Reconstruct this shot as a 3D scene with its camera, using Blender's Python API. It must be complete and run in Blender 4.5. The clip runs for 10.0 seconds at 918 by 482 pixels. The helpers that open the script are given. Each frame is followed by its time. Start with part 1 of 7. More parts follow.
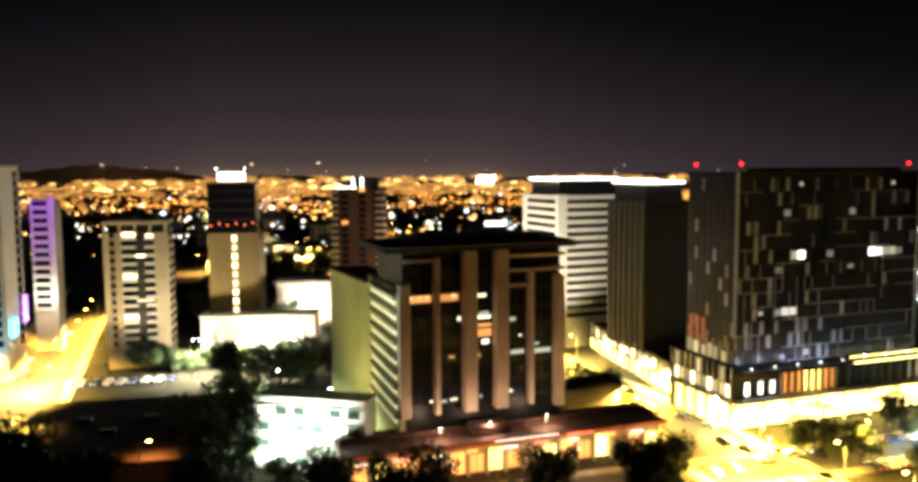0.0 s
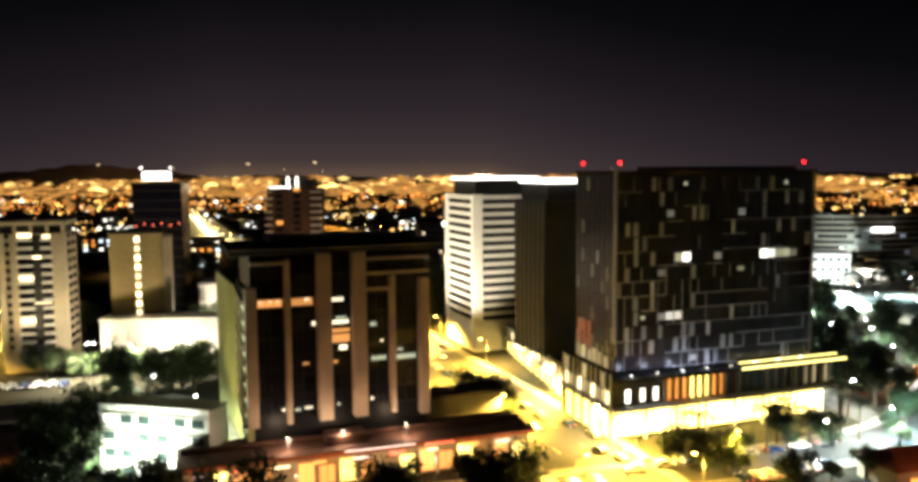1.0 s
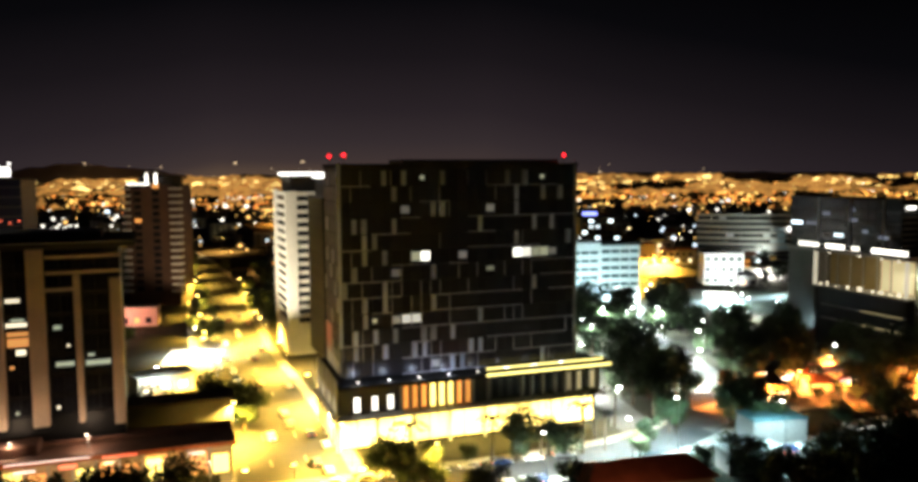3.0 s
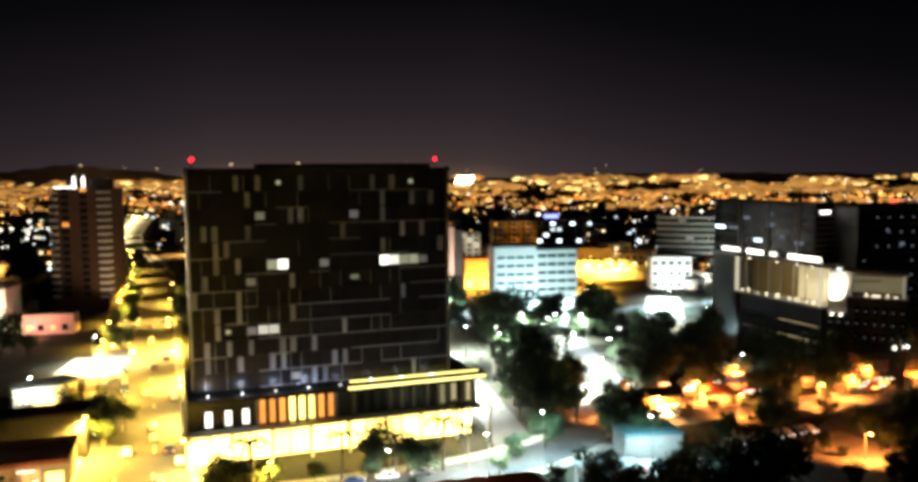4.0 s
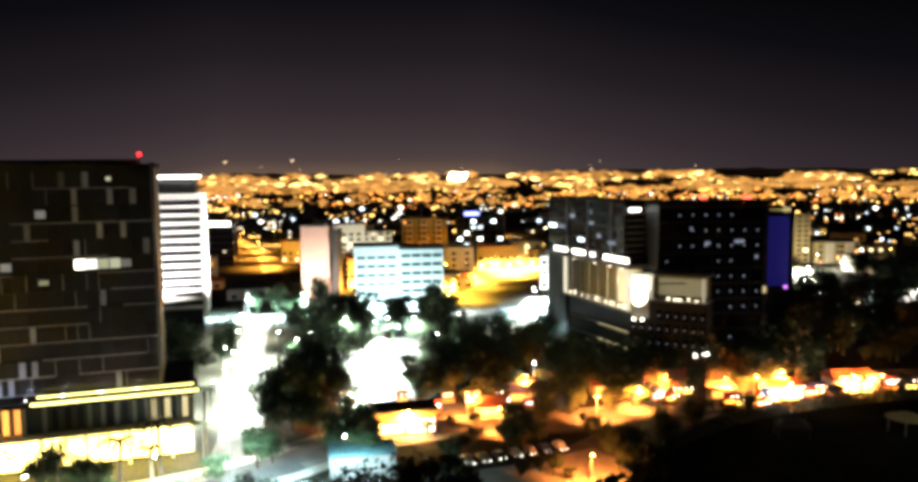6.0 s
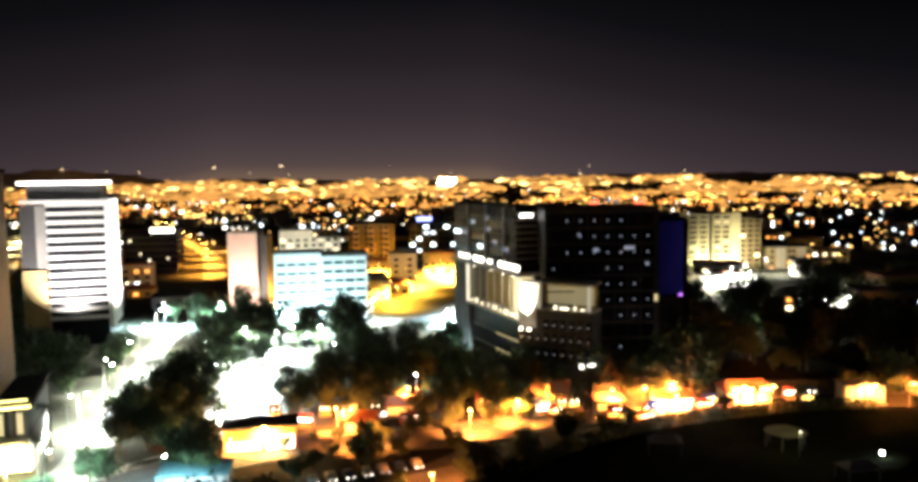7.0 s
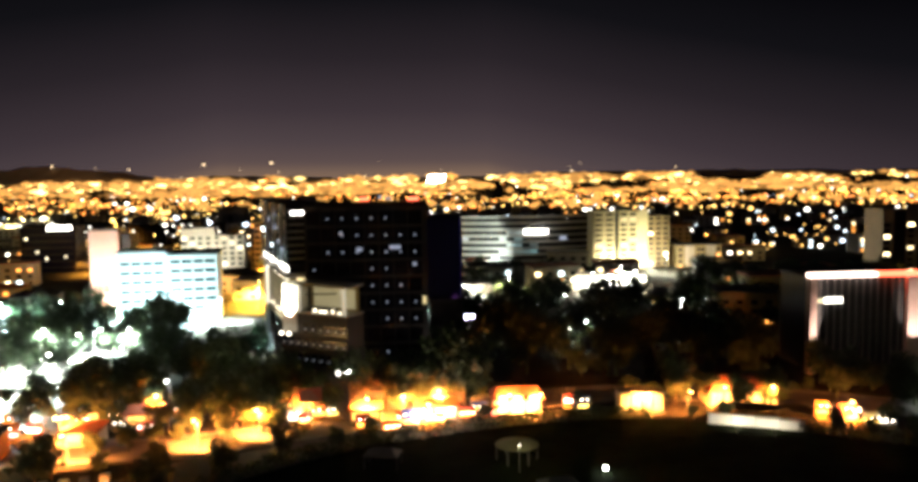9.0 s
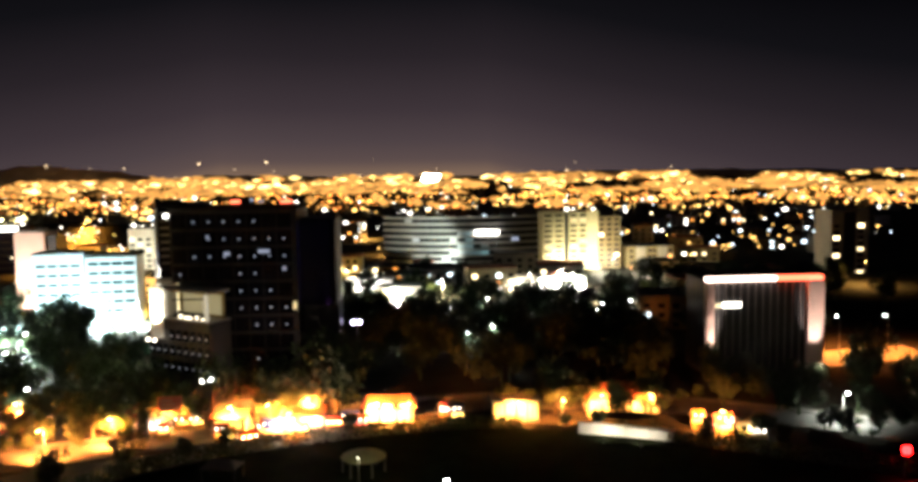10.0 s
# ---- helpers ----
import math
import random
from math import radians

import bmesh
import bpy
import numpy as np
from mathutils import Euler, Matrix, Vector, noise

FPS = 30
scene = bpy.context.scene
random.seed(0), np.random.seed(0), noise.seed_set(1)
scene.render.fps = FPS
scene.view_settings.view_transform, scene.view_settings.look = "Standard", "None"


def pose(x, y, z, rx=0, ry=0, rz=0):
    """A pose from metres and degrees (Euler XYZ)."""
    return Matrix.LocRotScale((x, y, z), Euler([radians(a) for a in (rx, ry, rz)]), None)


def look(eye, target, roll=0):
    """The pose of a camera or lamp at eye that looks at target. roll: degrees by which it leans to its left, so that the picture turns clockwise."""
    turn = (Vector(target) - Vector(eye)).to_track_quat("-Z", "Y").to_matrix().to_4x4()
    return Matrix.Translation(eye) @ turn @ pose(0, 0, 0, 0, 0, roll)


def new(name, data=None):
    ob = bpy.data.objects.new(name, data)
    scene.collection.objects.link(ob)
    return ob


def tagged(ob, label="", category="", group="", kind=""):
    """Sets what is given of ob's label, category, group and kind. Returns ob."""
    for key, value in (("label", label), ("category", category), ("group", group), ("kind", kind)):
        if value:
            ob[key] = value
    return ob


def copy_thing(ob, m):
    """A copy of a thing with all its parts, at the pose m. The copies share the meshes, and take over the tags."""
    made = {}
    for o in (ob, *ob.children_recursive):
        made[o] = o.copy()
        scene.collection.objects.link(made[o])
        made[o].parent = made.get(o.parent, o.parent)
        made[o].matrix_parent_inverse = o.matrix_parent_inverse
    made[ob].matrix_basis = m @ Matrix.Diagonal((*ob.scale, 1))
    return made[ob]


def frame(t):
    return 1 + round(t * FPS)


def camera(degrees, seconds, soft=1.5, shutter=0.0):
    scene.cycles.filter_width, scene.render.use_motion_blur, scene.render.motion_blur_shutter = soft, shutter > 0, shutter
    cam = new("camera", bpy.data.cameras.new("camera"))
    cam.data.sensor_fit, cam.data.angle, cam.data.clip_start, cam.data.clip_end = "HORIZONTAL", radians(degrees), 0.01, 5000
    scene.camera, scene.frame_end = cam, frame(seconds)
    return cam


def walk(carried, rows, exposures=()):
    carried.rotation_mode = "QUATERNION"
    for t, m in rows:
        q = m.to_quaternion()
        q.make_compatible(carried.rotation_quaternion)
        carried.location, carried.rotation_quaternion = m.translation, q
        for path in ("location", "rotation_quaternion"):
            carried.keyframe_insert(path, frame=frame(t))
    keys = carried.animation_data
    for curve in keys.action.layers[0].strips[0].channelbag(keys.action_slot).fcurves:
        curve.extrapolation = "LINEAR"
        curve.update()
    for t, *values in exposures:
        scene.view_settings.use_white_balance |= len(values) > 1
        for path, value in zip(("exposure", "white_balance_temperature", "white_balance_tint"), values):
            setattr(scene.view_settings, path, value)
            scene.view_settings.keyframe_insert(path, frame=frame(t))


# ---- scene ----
cam = camera(59.6, 10.0, soft=3.8)
PATH = [
    (0, (0.587, -0.742, 60.927), (0.579, 1.250, 60.752), -0.4),
    (0.5, (14.503, 2.278, 61.013), (14.490, 4.270, 60.834), -0.5),
    (1, (29.864, 5.903, 60.602), (29.852, 7.895, 60.426), -0.4),
    (1.5, (44.675, 9.031, 60.383), (44.665, 11.024, 60.213), -0.4),
    (2, (58.723, 11.156, 59.921), (58.717, 13.149, 59.750), -0.4),
    (2.5, (72.871, 13.582, 58.842), (72.874, 15.574, 58.666), -0.2),
    (2.7, (79.043, 15.174, 58.774), (79.039, 17.166, 58.597), -0.3),
    (4, (117.373, 24.694, 59.340), (117.362, 26.686, 59.166), -0.4),
    (4.5, (131.068, 27.873, 59.589), (131.055, 29.865, 59.416), -0.5),
    (5, (145.994, 30.752, 59.484), (145.982, 32.744, 59.307), -0.5),
    (5.5, (161.717, 35.261, 58.785), (161.694, 37.253, 58.607), -0.5),
    (5.7, (167.700, 36.905, 58.709), (167.674, 38.896, 58.525), -0.6),
    (7, (204.967, 47.257, 58.109), (204.957, 49.250, 57.939), -0.8),
    (7.5, (218.150, 49.934, 57.817), (218.140, 51.926, 57.641), -0.7),
    (8, (232.925, 52.905, 57.529), (232.915, 54.898, 57.357), -0.6),
    (8.5, (247.632, 55.751, 56.720), (247.621, 57.743, 56.544), -0.7),
    (9, (262.153, 58.596, 56.820), (262.141, 60.588, 56.643), -0.8),
    (9.5, (277.637, 61.624, 57.430), (277.628, 63.616, 57.254), -0.6),
    (10, (291.603, 64.015, 57.029), (291.590, 66.007, 56.850), -0.8),
]
walk(cam, [(t, look(eye, target, roll)) for t, eye, target, roll in PATH], exposures=[(0, 0.2), (1, -0.04), (2, -0.32), (2.5, -0.32), (4.5, -0.22), (5.5, 0.15), (7, 0.56), (8, 0.76), (9, 0.84), (10, 0.82)])

# ---- world and large lights ----
world = bpy.data.worlds.new("night_sky")
scene.world = world
world.use_nodes = True
wn, wl = world.node_tree.nodes, world.node_tree.links
w_co = wn.new("ShaderNodeTexCoord")
w_sep = wn.new("ShaderNodeSeparateXYZ")
w_ramp = wn.new("ShaderNodeValToRGB")
w_noise = wn.new("ShaderNodeTexNoise")
w_noise.inputs["Scale"].default_value = 2.0
w_mix = wn.new("ShaderNodeMath")
w_mix.operation = "MULTIPLY_ADD"
w_mix.inputs[1].default_value = 0.02
wl.new(w_co.outputs["Generated"], w_sep.inputs[0])
wl.new(w_co.outputs["Generated"], w_noise.inputs["Vector"])
wl.new(w_noise.outputs["Fac"], w_mix.inputs[0])
wl.new(w_sep.outputs["Z"], w_mix.inputs[2])
w_east = wn.new("ShaderNodeMapRange")  # sky darkens to both sides, imitating lens vignette in this view
w_east.inputs[1].default_value, w_east.inputs[2].default_value = 0.16, 0.62
w_east.inputs[3].default_value, w_east.inputs[4].default_value = 0.0, 0.10
w_off, w_abs = wn.new("ShaderNodeMath"), wn.new("ShaderNodeMath")
w_off.inputs[1].default_value, w_abs.operation = 0.13, "ABSOLUTE"
wl.new(w_sep.outputs["X"], w_off.inputs[0])
wl.new(w_off.outputs[0], w_abs.inputs[0])
w_sum = wn.new("ShaderNodeMath")
wl.new(w_abs.outputs[0], w_east.inputs[0])
wl.new(w_east.outputs[0], w_sum.inputs[0])
wl.new(w_mix.outputs[0], w_sum.inputs[1])
wl.new(w_sum.outputs[0], w_ramp.inputs[0])
stops = w_ramp.color_ramp.elements
stops[0].position, stops[0].color = 0.0, (0.15, 0.095, 0.062, 1)
stops[1].position, stops[1].color = 0.305, (0.0005, 0.0005, 0.0008, 1)
for at, colour in ((0.021, (0.066, 0.045, 0.043, 1)), (0.045, (0.046, 0.033, 0.036, 1)), (0.083, (0.0285, 0.0205, 0.0245, 1)), (0.145, (0.0132, 0.0100, 0.0125, 1)), (0.215, (0.0036, 0.0034, 0.0045, 1))):
    e = stops.new(at)
    e.color = colour
wl.new(w_ramp.outputs[0], wn["Background"].inputs[0])
wn["Background"].inputs[1].default_value = 0.95

# ---- materials ----
MATS = {}


def mat(name, colour, rough=0.7, scale=1.0, var=0.25, bump=0.15, metal=0.0, random_tint=0.0):
    """A surface with grain and stains at two scales."""
    if name in MATS:
        return MATS[name]
    m = bpy.data.materials.new(name)
    m.use_nodes = True
    n, k = m.node_tree.nodes, m.node_tree.links
    b = n["Principled BSDF"]
    b.inputs["Roughness"].default_value, b.inputs["Metallic"].default_value = rough, metal
    co = n.new("ShaderNodeTexCoord")
    fine, wide, mul = n.new("ShaderNodeTexNoise"), n.new("ShaderNodeTexNoise"), n.new("ShaderNodeMath")
    fine.inputs["Scale"].default_value, wide.inputs["Scale"].default_value = 3.0 * scale, 0.17 * scale
    fine.inputs["Detail"].default_value, wide.inputs["Detail"].default_value = 6, 4
    mul.operation = "ADD"
    for t in (fine, wide):
        k.new(co.outputs["Object"], t.inputs["Vector"])
    k.new(fine.outputs["Fac"], mul.inputs[0])
    k.new(wide.outputs["Fac"], mul.inputs[1])
    ramp = n.new("ShaderNodeMapRange")
    ramp.inputs[1].default_value, ramp.inputs[2].default_value = 0.7, 1.3
    ramp.inputs[3].default_value, ramp.inputs[4].default_value = 1 - var, 1 + var
    k.new(mul.outputs[0], ramp.inputs[0])
    tint = n.new("ShaderNodeVectorMath")
    tint.operation = "SCALE"
    tint.inputs[0].default_value = colour
    out = ramp.outputs[0]
    if random_tint:
        info, spread, both = n.new("ShaderNodeObjectInfo"), n.new("ShaderNodeMapRange"), n.new("ShaderNodeMath")
        spread.inputs[3].default_value, spread.inputs[4].default_value = 1 - random_tint, 1 + random_tint
        both.operation = "MULTIPLY"
        k.new(info.outputs["Random"], spread.inputs[0])
        k.new(spread.outputs[0], both.inputs[0])
        k.new(out, both.inputs[1])
        out = both.outputs[0]
    k.new(out, tint.inputs["Scale"])
    k.new(tint.outputs[0], b.inputs["Base Color"])
    if bump:
        bp = n.new("ShaderNodeBump")
        bp.inputs["Strength"].default_value, bp.inputs["Distance"].default_value = bump, 0.05
        k.new(fine.outputs["Fac"], bp.inputs["Height"])
        k.new(bp.outputs[0], b.inputs["Normal"])
    MATS[name] = m
    return m


def emit(name, colour, strength, sampled=False, vary=0.0):
    """A thing that gives off light."""
    if name in MATS:
        return MATS[name]
    m = bpy.data.materials.new(name)
    m.use_nodes = True
    n, k = m.node_tree.nodes, m.node_tree.links
    b = n["Principled BSDF"]
    b.inputs["Base Color"].default_value = (0.5, 0.5, 0.5, 1)
    b.inputs["Emission Color"].default_value = (*colour, 1)
    b.inputs["Emission Strength"].default_value = strength
    if vary:
        geo, info, add, rng = (n.new("ShaderNode" + s) for s in ("NewGeometry", "ObjectInfo", "Math", "MapRange"))
        add.operation = "PINGPONG"
        add.inputs[1].default_value = 1.0
        summed = n.new("ShaderNodeMath")
        k.new(geo.outputs["Random Per Island"], summed.inputs[0])
        k.new(info.outputs["Random"], summed.inputs[1])
        k.new(summed.outputs[0], add.inputs[0])
        rng.inputs[3].default_value, rng.inputs[4].default_value = strength * (1 - vary), strength * (1 + vary)
        k.new(add.outputs[0], rng.inputs[0])
        k.new(rng.outputs[0], b.inputs["Emission Strength"])
    m.cycles.emission_sampling = "AUTO" if sampled else "NONE"
    MATS[name] = m
    return m


ASPHALT = mat("asphalt", (0.055, 0.053, 0.05), 0.8, 1.0, 0.35, 0.3)
PAVING = mat("paving", (0.28, 0.26, 0.23), 0.8, 1.5, 0.3, 0.2)
DARKPAVE = mat("dark_paving", (0.10, 0.095, 0.085), 0.85, 1.5, 0.4, 0.2)
EARTH = mat("earth", (0.035, 0.034, 0.026), 0.95, 0.5, 0.5, 0.3)
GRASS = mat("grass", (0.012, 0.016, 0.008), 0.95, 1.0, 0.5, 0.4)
CONCRETE = mat("pale_concrete", (0.5, 0.48, 0.44), 0.75, 0.8, 0.18, 0.15)
WHITE = mat("white_render", (0.78, 0.77, 0.74), 0.6, 0.6, 0.1, 0.1)
BEIGE = mat("beige_render", (0.55, 0.47, 0.34), 0.75, 0.6, 0.18, 0.15)
BROWN = mat("brown_render", (0.34, 0.25, 0.11), 0.75, 0.6, 0.2, 0.15)
GREEN = mat("olive_render", (0.42, 0.40, 0.17), 0.75, 0.6, 0.18, 0.15)
TANFIN = mat("tan_fin_stone", (0.60, 0.47, 0.36), 0.7, 0.8, 0.16, 0.15)
PINK = mat("pink_render", (0.66, 0.47, 0.40), 0.75, 0.6, 0.12, 0.1)
GREY = mat("grey_concrete", (0.22, 0.21, 0.20), 0.8, 0.7, 0.25, 0.2)
CHARCOAL = mat("charcoal_cladding", (0.035, 0.035, 0.037), 0.55, 0.8, 0.3, 0.1)
TILE_GREY = mat("grey_roof_tiles", (0.16, 0.15, 0.15), 0.85, 1.5, 0.3, 0.3)
ROOFING = mat("bitumen_roofing", (0.04, 0.038, 0.036), 0.9, 0.8, 0.4, 0.2)
PANEL = mat("cool_grey_panel", (0.60, 0.64, 0.74), 0.5, 0.8, 0.15, 0.05, 0.0, 0.35)
GLASS = mat("dark_window_glass", (0.013, 0.014, 0.02), 0.2, 0.3, 0.3, 0.0, 0.0, 0.5)
BLUEGLASS = mat("blue_tinted_glass", (0.012, 0.014, 0.035), 0.2, 0.3, 0.3, 0.0)
TEALGLASS = mat("teal_window_glass", (0.05, 0.085, 0.085), 0.2, 0.3, 0.3, 0.0)
STEEL = mat("painted_steel", (0.25, 0.25, 0.25), 0.5, 2.0, 0.2, 0.05, 0.4)
BRICKRED = mat("red_clay_roof", (0.33, 0.11, 0.06), 0.8, 1.5, 0.35, 0.4)
LEAF = mat("leaf", (0.045, 0.075, 0.028), 0.6, 1.0, 0.45, 0.0, 0.0, 0.3)
BARK = mat("bark", (0.11, 0.085, 0.06), 0.9, 3.0, 0.4, 0.5)
# pale lavender base colour stands in for night haze on the hills
HILL = mat("hazed_far_hill", (0.52, 0.48, 0.55), 1.0, 0.05, 0.3, 0.0)
DARKTILE = mat("dark_clay_tiles", (0.10, 0.045, 0.03), 0.85, 1.5, 0.4, 0.4)
BLACKPANEL = mat("black_curtain_panel", (0.012, 0.012, 0.014), 0.4, 0.8, 0.3, 0.05)
TYRE = mat("tyre_rubber", (0.02, 0.02, 0.02), 0.9)
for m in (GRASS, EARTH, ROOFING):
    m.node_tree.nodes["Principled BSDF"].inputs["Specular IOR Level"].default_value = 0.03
for m in (GLASS, BLACKPANEL):
    m.node_tree.nodes["Principled BSDF"].inputs["Specular IOR Level"].default_value = 0.22

E_WARM = emit("warm_window_light", (1.0, 0.78, 0.42), 3.2, vary=0.6)
E_WHITE = emit("white_window_light", (1.0, 0.95, 0.82), 4.0, vary=0.5)
E_COOL = emit("cool_window_light", (0.75, 0.92, 1.0), 3.0, vary=0.6)
E_DOT = emit("dotted_light", (0.66, 0.75, 1.0), 0.15, vary=0.95)
E_FAINT = emit("faint_dotted_light", (0.8, 0.85, 1.0), 0.06, vary=0.95)
E_SHOP = emit("shopfront_light", (1.0, 0.72, 0.16), 4.5, True, vary=0.6)
E_ORANGE = emit("orange_window_light", (1.0, 0.36, 0.06), 1.8, vary=0.35)
E_GOLD = emit("gold_atrium_light", (1.0, 0.80, 0.38), 0.45, vary=0.6)
E_LED = emit("white_led_strip", (1.0, 0.97, 0.9), 5.0, True)
E_YLED = emit("yellow_led_strip", (1.0, 0.85, 0.25), 3.5)
E_RLED = emit("red_led_strip", (1.0, 0.13, 0.06), 3.0)
E_DIMRED = emit("dim_red_sign", (1.0, 0.14, 0.10), 0.2)
E_RED = emit("red_beacon_light", (1.0, 0.012, 0.02), 7.0)
E_PURPLE = emit("violet_led", (0.6, 0.2, 1.0), 3.0)
E_CYAN = emit("cyan_led", (0.05, 0.75, 1.0), 5.0)
E_BLUE = emit("blue_led", (0.25, 0.3, 1.0), 4.0)
E_FIX = emit("lantern_glass", (1.0, 0.9, 0.7), 6.0)
E_SODIUM = emit("sodium_lamp_glow", (1.0, 0.62, 0.14), 40.0)
E_LAMPW = emit("white_lamp_glow", (0.95, 1.0, 0.92), 40.0)
E_STRIPGREEN = emit("green_corridor_light", (0.85, 0.9, 0.45), 0.75)

# ---- builders ----
BOXES = {}


def mesh_of(bm, name, material):
    me = bpy.data.meshes.new(name)
    bm.normal_update()
    bm.to_mesh(me)
    bm.free()
    me.materials.append(material)
    return me


def part(name, bm, material, parent, label=""):
    """Links a bmesh as one mesh object under a thing or a part."""
    ob = new(name, mesh_of(bm, name, material))
    ob.parent = parent
    return tagged(ob, label)


def thing(name, label, category, x, y, z=0.0, yaw=0.0, group="", kind=""):
    ob = new(name)
    ob.matrix_world = pose(x, y, z, 0, 0, yaw)
    return tagged(ob, label, category, group, kind)


def box_mesh(name, sx, sy, sz, material, bevel=0.0):
    key = (round(sx, 3), round(sy, 3), round(sz, 3), material.name, bevel)
    if key not in BOXES:
        bm = bmesh.new()
        bmesh.ops.create_cube(bm, size=1)
        bmesh.ops.scale(bm, vec=(sx, sy, sz), verts=bm.verts)
        if bevel:
            bmesh.ops.bevel(bm, geom=bm.edges[:], offset=bevel, segments=1, affect="EDGES")
        BOXES[key] = mesh_of(bm, name, material)
    return BOXES[key]


def bx(parent, name, material, x0, x1, y0, y1, z0, z1, bevel=0.0, yaw=0.0, label=""):
    """A box part between two corners, in its parent's frame."""
    ob = new(name, box_mesh(name, x1 - x0, y1 - y0, z1 - z0, material, bevel))
    ob.parent = parent
    ob.matrix_local = pose((x0 + x1) / 2, (y0 + y1) / 2, (z0 + z1) / 2, 0, 0, yaw)
    return tagged(ob, label)


FRAMES = {}


def win(parent, name, material, x0, x1, y0, y1, z0, z1, frame_mat=None, label=""):
    """A pane that faces its parent's front, with a frame of its own round it."""
    pane = bx(parent, name, material, x0, x1, y0, y1, z0, z1, 0, 0, label)
    w, h = round(x1 - x0, 3), round(z1 - z0, 3)
    fm = frame_mat or CHARCOAL
    if (w, h, fm.name) not in FRAMES:
        bm = bmesh.new()
        for cx, cz, sx, sz in ((0, h / 2, w + 0.16, 0.1), (0, -h / 2, w + 0.16, 0.1), (-w / 2, 0, 0.1, h), (w / 2, 0, 0.1, h), (0, 0, 0.06, h)):
            made = bmesh.ops.create_cube(bm, size=1, matrix=Matrix.Translation((cx, 0, cz)) @ Matrix.Diagonal((sx, 0.12, sz, 1)))
        FRAMES[w, h, fm.name] = mesh_of(bm, "frame", fm)
    fr = new("frame", FRAMES[w, h, fm.name])
    fr.parent, fr.location = pane, (0, -(y1 - y0) / 2 - 0.04, 0)
    return pane


def prism(parent, name, material, pts, z0, z1, grow=0.0, label=""):
    """An upright prism over a footprint (counter-clockwise), grown outwards."""
    c = [sum(p[i] for p in pts) / len(pts) for i in (0, 1)]
    far = [math.hypot(p[0] - c[0], p[1] - c[1]) for p in pts]
    pts = [(c[0] + (p[0] - c[0]) * (1 + 1.3 * grow / r), c[1] + (p[1] - c[1]) * (1 + 1.3 * grow / r)) for p, r in zip(pts, far)]
    bm = bmesh.new()
    low = [bm.verts.new((*p, z0)) for p in pts]
    top = [bm.verts.new((*p, z1)) for p in pts]
    bm.faces.new(low[::-1])
    bm.faces.new(top)
    for i in range(len(pts)):
        j = (i + 1) % len(pts)
        bm.faces.new((low[i], low[j], top[j], top[i]))
    return part(name, bm, material, parent, label)


def tube(bm, a, b, r0, r1, sides=7):
    """A tapered round bar from a to b, added to a bmesh."""
    a, b = Vector(a), Vector(b)
    q = (b - a).to_track_quat("Z", "Y").to_matrix().to_4x4()
    bmesh.ops.create_cone(bm, cap_ends=True, segments=sides, radius1=r0, radius2=r1, depth=(b - a).length, matrix=Matrix.Translation((a + b) / 2) @ q)


def ground_z(x, y):
    s = min(max((y - 380) / 2100, 0), 1)
    u = min(max((y - 3000) / 1700, 0), 1)
    return -35 * s * s * (3 - 2 * s) + 44 * u * u


def spot(x, y, z, power, colour, size=150, tilt=(0, 0), soft=0.4):
    li = bpy.data.lights.new("lamp_light", "SPOT")
    li.energy, li.color, li.spot_size, li.spot_blend, li.shadow_soft_size = power, colour, radians(size), 0.6, soft
    ob = new("lamp_light", li)
    ob.matrix_world = look((x, y, z), (x + tilt[0], y + tilt[1], z - 1 if tilt == (0, 0) else 0))
    return ob


def point(x, y, z, power, colour, soft=0.5):
    li = bpy.data.lights.new("lamp_light", "POINT")
    li.energy, li.color, li.shadow_soft_size = power, colour, soft
    ob = new("lamp_light", li)
    ob.matrix_world = pose(x, y, z)
    # post lantern added so a low fill light has a visible source
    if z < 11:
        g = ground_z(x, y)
        t = thing("lantern", "small post lantern added for a fill light", "lantern", x, y + 0.75, g, 0, "post lanterns")
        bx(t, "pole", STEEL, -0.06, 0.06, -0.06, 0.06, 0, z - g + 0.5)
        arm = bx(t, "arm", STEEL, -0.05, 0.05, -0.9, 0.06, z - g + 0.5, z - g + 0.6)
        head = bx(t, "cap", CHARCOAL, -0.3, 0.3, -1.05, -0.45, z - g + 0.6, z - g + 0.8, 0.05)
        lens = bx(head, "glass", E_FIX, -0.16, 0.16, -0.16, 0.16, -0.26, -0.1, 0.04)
    return ob


def flood(x, y, z, tx, ty, tz, power, colour, size=70, fixture=True):
    """A floodlight that stands at one point and faces another."""
    ob = spot(x, y, z, power, colour, size)
    ob.matrix_world = look((x, y, z), (tx, ty, tz))
    # housing and post added to stand for an unseen lamp
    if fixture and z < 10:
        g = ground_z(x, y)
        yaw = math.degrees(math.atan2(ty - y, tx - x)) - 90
        t = thing("floodlight", "floodlight on a short steel post, added for an unseen lamp", "floodlight", x, y, g, yaw, "floodlights")
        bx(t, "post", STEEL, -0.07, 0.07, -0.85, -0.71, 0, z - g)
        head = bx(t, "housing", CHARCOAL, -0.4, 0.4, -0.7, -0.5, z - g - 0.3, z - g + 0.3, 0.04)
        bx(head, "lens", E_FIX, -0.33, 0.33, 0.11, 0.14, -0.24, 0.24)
    return ob


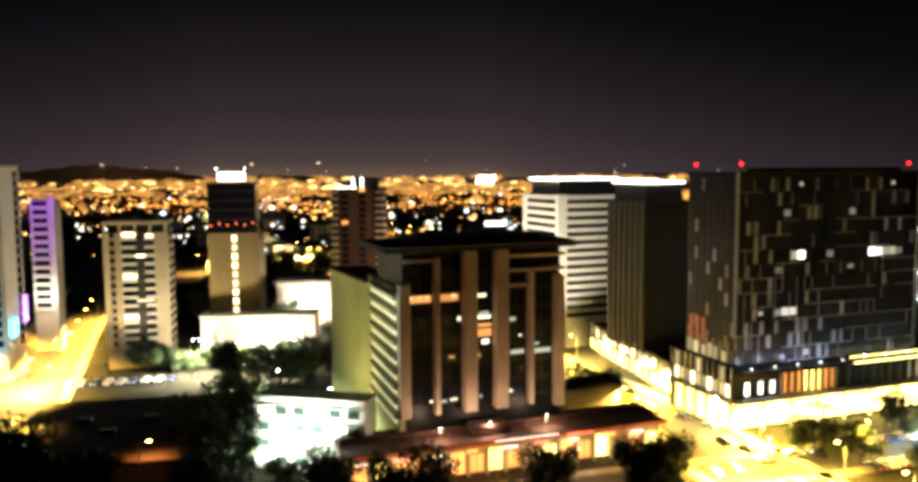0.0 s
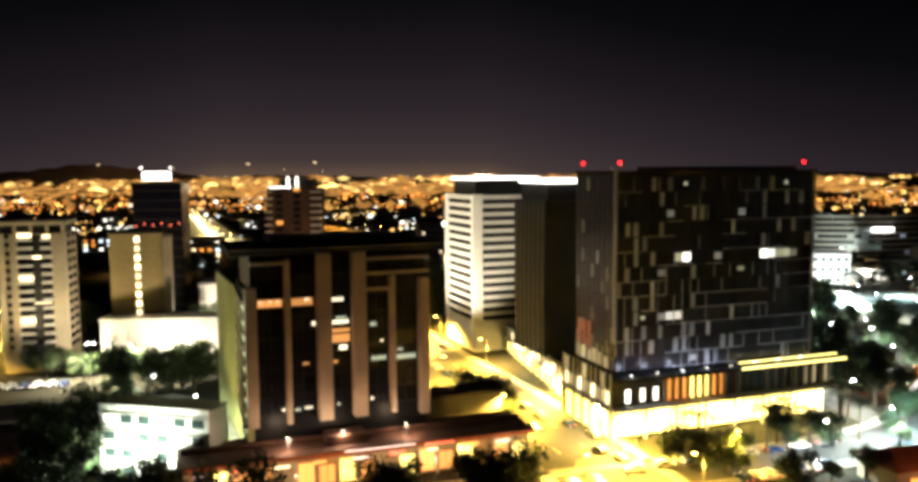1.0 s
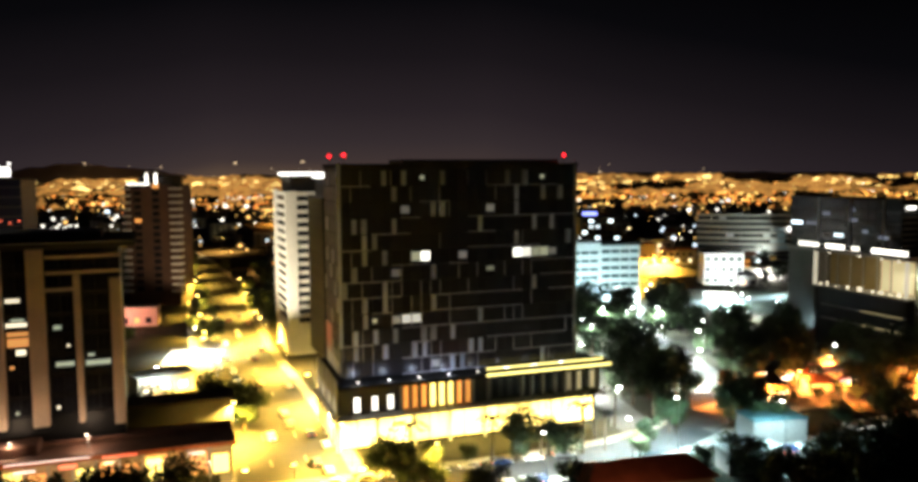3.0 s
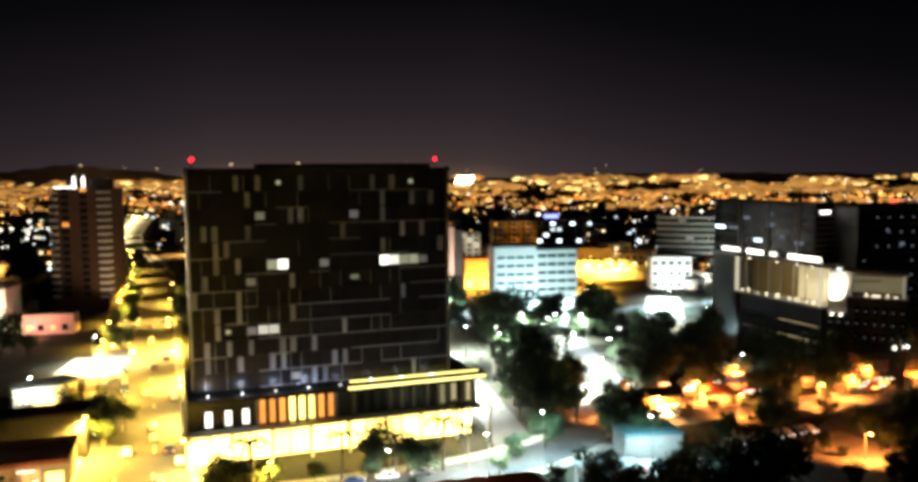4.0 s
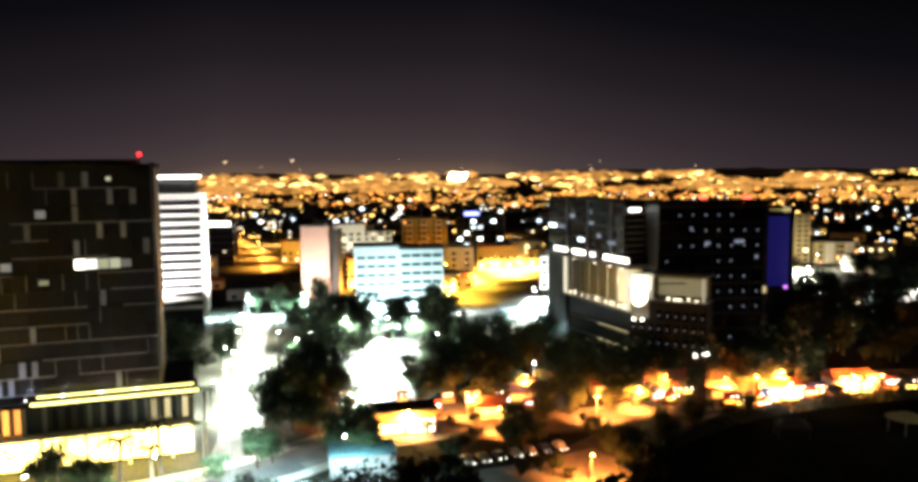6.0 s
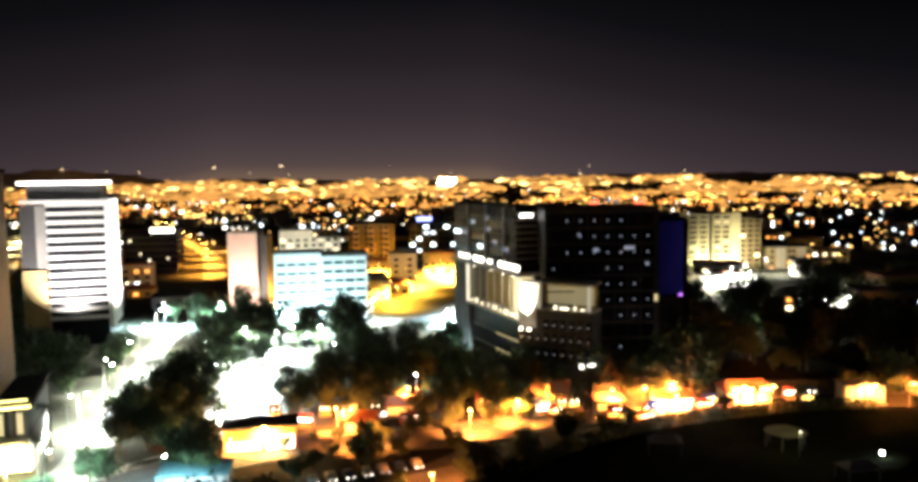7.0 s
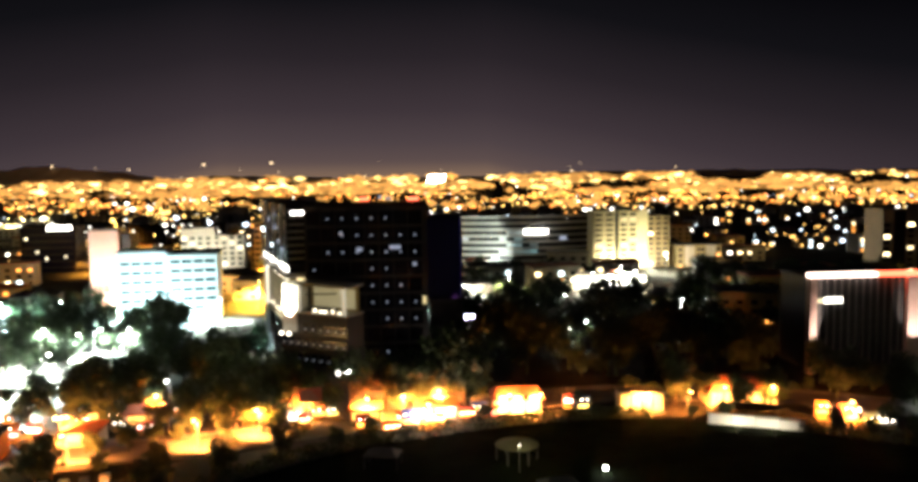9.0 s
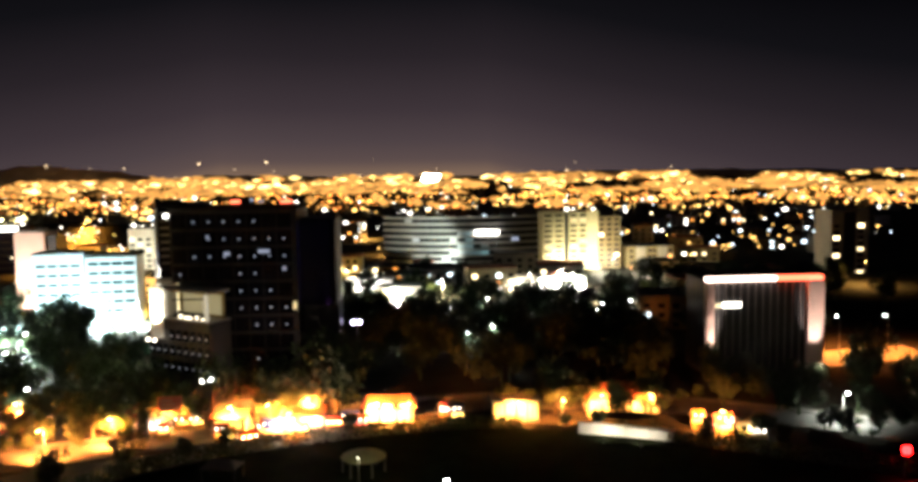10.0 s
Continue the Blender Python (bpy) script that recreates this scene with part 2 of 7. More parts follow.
SODIUM, WARMW, COLDW, CYANW = (1.0, 0.60, 0.08), (1.0, 0.87, 0.62), (0.85, 1.0, 0.95), (0.58, 0.92, 1.0)


def strip(name, pts, width, z, material, kind="structure", label="", lift=0.0):
    """A ribbon of ground along a line, such as a road."""
    bm = bmesh.new()
    rows = []
    for i, p in enumerate(pts):
        a, b = pts[max(i - 1, 0)], pts[min(i + 1, len(pts) - 1)]
        d = Vector((b[0] - a[0], b[1] - a[1])).normalized()
        n = Vector((-d.y, d.x)) * width / 2
        zz = ground_z(*p) + z
        rows.append([bm.verts.new((p[0] + s * n.x, p[1] + s * n.y, zz)) for s in (1, -1)])
    faces = [bm.faces.new((r[1], q[1], q[0], r[0])) for r, q in zip(rows, rows[1:])]
    if lift:
        made = bmesh.ops.extrude_face_region(bm, geom=faces)["geom"]
        bmesh.ops.translate(bm, vec=(0, 0, -lift), verts=[v for v in made if isinstance(v, bmesh.types.BMVert)])
        bmesh.ops.recalc_face_normals(bm, faces=bm.faces)
    ob = new(name, mesh_of(bm, name, material))
    return tagged(ob, label, name.split("_")[0], "", kind)


def smooth_line(pts, step=8.2):
    out = []
    for i in range(len(pts) - 1):
        p0, p1, p2, p3 = (Vector(pts[min(max(i + k, 0), len(pts) - 1)]) for k in (-1, 0, 1, 2))
        n = max(2, int((p2 - p1).length / step))
        for s in range(n):
            t = s / n
            q = 0.5 * (2 * p1 + (p2 - p0) * t + (2 * p0 - 5 * p1 + 4 * p2 - p3) * t * t + (3 * p1 - p0 - 3 * p2 + p3) * t ** 3)
            out.append((q.x, q.y))
    return out + [tuple(pts[-1])]


def offset_line(pts, d):
    out = []
    for i, p in enumerate(pts):
        a, b = pts[max(i - 1, 0)], pts[min(i + 1, len(pts) - 1)]
        v = Vector((b[0] - a[0], b[1] - a[1])).normalized()
        out.append((p[0] - v.y * d, p[1] + v.x * d))
    return out


# ---- ground, roads, hills ----
bm = bmesh.new()
gx = [-4700, -3000, -1800, -1000, -600, -300, -150, 0, 150, 300, 450, 700, 1000, 1500, 2300, 3300, 4800]
gy = [-4500, -1500, -500, -200, 0, 150, 290, 380, 480, 610, 780, 1010, 1300, 1650, 2000, 2300, 2480, 3000, 3400, 3700, 3950, 4200, 4450, 4700]
grid = [[bm.verts.new((x, y, ground_z(x, y))) for x in gx] for y in gy]
for j in range(len(gy) - 1):
    for i in range(len(gx) - 1):
        bm.faces.new((grid[j][i], grid[j][i + 1], grid[j + 1][i + 1], grid[j + 1][i]))
tagged(new("ground", mesh_of(bm, "ground", EARTH)), "dark earth and gardens between the city blocks", "ground", "", "structure")

MAIN = smooth_line([(96, 32), (78, 94.7), (66, 132.1), (56, 166.6), (38, 215.4), (10, 284.4), (-44, 436.8), (-92, 546), (-150, 661.1), (-236, 868.1), (-378, 1256.3), (-480, 1529.4)])
CROSS = smooth_line([(-130, 74.5), (-40, 123.3), (20, 146.4), (62, 158), (105, 172.4), (132, 186.9), (150, 207)])
NORTH = smooth_line([(161, 204.2), (158, 235.8), (155, 278.9), (154, 314.9), (158, 345.1), (190, 365.3), (240, 382.6)])
ALLEY = smooth_line([(130, 181.1), (125, 214.2), (114, 261.6), (102, 310.4), (96, 344.9)])
FLOOD = smooth_line([(60, 339.1), (100, 350.7), (130, 347.9), (160, 345.1)])
ARC = smooth_line([(140, 198.4), (170, 215.7), (204, 221.5), (240, 237), (270, 250), (300, 257), (337, 254), (372, 238), (410, 216)])
BACK = smooth_line([(64, 494.4), (50, 546.1), (12, 652.5), (-60, 810.6), (-150, 1011.9), (-230, 1184.4)])
WEST = smooth_line([(-96, 143.5), (-112, 186.6), (-128, 232.6), (-148, 287.2), (-190, 408), (-240, 551.8)])
road_z = 0.06
for nm, line, w in (("road_main", MAIN, 21), ("road_cross", CROSS, 11), ("road_north", NORTH, 11), ("road_alley", ALLEY, 9), ("road_flood", FLOOD, 14), ("road_arc", ARC, 9), ("road_west", WEST, 22), ("road_back", BACK, 12)):
    road_z += 0.013
    strip(nm, line, w, road_z, ASPHALT, label="asphalt city road lit by street lamps")
    for s in (1, -1):
        if nm in ("road_main", "road_arc", "road_west", "road_cross"):
            strip("pavement", offset_line(line, s * (w / 2 + 1.6)), 3.0, 0.27, DARKPAVE if nm == "road_arc" else PAVING, label="raised paved footway with a kerb", lift=0.26)
# lane marks of the main road
LINE = mat("road_paint", (0.7, 0.68, 0.6), 0.6, 2.0, 0.2, 0.0)
for d in (-3.5, 3.5):
    marks = offset_line(MAIN, d)
    bm = bmesh.new()
    for a, b in list(zip(marks, marks[1:]))[::2]:
        v = Vector((b[0] - a[0], b[1] - a[1])) * 0.55
        n = Vector((-v.y, v.x)).normalized() * 0.09
        z = ground_z(*a) + 0.085
        bm.faces.new([bm.verts.new(p) for p in ((a[0] - n.x, a[1] - n.y, z), (a[0] + v.x - n.x, a[1] + v.y - n.y, z), (a[0] + v.x + n.x, a[1] + v.y + n.y, z), (a[0] + n.x, a[1] + n.y, z))])
    ob = new("lane_marking", mesh_of(bm, "lane_marking", LINE))
    tagged(ob, "dashed white lane line on the main road", "road marking", "", "structure")


def patch(name, pts, z, material, label, category="pavement"):
    bm = bmesh.new()
    bm.faces.new([bm.verts.new((*p, z)) for p in pts])
    bmesh.ops.recalc_face_normals(bm, faces=bm.faces)
    for f in bm.faces:
        if f.normal.z < 0:
            f.normal_flip()
    return tagged(new(name, mesh_of(bm, name, material)), label, category, "", "structure")


patch("pavement_forecourt", [(-64, 209.6), (-48, 178), (-22, 157.9), (-16, 180.9), (-34, 211.1), (-50, 221.1)], 0.10, PAVING, "pale paved forecourt under floodlights")
strip("pavement_plaza", [(150, 224.3), (148, 247.3), (143, 278.9), (138, 310.5), (134, 337.8)], 26, 0.08, PAVING, label="pale paved plaza between the trees")
strip("pavement_yard", [(136, 448.5), (170, 463), (225, 480.3)], 133, 0.03, PAVING, label="paved yard under sodium lamps")
patch("pavement_side_court", [(-4, 255.6), (14, 252.8), (10, 278.6), (-8, 278.6)], 0.10, PAVING, "pale paved court beside the main road under white lamps")
strip("pavement_far_yard", [(392, 294), (410, 300), (430, 304)], 16, 0.05, PAVING, label="paved yard under orange lamps")
strip("pavement_lane", [(198, 343), (204, 370), (211, 398)], 15, 0.05, PAVING, label="pale paved lane before the white hall")
strip("pavement_apartments", [(322, 512.1), (360, 497.7), (402, 474.7)], 18, -0.3, PAVING, label="pale paved forecourt below the apartment slabs")
strip("pavement_car_park", [(144, 173.9), (155, 176.8), (168, 181.2)], 19, 0.035, PAVING, label="paved car park under white lamps")
strip("pavement_bend", [(188, 170), (200, 192), (216, 210), (238, 224)], 20, 0.02, DARKPAVE, label="paved bend between the lawn and the stalls")
strip("pavement_court", [(178, 178.3), (194, 184.1), (208, 192.8)], 23, 0.045, PAVING, label="paved court under sodium lamps")
EDGE = smooth_line([(200, 150), (206, 178), (216, 197), (230, 211), (245, 221), (262, 228), (282, 233.5), (300, 236), (318, 232), (335, 225), (352, 216), (385, 201), (420, 184)], 4)
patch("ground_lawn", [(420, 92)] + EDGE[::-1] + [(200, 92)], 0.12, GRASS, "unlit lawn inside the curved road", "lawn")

# hills on the skyline
random.seed(7)
for nm, x0, x1, y, h, lab in (("hill_west", -2900, -1380, 4560, 160, "long dark hill behind the western city"), ("hill_north", -1420, -300, 4600, 90, "low dark hill on the skyline"), ("hill_east", -600, 4400, 4650, 80, "low far hill with scattered lights")):
    bm = bmesh.new()
    n = 60
    back = None
    for i in range(n + 1):
        x = x0 + (x1 - x0) * i / n
        f = i / n
        top = -35 + h * (math.sin(math.pi * f) ** 0.32) * (0.84 + 0.2 * noise.noise((x / 330, h, 0.3))) + 9 * noise.noise((x / 80, 1, h)) + 4 * noise.noise((x / 25, 4, h))
        row = [bm.verts.new((x, y - 260 + 0, -36)), bm.verts.new((x, y - 90, -35 + (top + 35) * 0.6)), bm.verts.new((x, y, top)), bm.verts.new((x, y + 60, -36))]
        if back:
            for a, b, c, d in zip(back, row, row[1:], back[1:]):
                bm.faces.new((a, b, c, d))
        back = row
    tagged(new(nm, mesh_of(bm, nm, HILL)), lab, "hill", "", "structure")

E_LAMP = emit("small_room_lamp", (1.0, 0.86, 0.6), 1.3, vary=0.6)
# ---- panelled dark tower with its podium ----
random.seed(11)
TOWER = [(0, 0), (53.7, 0), (53.7, 19), (0, 19)]
dark = thing("office_tower", "dark glass office tower with scattered light panels above a lit podium", "office building", 63.3, 181.5, 0, 18.9)
TOWERGLASS = mat("smoked_window_glass", (0.020, 0.019, 0.024), 0.3, 0.3, 0.3, 0.0, 0.0, 0.5)
TOWERSKIN = mat("dark_curtain_wall", (0.016, 0.015, 0.019), 0.5, 0.8, 0.3, 0.05)
prism(dark, "wall", TOWERSKIN, TOWER, 15.5, 59.4)
prism(dark, "roof", ROOFING, TOWER, 59.4, 60.2, 0.3)
bx(dark, "plant_room", CHARCOAL, 14, 50.5, 2.5, 15, 60.2, 61.1, 0.1)
NF, Z0, PITCH = 13, 15.6, 3.33
LINEGREY = mat("anodised_rail", (0.60, 0.59, 0.66), 0.45, 0.4, 0.5, 0.0)
lit = {(7, 7): "g", (8, 7): "w", (18, 7): "w", (19, 7): "w", (20, 7): "g", (21, 7): "g", (22, 7): "d", (5, 3): "d", (6, 3): "p", (7, 3): "p", (3, 3): "t", (8, 12): "t", (21, 12): "t", (6, 10): "d", (10, 10): "t", (15, 10): "d", (12, 7): "d", (15, 6): "s", (9, 0): "d", (5, 6): "d"}
# columns and floors of the pale upright panels, front and west side
PANELS = {(6, 12), (10, 12), (17, 12), (19, 12), (21, 11), (23, 11), (10, 10), (18, 10), (1, 9), (14, 9), (20, 9), (22, 9), (3, 8), (18, 8), (24, 8), (2, 7), (4, 7), (1, 6), (9, 6), (4, 5), (0, 5), (2, 4), (4, 4), (9, 4), (3, 2), (9, 2), (11, 2), (4, 1), (7, 1), (13, 1), (1, 1)}
SIDE = {(5, 12), (6, 7), (3, 7), (4, 6), (1, 6), (7, 5), (1, 4), (4, 3), (7, 1), (4, 1), (1, 1), (2, 0), (5, 0), (0, 2), (6, 2), (2, 5), (0, 0), (6, 9)}
E_TOWERW = emit("tower_room_light", (1.0, 0.97, 0.84), 2.0, vary=0.5)
E_TOWERP = emit("tower_pale_room_light", (1.0, 0.96, 0.82), 0.55, vary=0.4)
E_TOWERD = emit("tower_faint_room_light", (0.95, 0.93, 0.9), 0.10, vary=0.5)
E_TOWERG = emit("tower_dim_room_light", (0.9, 0.92, 0.6), 0.28, vary=0.5)
for f in range(NF):
    z = Z0 + f * PITCH
    x = 0.0
    while x < 52:
        x2 = min(53.7, x + random.choice((4.26, 6.4, 8.5, 12.8)))
        bx(dark, "floor_edge", LINEGREY if random.random() < (0.58 if f < 7 else 0.36) else TOWERSKIN, x, x2, -0.3, 0, z - 0.14, z + 0.06)
        x = x2
    for c in range(25):
        x = 0.1 + c * 2.13
        k = lit.get((c, f))
        m = {"w": E_TOWERW, "p": E_TOWERP, "s": E_TOWERG, "t": E_TOWERG, "g": E_TOWERG, "d": E_TOWERD}.get(k, TOWERGLASS)
        low, high, wide = {"w": (0.75, 0.65, 1.95), "p": (0.9, 0.7, 1.9), "g": (0.75, 0.65, 1.95), "d": (0.9, 0.9, 1.8), "s": (1.3, 1.1, 1.7), "t": (1.3, 1.2, 0.9)}.get(k, (0.12, 0.26, 1.95))
        bx(dark, "window", m, x, x + wide, -0.1, 0, z + low, z + PITCH - high)
        if (c, f) in PANELS or not k and random.random() < (0.13 if f < 7 and c < 15 else 0.05):
            bx(dark, "facade_panel", PANEL, x + 0.1, x + 1.1, -0.34, -0.12, z + 0.1, z + PITCH - 0.2, 0.03)
    for c in range(8):
        py = 19 * (c + 0.5) / 8
        bx(dark, "window", TOWERGLASS, -1.05, 0.95, py - 0.06, py + 0.06, z + 0.12, z + PITCH - 0.26, 0, 90).location.x = -0.06
        if (c, f) in SIDE:
            bx(dark, "facade_panel", PANEL, -0.34, -0.12, py - 0.9, py + 0.1, z + 0.1, z + PITCH - 0.2, 0.03)
for c in range(26):
    for f in range(NF):
        if random.random() < (0.4 if f < 7 and c < 15 else 0.15):
            bx(dark, "mullion", LINEGREY, c * 2.13, 0.12 + c * 2.13, -0.26, 0, Z0 + f * PITCH + 0.08, Z0 + (f + 1) * PITCH - 0.16)
for y in (11.0, 13.4, 15.8):
    bx(dark, "red_sign", E_DIMRED, -0.5, -0.25, y, y + 1.1, 19.0, 25.0, 0, 0, "red glowing sign panel")
for k in range(6):
    bx(dark, "lit_screen", E_GOLD, -0.3, -0.15, 2.6 + k * 2.7, 4.6 + k * 2.7, 15.7, 18.3 + (k % 3) * 0.4, 0, 0, "gold-lit glass strip")
    bx(dark, "screen_post", PANEL, -0.5, -0.12, 2.0 + k * 2.7, 2.4 + k * 2.7, 15.6, 20.5, 0.04)
# corner trims
bx(dark, "corner_post", PANEL, -0.5, 0.1, -0.4, 0.2, 22, 60.4, 0.05)
bx(dark, "corner_post", GREY, 53.0, 53.7, -0.4, 0.2, 15.6, 60.4, 0.05)
for x, y in ((1.1, 0.6), (51.1, 1.0), (1.0, 17.6)):
    b = bx(dark, "beacon_mast", STEEL, x - 0.06, x + 0.06, y - 0.06, y + 0.06, 60.2, 61.6)
    bm = bmesh.new()
    bmesh.ops.create_icosphere(bm, subdivisions=2, radius=0.38)
    lamp = part("beacon", bm, E_RED, dark, "red obstruction light")
    lamp.matrix_local = pose(x, y, 62.0)

pod = thing("podium", "lit shopping podium with pilasters and glowing shopfronts", "shopping podium", 62.8, 178.5, 0, 19.5)
bx(pod, "wall", CHARCOAL, 0, 60.8, 1.4, 26, 7.9, 13.6)
bx(pod, "back_wall", GREY, 0, 60.8, 3.2, 26, 0.2, 7.9)
bx(pod, "roof", ROOFING, 0.3, 61.5, -0.6, 26.5, 13.6, 14.6, 0.08)
bx(pod, "canopy", ROOFING, 31.5, 62.0, -2.6, 3.0, 14.6, 15.4, 0.08)
bx(pod, "led_strip", E_YLED, 31.6, 61.9, -2.72, -2.62, 14.55, 15.05, 0, 0, "yellow light strip along the canopy")
bx(pod, "led_strip", E_YLED, 32.4, 61.0, -0.5, -0.4, 15.42, 15.75)
bx(pod, "ledge", CONCRETE, -0.3, 61.1, -1.4, 1.4, 7.4, 7.9, 0.06)
for i in range(16):
    x = 0.4 + i * 4.0
    if i % 2 == 0:
        bx(pod, "column", WHITE, x - 0.25, x + 0.25, 0.4, 0.9, 0.2, 7.4, 0.06)
    if i < 15:
        win(pod, "shopfront", E_SHOP, x + 0.12, x + 3.88, 2.9, 3.15, 0.5, 6.9 if i % 3 else 6.4, WHITE)
        bx(pod, "shop_sign", E_WARM if i % 3 == 0 else WHITE, x + 0.5, x + 3.5, 1.0, 1.2, 6.7, 7.35, 0.03)
for x in (3.4, 7.2, 10.6):
    win(pod, "window", E_WHITE, x, x + 1.3, 1.28, 1.4, 8.5, 11.6)
for i in range(9):
    x = 13.2 + i * 2.0
    bx(pod, "pilaster", TANFIN if i % 2 else CONCRETE, x, x + 0.75, 0.5, 1.4, 7.9, 13.4, 0.05)
    if i < 8:
        win(pod, "window", E_ORANGE if i not in (3, 4, 5) else E_SHOP, x + 0.8, x + 1.95, 1.26, 1.4, 8.2, 13.2)
for x in (33, 41, 43.4, 46, 49.2, 51.5, 54.0, 57.5, 60):
    bx(pod, "pilaster", GREY, x, x + 0.7, 0.3, 1.4, 7.9, 13.4, 0.05)
for x in (34.5, 36.8, 39.1, 44.4, 47.2, 52.6, 55.2, 58.6):
    win(pod, "window", GLASS if x < 50 else E_GOLD, x, x + 1.2, 1.28, 1.4, 8.4, 12.8)
for i in range(11):
    y = 1.6 + i * 2.2
    bx(pod, "side_mullion", PANEL, -0.45, 0.0, y - 0.16, y + 0.2, 7.7, 15.4, 0.04)
    if i < 10:
        bx(pod, "side_window", E_GOLD if i % 3 else E_WARM, -0.12, -0.02, y + 0.4, y + 1.9, 8.3, 11.2)
        bx(pod, "side_window", E_GOLD if i % 4 == 1 else GLASS, -0.12, -0.02, y + 0.4, y + 1.9, 11.6, 15.0)
    if i % 2 == 0 and i < 10:
        bx(pod, "side_shopfront", E_SHOP, -0.12, -0.02, y + 0.4, y + 3.9, 0.6, 6.6)
        bx(pod, "side_pilaster", CONCRETE, -0.5, 0.0, y - 0.3, y + 0.3, 0.2, 7.1, 0.05)
bx(pod, "side_ledge", CONCRETE, -1.2, -0.02, 1.4, 26, 7.2, 7.7, 0.05)
bx(pod, "side_wall", TOWERSKIN, -0.02, 0.28, 1.4, 26, 0.2, 15.5)
# small lamps on the podium roof that wash the tower
for i in range(8):
    x = 4.0 + i * 6.6
    bx(pod, "roof_lamp", E_LAMP, x - 0.2, x + 0.2, -0.4, 0.0, 15.0, 15.3, 0.05)
    bx(pod, "lamp_stand", STEEL, x - 0.05, x + 0.05, -0.25, -0.15, 14.6, 15.0)
    w = pod.matrix_world @ Vector((x, -0.6, 15.7))
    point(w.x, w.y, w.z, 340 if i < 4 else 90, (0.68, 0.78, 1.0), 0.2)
# street wing of the podium
wing = thing("street_arcade", "long two-storey arcade with gold-lit bays beside the main road", "shopping arcade", 62.3, 177.6, 0, 101.4)
bx(wing, "wall", BEIGE, 27, 95, -17, -0.9, 0.2, 8.2)
bx(wing, "parapet", CONCRETE, 26.8, 95.4, -1.3, -0.1, 8.2, 9.0, 0.06)
bx(wing, "roof", ROOFING, 27, 95, -17, -1.3, 8.2, 8.6)
bx(wing, "ledge", CONCRETE, 26.8, 95.2, -1.2, 0.3, 4.3, 4.7, 0.05)
for i in range(14):
    x = 27.2 + i * 4.8
    bx(wing, "pilaster", CONCRETE, x, x + 0.8, -0.9, -0.35, 0.2, 8.1, 0.05)
    win(wing, "window", E_SHOP, x + 1.1, x + 4.4, -0.9, -0.8, 0.8, 4.0)
    win(wing, "window", E_GOLD if i % 3 else E_WARM, x + 1.3, x + 4.2, -0.9, -0.8, 5.2, 7.6)


def striped_tower(name, label, x, y, yaw, pts, z0, z1, bands, band, glass, body):
    """A tower of dark window bands between projecting pale spandrels."""
    t = thing(name, label, "office building", x, y, 0, yaw)
    prism(t, "wall", glass, pts, 0, z1)
    step = (z1 - z0) / bands
    for i in range(bands + 1):
        prism(t, "spandrel", body, pts, z0 + i * step - band / 2, z0 + i * step + band / 2, 0.45)
    return t


# ---- twin white banded towers ----
fa = [(0, 0), (27, 0), (27, 26), (0, 26)]
ta = striped_tower("banded_tower", "white office tower with dark window bands and a glowing crown", 33.5, 270.5, 21, fa, 9.7, 51.5, 15, 1.25, GLASS, WHITE)
prism(ta, "base", WHITE, fa, 0, 9.0, 0.6)
bx(ta, "corner_pier", WHITE, -1.2, 2.6, -1.0, 0.6, 5, 52.6, 0.1)
bx(ta, "corner_pier", WHITE, -1.0, 1.0, 24.6, 26.6, 8, 52.6, 0.1)
prism(ta, "crown_recess", CHARCOAL, [(1.5, 3), (24, 3), (24, 24), (1.5, 24)], 52.2, 57.0)
prism(ta, "crown_slab", WHITE, [(0.8, 2.4), (24.6, 2.4), (24.6, 24.6), (0.8, 24.6)], 57.0, 57.5)
prism(ta, "crown_light", E_LED, [(0.8, 2.4), (24.6, 2.4), (24.6, 24.6), (0.8, 24.6)], 57.5, 58.2, 0.15, "glowing white light band round the roof")
# ribbed south block of the same tower
bx(ta, "core_wall", CHARCOAL, 1.2, 16, -49, -29, 8.6, 52.0)
for i in range(7):
    bx(ta, "rib", GREY, 0.7, 1.2, -48.6 + i * 2.9, -47.9 + i * 2.9, 9, 51.5, 0.05)
bx(ta, "crown_recess", CHARCOAL, 3, 15, -47, -30, 52.0, 56.6)
bx(ta, "crown_light", E_LED, 2.4, 15.6, -47.6, -29.4, 56.9, 57.5, 0.05)
fb = [(8.1, 0), (26.5, 0), (26.5, 21.5), (8.1, 21.5)]
tb = striped_tower("banded_tower", "white office tower with dark window bands and a floodlit side wall", 55, 318.1, 15, fb, 9.7, 49.0, 13, 1.25, GLASS, WHITE)
bx(tb, "side_wall", WHITE, 26.5, 27.8, -0.5, 21.6, 6, 50.6, 0.08, 0, "plain white wall washed by floodlights")
bx(tb, "corner_pier", GREY, 4.6, 8.0, -0.7, 0.4, 27, 49, 0.08)
bx(tb, "core_wall", BROWN, -0.2, 7.6, -1.5, 12, 0, 27, 0.1)
bx(tb, "core_wall", CHARCOAL, -0.2, 7.6, -0.5, 12, 27, 49, 0.1)
bx(tb, "roof_slab", WHITE, 0, 27, -0.9, 21.6, 49.6, 50.6, 0.1)
bx(tb, "crown_recess", CHARCOAL, 2, 25, 1, 19, 50.6, 56.0)
bx(tb, "crown_light", E_LED, -0.5, 26, -0.2, 20, 56.0, 56.9, 0, 0, "glowing white light band round the roof")

